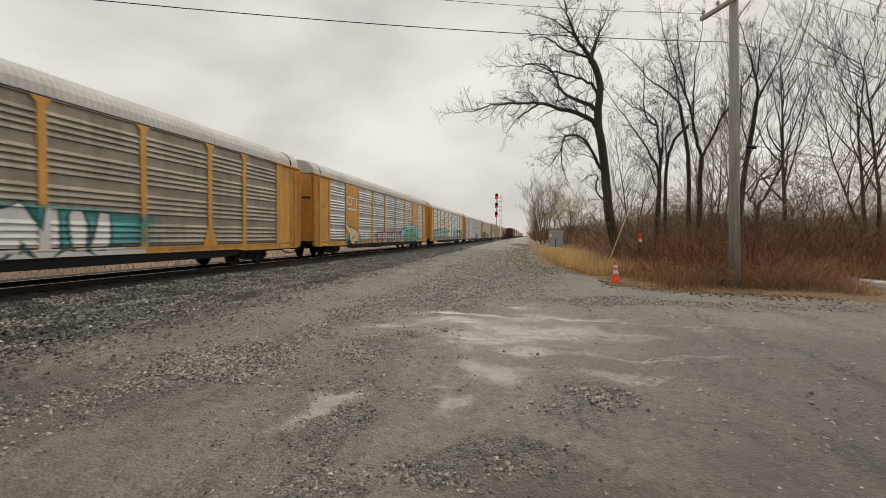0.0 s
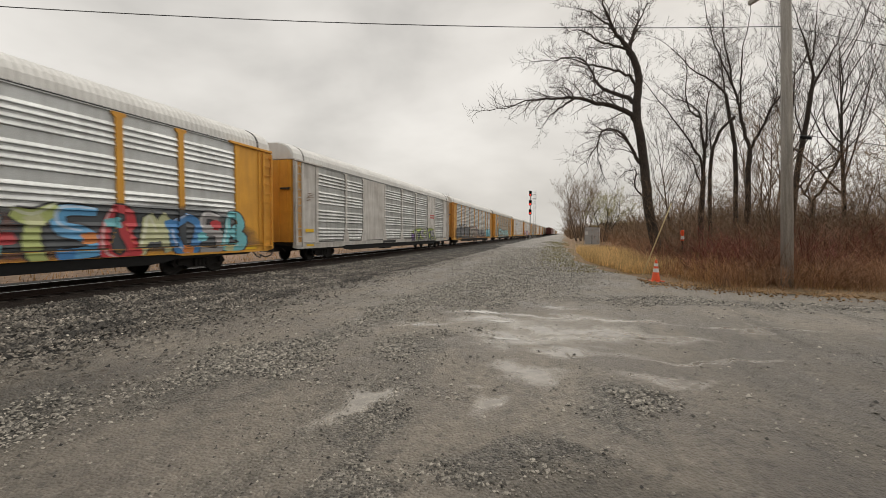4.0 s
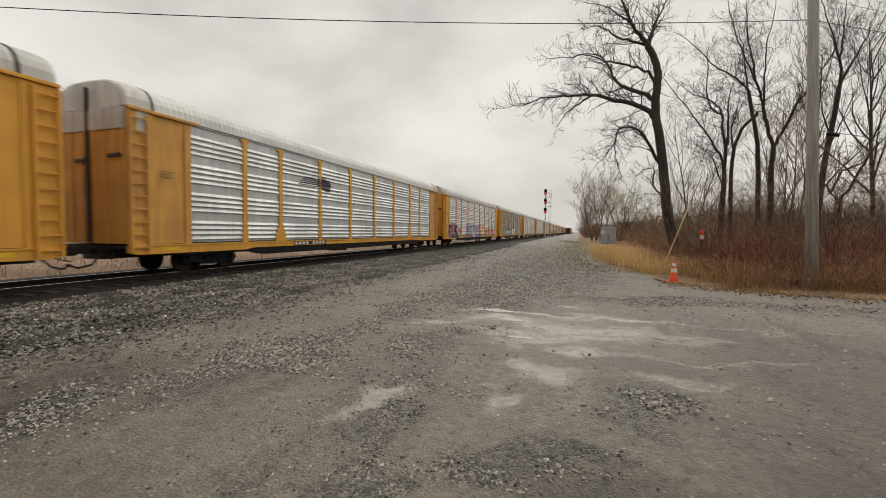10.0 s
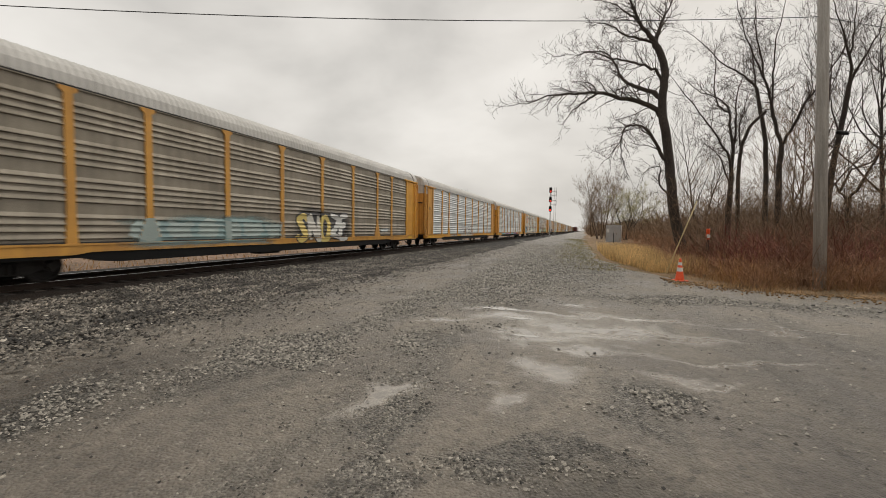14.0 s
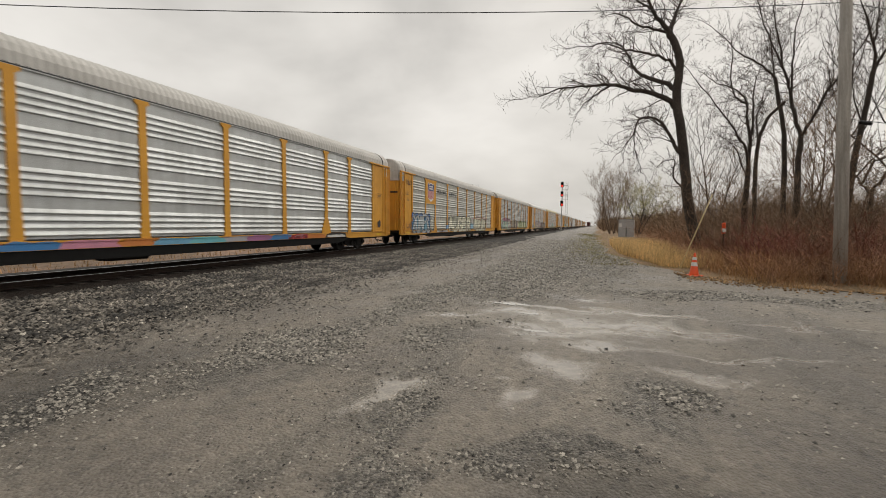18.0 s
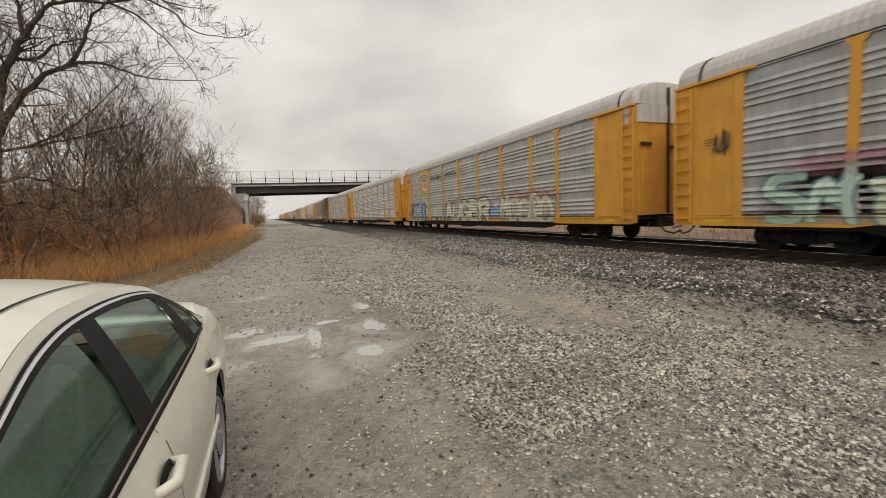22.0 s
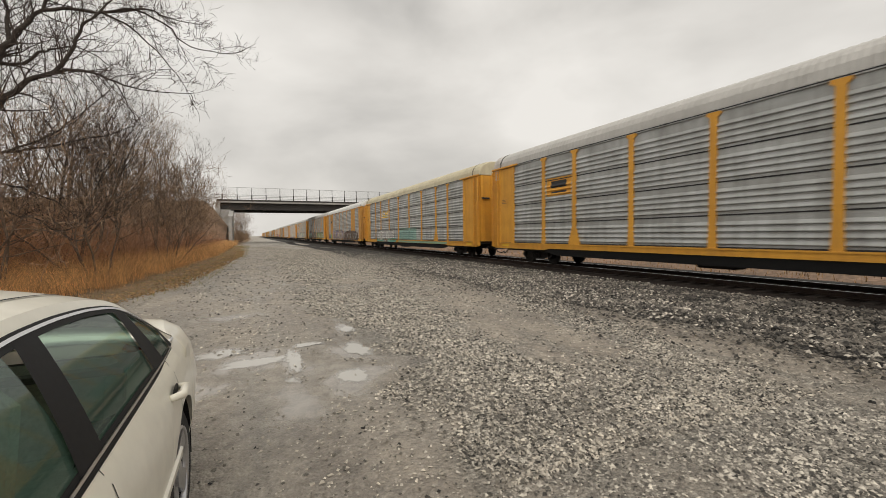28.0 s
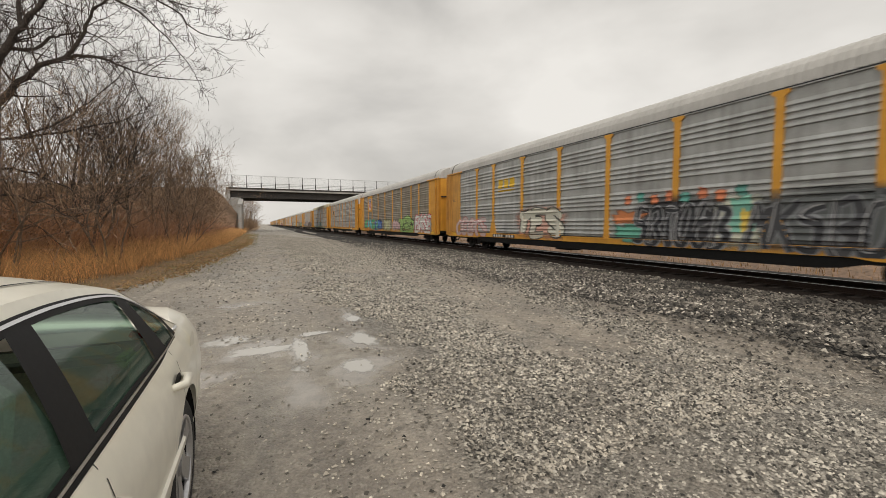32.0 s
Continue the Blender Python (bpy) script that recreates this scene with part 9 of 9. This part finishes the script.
    letters(3, "SMASH", 1.2, 6.7, 0.80, 1.25, [BLACK], WHITE, None, None, 0.11, 13)
    blot(3, 4.2, 0.95, 5.2, 0.5, WINE, 15, 0.0022, 0.4)
    piece(3, "#####", 7.3, 11.6, 0.92, 1.1, [CYAN, (0.20, 0.55, 0.66)], NAVY, (0.20, 0.55, 0.66), 0.05, 0, 12, 0.03)
    # car 4
    emblem_plate(4, -9.28, -7.9, 2.9)
    shield(4, -8.6, 3.9, 1.35, True)
    letters(4, "EPTS", -7.2, -0.3, 0.64, 1.55, [(0.20, 0.55, 0.62), (0.30, 0.60, 0.66)], (0.02, 0.035, 0.04), None, (0.36, 0.58, 0.58), 0.10, 13)
    letters(4, "INCRIME", 0.2, 6.2, 0.66, 1.5, [(0.20, 0.54, 0.62), (0.28, 0.58, 0.64)], (0.02, 0.035, 0.04), None, (0.36, 0.58, 0.58), 0.10, 14)
    blot(4, 7.2, 1.15, 1.6, 0.6, (0.46, 0.45, 0.40), 170, 0.004, 0.6)
    mark(4, -7.8, 6.6, 0.775, 0.935, spray((0.36, 0.44, 0.46)), "pale overspray on the sill", 0.003)
    blot(4, -8.6, 1.15, 1.1, 0.6, CREAM, 17, 0.006)
    numbers(4, -4.6, 9, 0.80)
    # car 5
    for i in range(5):
        mark(5, -5.9 + 0.1 * i, -4.2 + 0.05 * i, 3.55 + 0.09 * i, 3.60 + 0.09 * i, DECAL_BLACK, "black emblem stripe")
    blot(5, -3.75, 3.7, 0.9, 0.6, BLACK, 18, 0.006, 0.5, "black emblem head")
    numbers(5, -6.2)
    # car 6
    letters(6, "PUS", -11.7, -8.6, 0.68, 1.45, [(0.015, 0.013, 0.025)], (0.62, 0.40, 0.48), (0.40, 0.07, 0.13), None, 0.08, 15)
    blot(6, -8.7, 1.05, 1.0, 0.75, BLACK, 19, 0.006, 0.3)
    for i in range(3):
        stroke(6, [(-8.5, 1.35 + 0.17 * i), (-8, 1.38 + 0.17 * i), (-7.3, 1.33 + 0.17 * i)], 0.12, RED, 0.006)
    blot(6, -7.15, 1.58, 0.5, 0.55, (0.75, 0.10, 0.04), 18, 0.006, 0.15)
    for y0, y1, z0, z1 in ((-6.6, -6, 3.66, 3.76), (-6.36, -6.24, 3.38, 3.66), (-5.95, -5.35, 3.60, 3.70), (-5.71, -5.59, 3.32, 3.60)):
        mark(6, y0, y1, z0, z1, DECAL_RED, "dark red emblem stroke")
    stroke(6, [(-5.25, 3.64), (-5.05, 3.46), (-4.8, 3.26)], 0.14, (0.45, 0.04, 0.03), 0.006)
    stroke(6, [(-5.25, 3.26), (-5.05, 3.42), (-4.8, 3.58)], 0.14, (0.45, 0.04, 0.03), 0.006)
    numbers(6, -6.7, 9, 0.88)
    blot(6, -1.4, 1.45, 8.0, 1.6, (0.34, 0.36, 0.50), 21, 0.002, 0.25)
    piece(6, "#######", -5.2, 0.2, 0.66, 1.5, [PINK, (0.16, 0.30, 0.58), (0.58, 0.14, 0.20), (0.12, 0.42, 0.20), WHITE, (0.20, 0.28, 0.55)], PURPLE, None, 0.12, 0, 16, 0.04)
    letters(6, "LLR", -1.6, 2.3, 0.70, 1.5, [WHITE, (0.16, 0.24, 0.56), (0.66, 0.30, 0.08)], (0.34, 0.05, 0.22), None, None, 0.09, 61)
    for i in range(10):
        blot(6, -5.0 + 0.7 * i, 0.95 + 0.4 * (i % 3), 0.45, 0.3, [RED, CYAN, GREEN, PURPLE, GOLD, PINK][i % 6], 100 + i, 0.0115, 0.5)
    blot(6, 3.3, 1.25, 1.3, 1.1, (0.46, 0.54, 0.28), 22, 0.006)
    blot(6, 3.3, 1.55, 1.0, 0.5, CREAM, 62, 0.0075, 0.2)
    blot(6, 3.4, 2.05, 0.8, 0.5, ORANGE_P, 23, 0.009)
    piece(6, "####", 4.6, 6.9, 1.05, 0.75, [(0.55, 0.12, 0.14)], (0.34, 0.05, 0.07), None, 0.04, 0, 17, 0.01)
    piece(6, "###", 7.0, 8.5, 1.1, 0.65, [(0.55, 0.12, 0.14)], (0.34, 0.05, 0.07), None, 0.04, 0, 63, 0.01)
    piece(6, "###", 8.9, 11.3, 0.9, 0.95, [(0.62, 0.10, 0.08)], (0.36, 0.04, 0.04), None, 0.04, 0, 64, 0.02)
    # car 7
    blot(7, -4.6, 1.3, 6.4, 1.05, (0.22, 0.33, 0.33), 25, 0.003, 0.3)
    for i in range(6):
        blot(7, -7.2 + 1.05 * i, 1.35, 0.85, 0.6, (0.33, 0.40, 0.38), 120 + i, 0.006, 0.6)
    letters(7, "SNOZE", -0.5, 3.8, 0.74, 1.45, [(0.74, 0.58, 0.18), (0.64, 0.62, 0.56), (0.74, 0.58, 0.18), WHITE, WHITE], BLACK, (0.05, 0.045, 0.045), None, 0.09, 18)
    blot(7, 8.2, 1.35, 1.3, 0.25, (0.5, 0.55, 0.55), 26, 0.004, 0.7)
    # car 8
    piece(8, "######", -3.0, 2.1, 0.72, 1.05, [WHITE], BLACK, None, 0.06, 0, 19, 0.03)
    numbers(8, -6.6, 8)
    # car 9
    for i in range(14):
        blot(9, -8.6 + 1.15 * i, 0.80, 1.35, 0.36, [(0.16, 0.40, 0.58), PINK, (0.40, 0.16, 0.32), CYAN, ORANGE_P, BLUE, (0.46, 0.46, 0.5)][(i * 3) % 7], 140 + i, 0.003 + 0.0015 * (i % 3), 0.4)
    piece(9, "###", 4.4, 5.7, 0.72, 0.2, [WINE], RED, None, 0.0, 0, 20, 0.05)
    blot(9, 7.9, 0.82, 1.6, 0.4, BLACK, 27, 0.005)
    blot(9, 7.9, 0.80, 1.1, 0.25, WHITE, 28, 0.008, 0.8)
    small_print(9, 12.0, 3.2, 4, 0.5)
    # flat black patch in place of the brake-wheel box, not spray
    blot(9, 12.2, 1.45, 0.35, 0.4, BLACK, 29, 0.006)
    # car 10
    emblem_plate(10, -8.98, -7.23)
    shield(10, -8.1, 3.92, 1.45)
    words(10, "BUILDING", -5.58, 3.95, 0.40, DECAL_BLACK, "black stencilled word BUILDING")
    words(10, "AMERICA", -2.80, 3.95, 0.40, DECAL_BLACK, "black stencilled word AMERICA")
    blot(10, -9.9, 1.42, 3.7, 1.6, (0.06, 0.18, 0.36), 30, 0.0022, 0.35)
    blot(10, -9.9, 1.3, 3.2, 1.1, (0.16, 0.34, 0.44), 31, 0.0030, 0.4)
    letters(10, "ZOMES", -11.5, -8.3, 0.74, 1.42, [(0.50, 0.52, 0.52), (0.56, 0.58, 0.57)], (0.02, 0.026, 0.045), None, (0.36, 0.41, 0.43), 0.055, 21)
    for i in range(9):
        blot(10, -11.4 + 0.38 * i, 2.1 - 0.1 * (i % 2), 0.5, 0.35, [(0.05, 0.12, 0.30), (0.10, 0.22, 0.36)][i % 2], 230 + i, 0.0032, 0.5)
    blot(10, -7.75, 1.38, 0.9, 1.0, (0.50, 0.50, 0.42), 32, 0.004, 0.2)
    for u, v in ((-7.95, 1.5), (-7.55, 1.55), (-7.75, 1.2)):
        blot(10, u, v, 0.22, 0.16, (0.24, 0.26, 0.26), 240 + round(u * 9), 0.006, 0.4)
    blot(10, -6.0, 1.42, 0.5, 0.5, (0.60, 0.57, 0.46), 33, 0.005, 0.3)
    stroke(10, [(-6.6, 1.0), (-6.3, 1.1), (-6.0, 1.4), (-6.1, 1.9), (-6.2, 2.2)], 0.2, (0.60, 0.57, 0.46), 0.006)
    stroke(10, [(-6.0, 1.5), (-5.7, 1.75), (-5.4, 2.0)], 0.18, (0.60, 0.57, 0.46), 0.0065)
    stroke(10, [(-5.1, 1.95), (-4.8, 1.85), (-4.65, 1.5), (-4.7, 1.1), (-4.4, 0.95)], 0.2, (0.56, 0.52, 0.42), 0.004)
    blot(10, -4.1, 1.2, 1.3, 0.35, (0.20, 0.36, 0.58), 36, 0.003, 0.6)
    letters(10, "AUGER", -3.9, 2.8, 0.68, 1.45, [(0.58, 0.58, 0.42), (0.64, 0.63, 0.48)], (0.02, 0.02, 0.02), (0.44, 0.44, 0.36), (0.66, 0.64, 0.52), 0.085, 22)
    blot(10, 3.4, 1.25, 1.4, 0.6, (0.24, 0.44, 0.60), 37, 0.003, 0.6)
    scrawl(10, 6.0, 2.2, 5.2, 0.5, (0.34, 0.09, 0.07), 38, 0.05)
    scrawl(10, 7.4, 2.1, 3.6, 0.6, (0.34, 0.09, 0.07), 39, 0.04)
    piece(10, "#####", 4.0, 8.7, 0.68, 1.45, [(0.64, 0.62, 0.48), (0.58, 0.57, 0.43)], (0.24, 0.22, 0.16), (0.50, 0.49, 0.38), 0.1, 0, 23, 0.03)
    numbers(10, -6.7, 10)
    scrawl(10, -12.1, 4.3, 0.8, 0.5, BLACK, 40)
    scrawl(10, -12.1, 1.3, 0.9, 0.4, (0.20, 0.10, 0.05), 41, 0.03)
    small_print(10, -12.6, 3.6, 3, 0.4)
    # car 11
    blot(11, -8.0, 1.5, 5.8, 1.75, PINK, 241, 0.002, 0.3)
    piece(11, "######", -10.8, -5.3, 0.66, 1.35, [MINT, (0.46, 0.60, 0.50), (0.52, 0.58, 0.42)], (0.12, 0.22, 0.24), (0.34, 0.50, 0.40), 0.1, 0, 24, 0.03)
    numbers(11, -6.9)
    blot(11, -1.7, 1.45, 5.0, 1.4, (0.24, 0.20, 0.14), 42, 0.002, 0.3)
    for i in range(10):
        y = -4.0 + 0.46 * i
        stroke(11, [(y, 0.75), (y + 0.18, 1.2), (y + 0.1, 1.6), (y + 0.35, 2.1)], 0.24, [BLACK, (0.50, 0.44, 0.32), BROWN][i % 3], 0.004 + 0.001 * (i % 3))
    blot(11, 5.8, 1.4, 8.8, 1.35, (0.26, 0.30, 0.13), 43, 0.003, 0.2, square=0.4)
    for i in range(9):
        blot(11, 2.2 + 0.95 * i, 1.4 + 0.25 * (i % 2), 0.7, 0.8, [(0.46, 0.48, 0.34), (0.18, 0.23, 0.10)][i % 2], 180 + i, 0.006, 0.4)
    mark(11, -6.9, -4.6, 3.62, 3.74, DECAL_BLACK, "black emblem strip")
    mark(11, -6.5, -5.0, 3.50, 3.56, DECAL_BLACK, "black emblem strip")
    scrawl(11, -12.0, 3.1, 0.5, 0.9, BLACK, 44)
    # car 12
    for i in range(3):
        y = -8.72 + 0.42 * i
        clad(flat_shape([[(y, 3.44), (y + 0.34, 3.44), (y + 0.43, 3.78), (y + 0.09, 3.78)]]), *CARS[12], "emblem_block", DECAL_BLACK, "slanted black emblem block", 0.006)
    for y, s in ((-8.98, 1), (-7.18, -1)):
        mark(12, y - 0.035, y + 0.035, 3.22, 3.95, DECAL_BLACK, "emblem bracket")
        for z in (3.22, 3.89):
            mark(12, min(y, y + 0.2 * s), max(y, y + 0.2 * s), z, z + 0.06, DECAL_BLACK, "emblem bracket", 0.0075)
    for y in (-8.62, -7.52):
        mark(12, y - 0.16, y + 0.16, 3.04, 3.10, STENCIL, "line of unreadable stencil print", 0.004)
        mark(12, y - 0.16, y + 0.16, 4.10, 4.18, STENCIL, "line of unreadable stencil print", 0.004)
    numbers(12, -6.7)
    piece(12, "###", -11.2, -8.9, 0.75, 0.85, [(0.26, 0.25, 0.36), (0.10, 0.14, 0.30), (0.36, 0.33, 0.36)], (0.06, 0.05, 0.09), None, 0.1, 0, 45, 0.03)
    blot(12, -8.5, 1.25, 1.0, 0.8, (0.30, 0.42, 0.12), 46, 0.005, 0.5)
    blot(12, -2.75, 1.15, 8.2, 0.8, (0.60, 0.48, 0.30), 47, 0.002, 0.25)
    letters(12, "CARBON", -7.0, 1.7, 0.72, 1.4, [(0.36, 0.31, 0.44), (0.46, 0.40, 0.40), (0.30, 0.26, 0.42)], (0.06, 0.04, 0.12), (0.44, 0.34, 0.24), (0.46, 0.36, 0.24), 0.07, 25)
    wild(12, 2.0, 10.6, 0.70, 1.95, (0.085, 0.048, 0.032), (0.11, 0.065, 0.045), (0.09, 0.05, 0.035), (0.03, 0.02, 0.018), 411, 10, 10)
    for i, colour in enumerate(((0.46, 0.40, 0.34), (0.30, 0.19, 0.16), (0.50, 0.46, 0.42), (0.36, 0.24, 0.12), (0.50, 0.50, 0.48), (0.34, 0.24, 0.14), (0.44, 0.40, 0.35), (0.52, 0.52, 0.50))):
        y = 2.3 + 1.05 * i
        stroke(12, [(y - 0.45, 0.80), (y - 0.25, 1.15), (y + 0.15, 1.35), (y + 0.5, 1.75)], 0.26, tuple(0.6 * c for c in colour), 0.0105 + 0.0004 * (i % 2))
        stroke(12, [(y - 0.4, 1.7), (y + 0.2, 1.45), (y + 0.45, 0.9)], 0.16, tuple(0.5 * c for c in colour), 0.0118)
    # car 13
    mark(13, -6.95, -4.35, 3.10, 3.95, spray((0.56, 0.56, 0.55)), "white patch behind the emblem", 0.003)
    stroke(13, [(-5.9, 3.75), (-6.25, 3.8), (-6.52, 3.6), (-6.3, 3.38), (-5.9, 3.42)], 0.17, (0.80, 0.50, 0.02), 0.006, "yellow emblem shape")
    stroke(13, [(-5.25, 3.78), (-5.65, 3.8), (-5.6, 3.62), (-5.3, 3.58), (-5.3, 3.40), (-5.7, 3.42)], 0.16, (0.80, 0.50, 0.02), 0.006, "yellow emblem shape")
    for a, b in (((-5.1, 3.84), (-4.75, 3.42)), ((-4.75, 3.86), (-5.15, 3.42))):
        stroke(13, [a, ((a[0] + b[0]) / 2, (a[1] + b[1]) / 2), b], 0.24, (0.80, 0.50, 0.02), 0.0062, "yellow emblem shape")
    mark(13, -6.58, -4.78, 3.14, 3.27, DECAL_YELLOW, "yellow emblem bar", 0.006)
    piece(13, "#####", -8.7, -3.2, 1.02, 0.86, [(0.46, 0.45, 0.43), (0.54, 0.53, 0.50)], (0.26, 0.25, 0.24), (0.58, 0.57, 0.54), 0.10, 0, 27, 0.02)
    for y in (-7.25, -3.1):
        mark(13, y - 0.14, y + 0.14, 1.1, 1.9, spray((0.62, 0.60, 0.55)), "white spray over a post", 0.004)
    for i, (y, w) in enumerate(((-7.8, 1.9), (-6.7, 0.9), (-3.8, 2.2), (-2.9, 1.3))):
        blot(13, y, 0.9, w, 0.52, (0.15, 0.42, 0.32), 49 + i, 0.004 + 0.0004 * i, 0.4)
    numbers(13, -6.2, 9, 0.80)
    for i in range(6):
        stroke(13, [(-11 + 0.3 * i, 1.75), (-10.85 + 0.3 * i, 1.45), (-10.95 + 0.3 * i, 1.2)], 0.07, (0.16, 0.16, 0.16), 0.004)
    mark(13, -1.2, 3.1, 1.02, 2.02, spray((0.26, 0.42, 0.36)), "rolled-on pale green patch", 0.003)
    blot(13, 0.8, 1.4, 3.4, 0.8, (0.20, 0.34, 0.30), 50, 0.005, 0.6)
    mark(13, -1.4, 9.0, 0.775, 0.935, spray((0.28, 0.44, 0.30)), "green overspray on the sill", 0.003)
    # car 14
    mark(14, -8.9, -7.3, 3.1, 3.9, YELLOW, "yellow emblem patch", 0.003)
    mark(14, -8.6, -7.6, 3.45, 3.75, DECAL_BLACK, "black emblem bar")
    mark(14, -8.6, -7.6, 3.22, 3.30, DECAL_BLACK, "black emblem underline")
    mark(14, 8.0, 9.0, 0.78, 0.93, DECAL_WHITE, "white stencil panel")
    small_print(14, 8.1, 0.86, 2, 0.7)
    # car 15
    emblem_plate(15, -8.98, -7.23)
    shield(15, -8.1, 3.92, 1.45)
    letters(15, "KING", -10.7, -5.9, 0.92, 1.2, [GREEN, (0.10, 0.52, 0.58), (0.10, 0.50, 0.58), GREEN], (0.03, 0.30, 0.24), None, None, 0.03, 28)
    piece(15, "####", -5.8, -2.8, 0.85, 1.05, [(0.03, 0.14, 0.46), (0.12, 0.48, 0.26), BLUE], NAVY, (0.03, 0.10, 0.34), 0.08, 0, 29, 0.04)
    piece(15, "####", -1.9, 0.6, 0.85, 1.1, [(0.50, 0.52, 0.28), (0.54, 0.55, 0.38)], (0.32, 0.32, 0.17), (0.38, 0.38, 0.22), 0.1, 0, 30, 0.04)
    piece(15, "####", 1.6, 3.9, 0.85, 0.95, [(0.60, 0.36, 0.40)], (0.5, 0.40, 0.42), None, 0.1, 0, 31, 0.04)
    wild(15, 4.2, 7.6, 0.70, 2.15, (0.33, 0.52, 0.15), (0.30, 0.48, 0.16), (0.04, 0.05, 0.03), (0.02, 0.03, 0.015), 511, 6, 9)
    blot(15, 3.9, 1.6, 0.9, 0.5, (0.03, 0.035, 0.025), 512, 0.004, 0.4)
    blot(15, 3.75, 1.85, 0.7, 0.3, (0.33, 0.52, 0.15), 513, 0.005, 0.4)
    letters(15, "EASE", 8.2, 12.0, 0.72, 1.5, [WHITE], (0.52, 0.03, 0.06), WHITE, None, 0.10, 33)
    mark(15, -10.8, -3.0, 0.775, 0.935, spray(ORANGE_P), "orange overspray on the sill", 0.003)
    # car 16
    piece(16, "#####", -11.9, -7.9, 0.75, 1.1, [(0.60, 0.46, 0.44)], (0.50, 0.18, 0.18), None, 0.1, 0, 34, 0.02)
    for y0, y1, z0, z1 in ((-6.6, -6.15, 3.45, 3.95), (-6.0, -5.6, 3.45, 3.95), (-5.45, -5.0, 3.45, 3.95), (-6.6, -5.0, 3.28, 3.36)):
        mark(16, y0, y1, z0, z1, DECAL_YELLOW, "yellow emblem bar", 0.006)
    letters(16, "TES", -4.6, -1.1, 0.90, 1.35, [(0.62, 0.61, 0.52)], (0.05, 0.05, 0.04), (0.62, 0.36, 0.28), None, 0.08, 35)
    numbers(16, -7.0, 8)
    blot(16, 2.4, 1.75, 1.5, 0.5, (0.62, 0.22, 0.08), 53, 0.003, 0.5)
    blot(16, 2.5, 1.2, 1.2, 0.7, (0.12, 0.40, 0.30), 54, 0.0035, 0.6)
    for i in range(8):
        blot(16, 2.4 + 0.55 * i, 2.35 + 0.08 * (i % 2), 0.3, 0.35, [(0.66, 0.22, 0.10), (0.10, 0.36, 0.30)][i % 3 == 1], 540 + i, 0.003, 0.4)
    blot(16, 6.2, 1.5, 1.2, 1.6, (0.52, 0.52, 0.42), 55, 0.003, 0.4)
    blot(16, 6.3, 1.75, 0.7, 0.9, (0.20, 0.48, 0.38), 56, 0.005, 0.6)
    blot(16, 6.4, 1.6, 0.3, 0.7, GOLD, 57, 0.006, 0.6)
    piece(16, "######", 2.7, 6.0, 0.72, 1.5, [(0.028, 0.03, 0.036)], (0.30, 0.31, 0.32), (0.03, 0.03, 0.035), 0.08, 0.05, 36, 0.02)
    piece(16, "###########", 6.4, 13.0, 0.70, 1.5, [(0.03, 0.032, 0.038), (0.05, 0.052, 0.058)], (0.20, 0.21, 0.22), (0.10, 0.11, 0.11), 0.12, 0.05, 37, 0.05)
    for k in (-4, -3, -2, 17, 18, 19, 20):
        blot(k, (k * 3) % 9 - 4, 1.2, 3.5, 0.9, [GREY, CYAN, WHITE, PINK][k % 4], 200 + k, 0.003, 0.4)
    for k in CARS:
        small_print(k, -12.5, 3.2, 3, 0.4)
        mark(k, 11.9, 12.5, 0.80, 0.90, DECAL_YELLOW, "yellow reflective strip", 0.003)
        mark(k, -12.5, -11.9, 0.80, 0.90, DECAL_YELLOW, "yellow reflective strip", 0.003)


paint_train()


# ---- a second train drawing away on the other track ----
def boxcar(label, paint, roof):
    c = thing("boxcar", label, "railcar", group="cars of the departing train")
    b = Build().box(-1.5, 1.5, -8.2, 8.2, 1.1, 4.7, 0.03)
    part("body", b, paint, c)
    for s in (-1, 1):
        ribs = Build()
        for k in range(9):
            ribs.box(-1.45, 1.45, s * 8.2 - 0.05, s * 8.2 + 0.05, 1.3 + 0.38 * k, 1.42 + 0.38 * k)
        part("end_rib", ribs, paint, c)
        part("truck", cached("truck", truck_side_mesh), None, c, at=pose(0, s * 6.2, 0))
        part("coupler", Build().box(-0.12, 0.12, s * 8.55 - 0.4, s * 8.55 + 0.4, 0.7, 0.95, 0.03), DARK_STEEL, c)
    part("underframe", Build().box(-1.3, 1.3, -8.1, 8.1, 0.8, 1.1), DARK_STEEL, c)
    part("roof", Build().prism([(-1.52, 4.7), (1.52, 4.7), (1.5, 4.78), (0, 4.98), (-1.5, 4.78)], "y", -8.25, 8.25), roof, c)
    return c


SECOND = []
SECOND.append((boxcar("dark maroon boxcar at the tail of a departing train", MAROON, MAROON), 0.0))
for k in range(5):
    SECOND.append((boxcar("white-roofed boxcar of a departing train", WHITE_PAINT if k % 2 else MAROON, ROOF_WHITE), 17.4 * (k + 1)))

ties()


def motions():
    for k, (car, posts) in CARS.items():
        y = JOINT + PITCH * (k + 0.5)
        # the train gathers speed slowly
        walk(car, [(t, pose(TRACK_X, y - SPEED * t + 1.2 - 0.0094 * (t - 9) ** 2, RAIL_Z)) for t in range(0, 33, 2)])
    for car, off in SECOND:
        walk(car, [(t, pose(SIDING_X, 205 + off + 15.5 * t, 0.02)) for t in (0, 16, 32)])


motions()
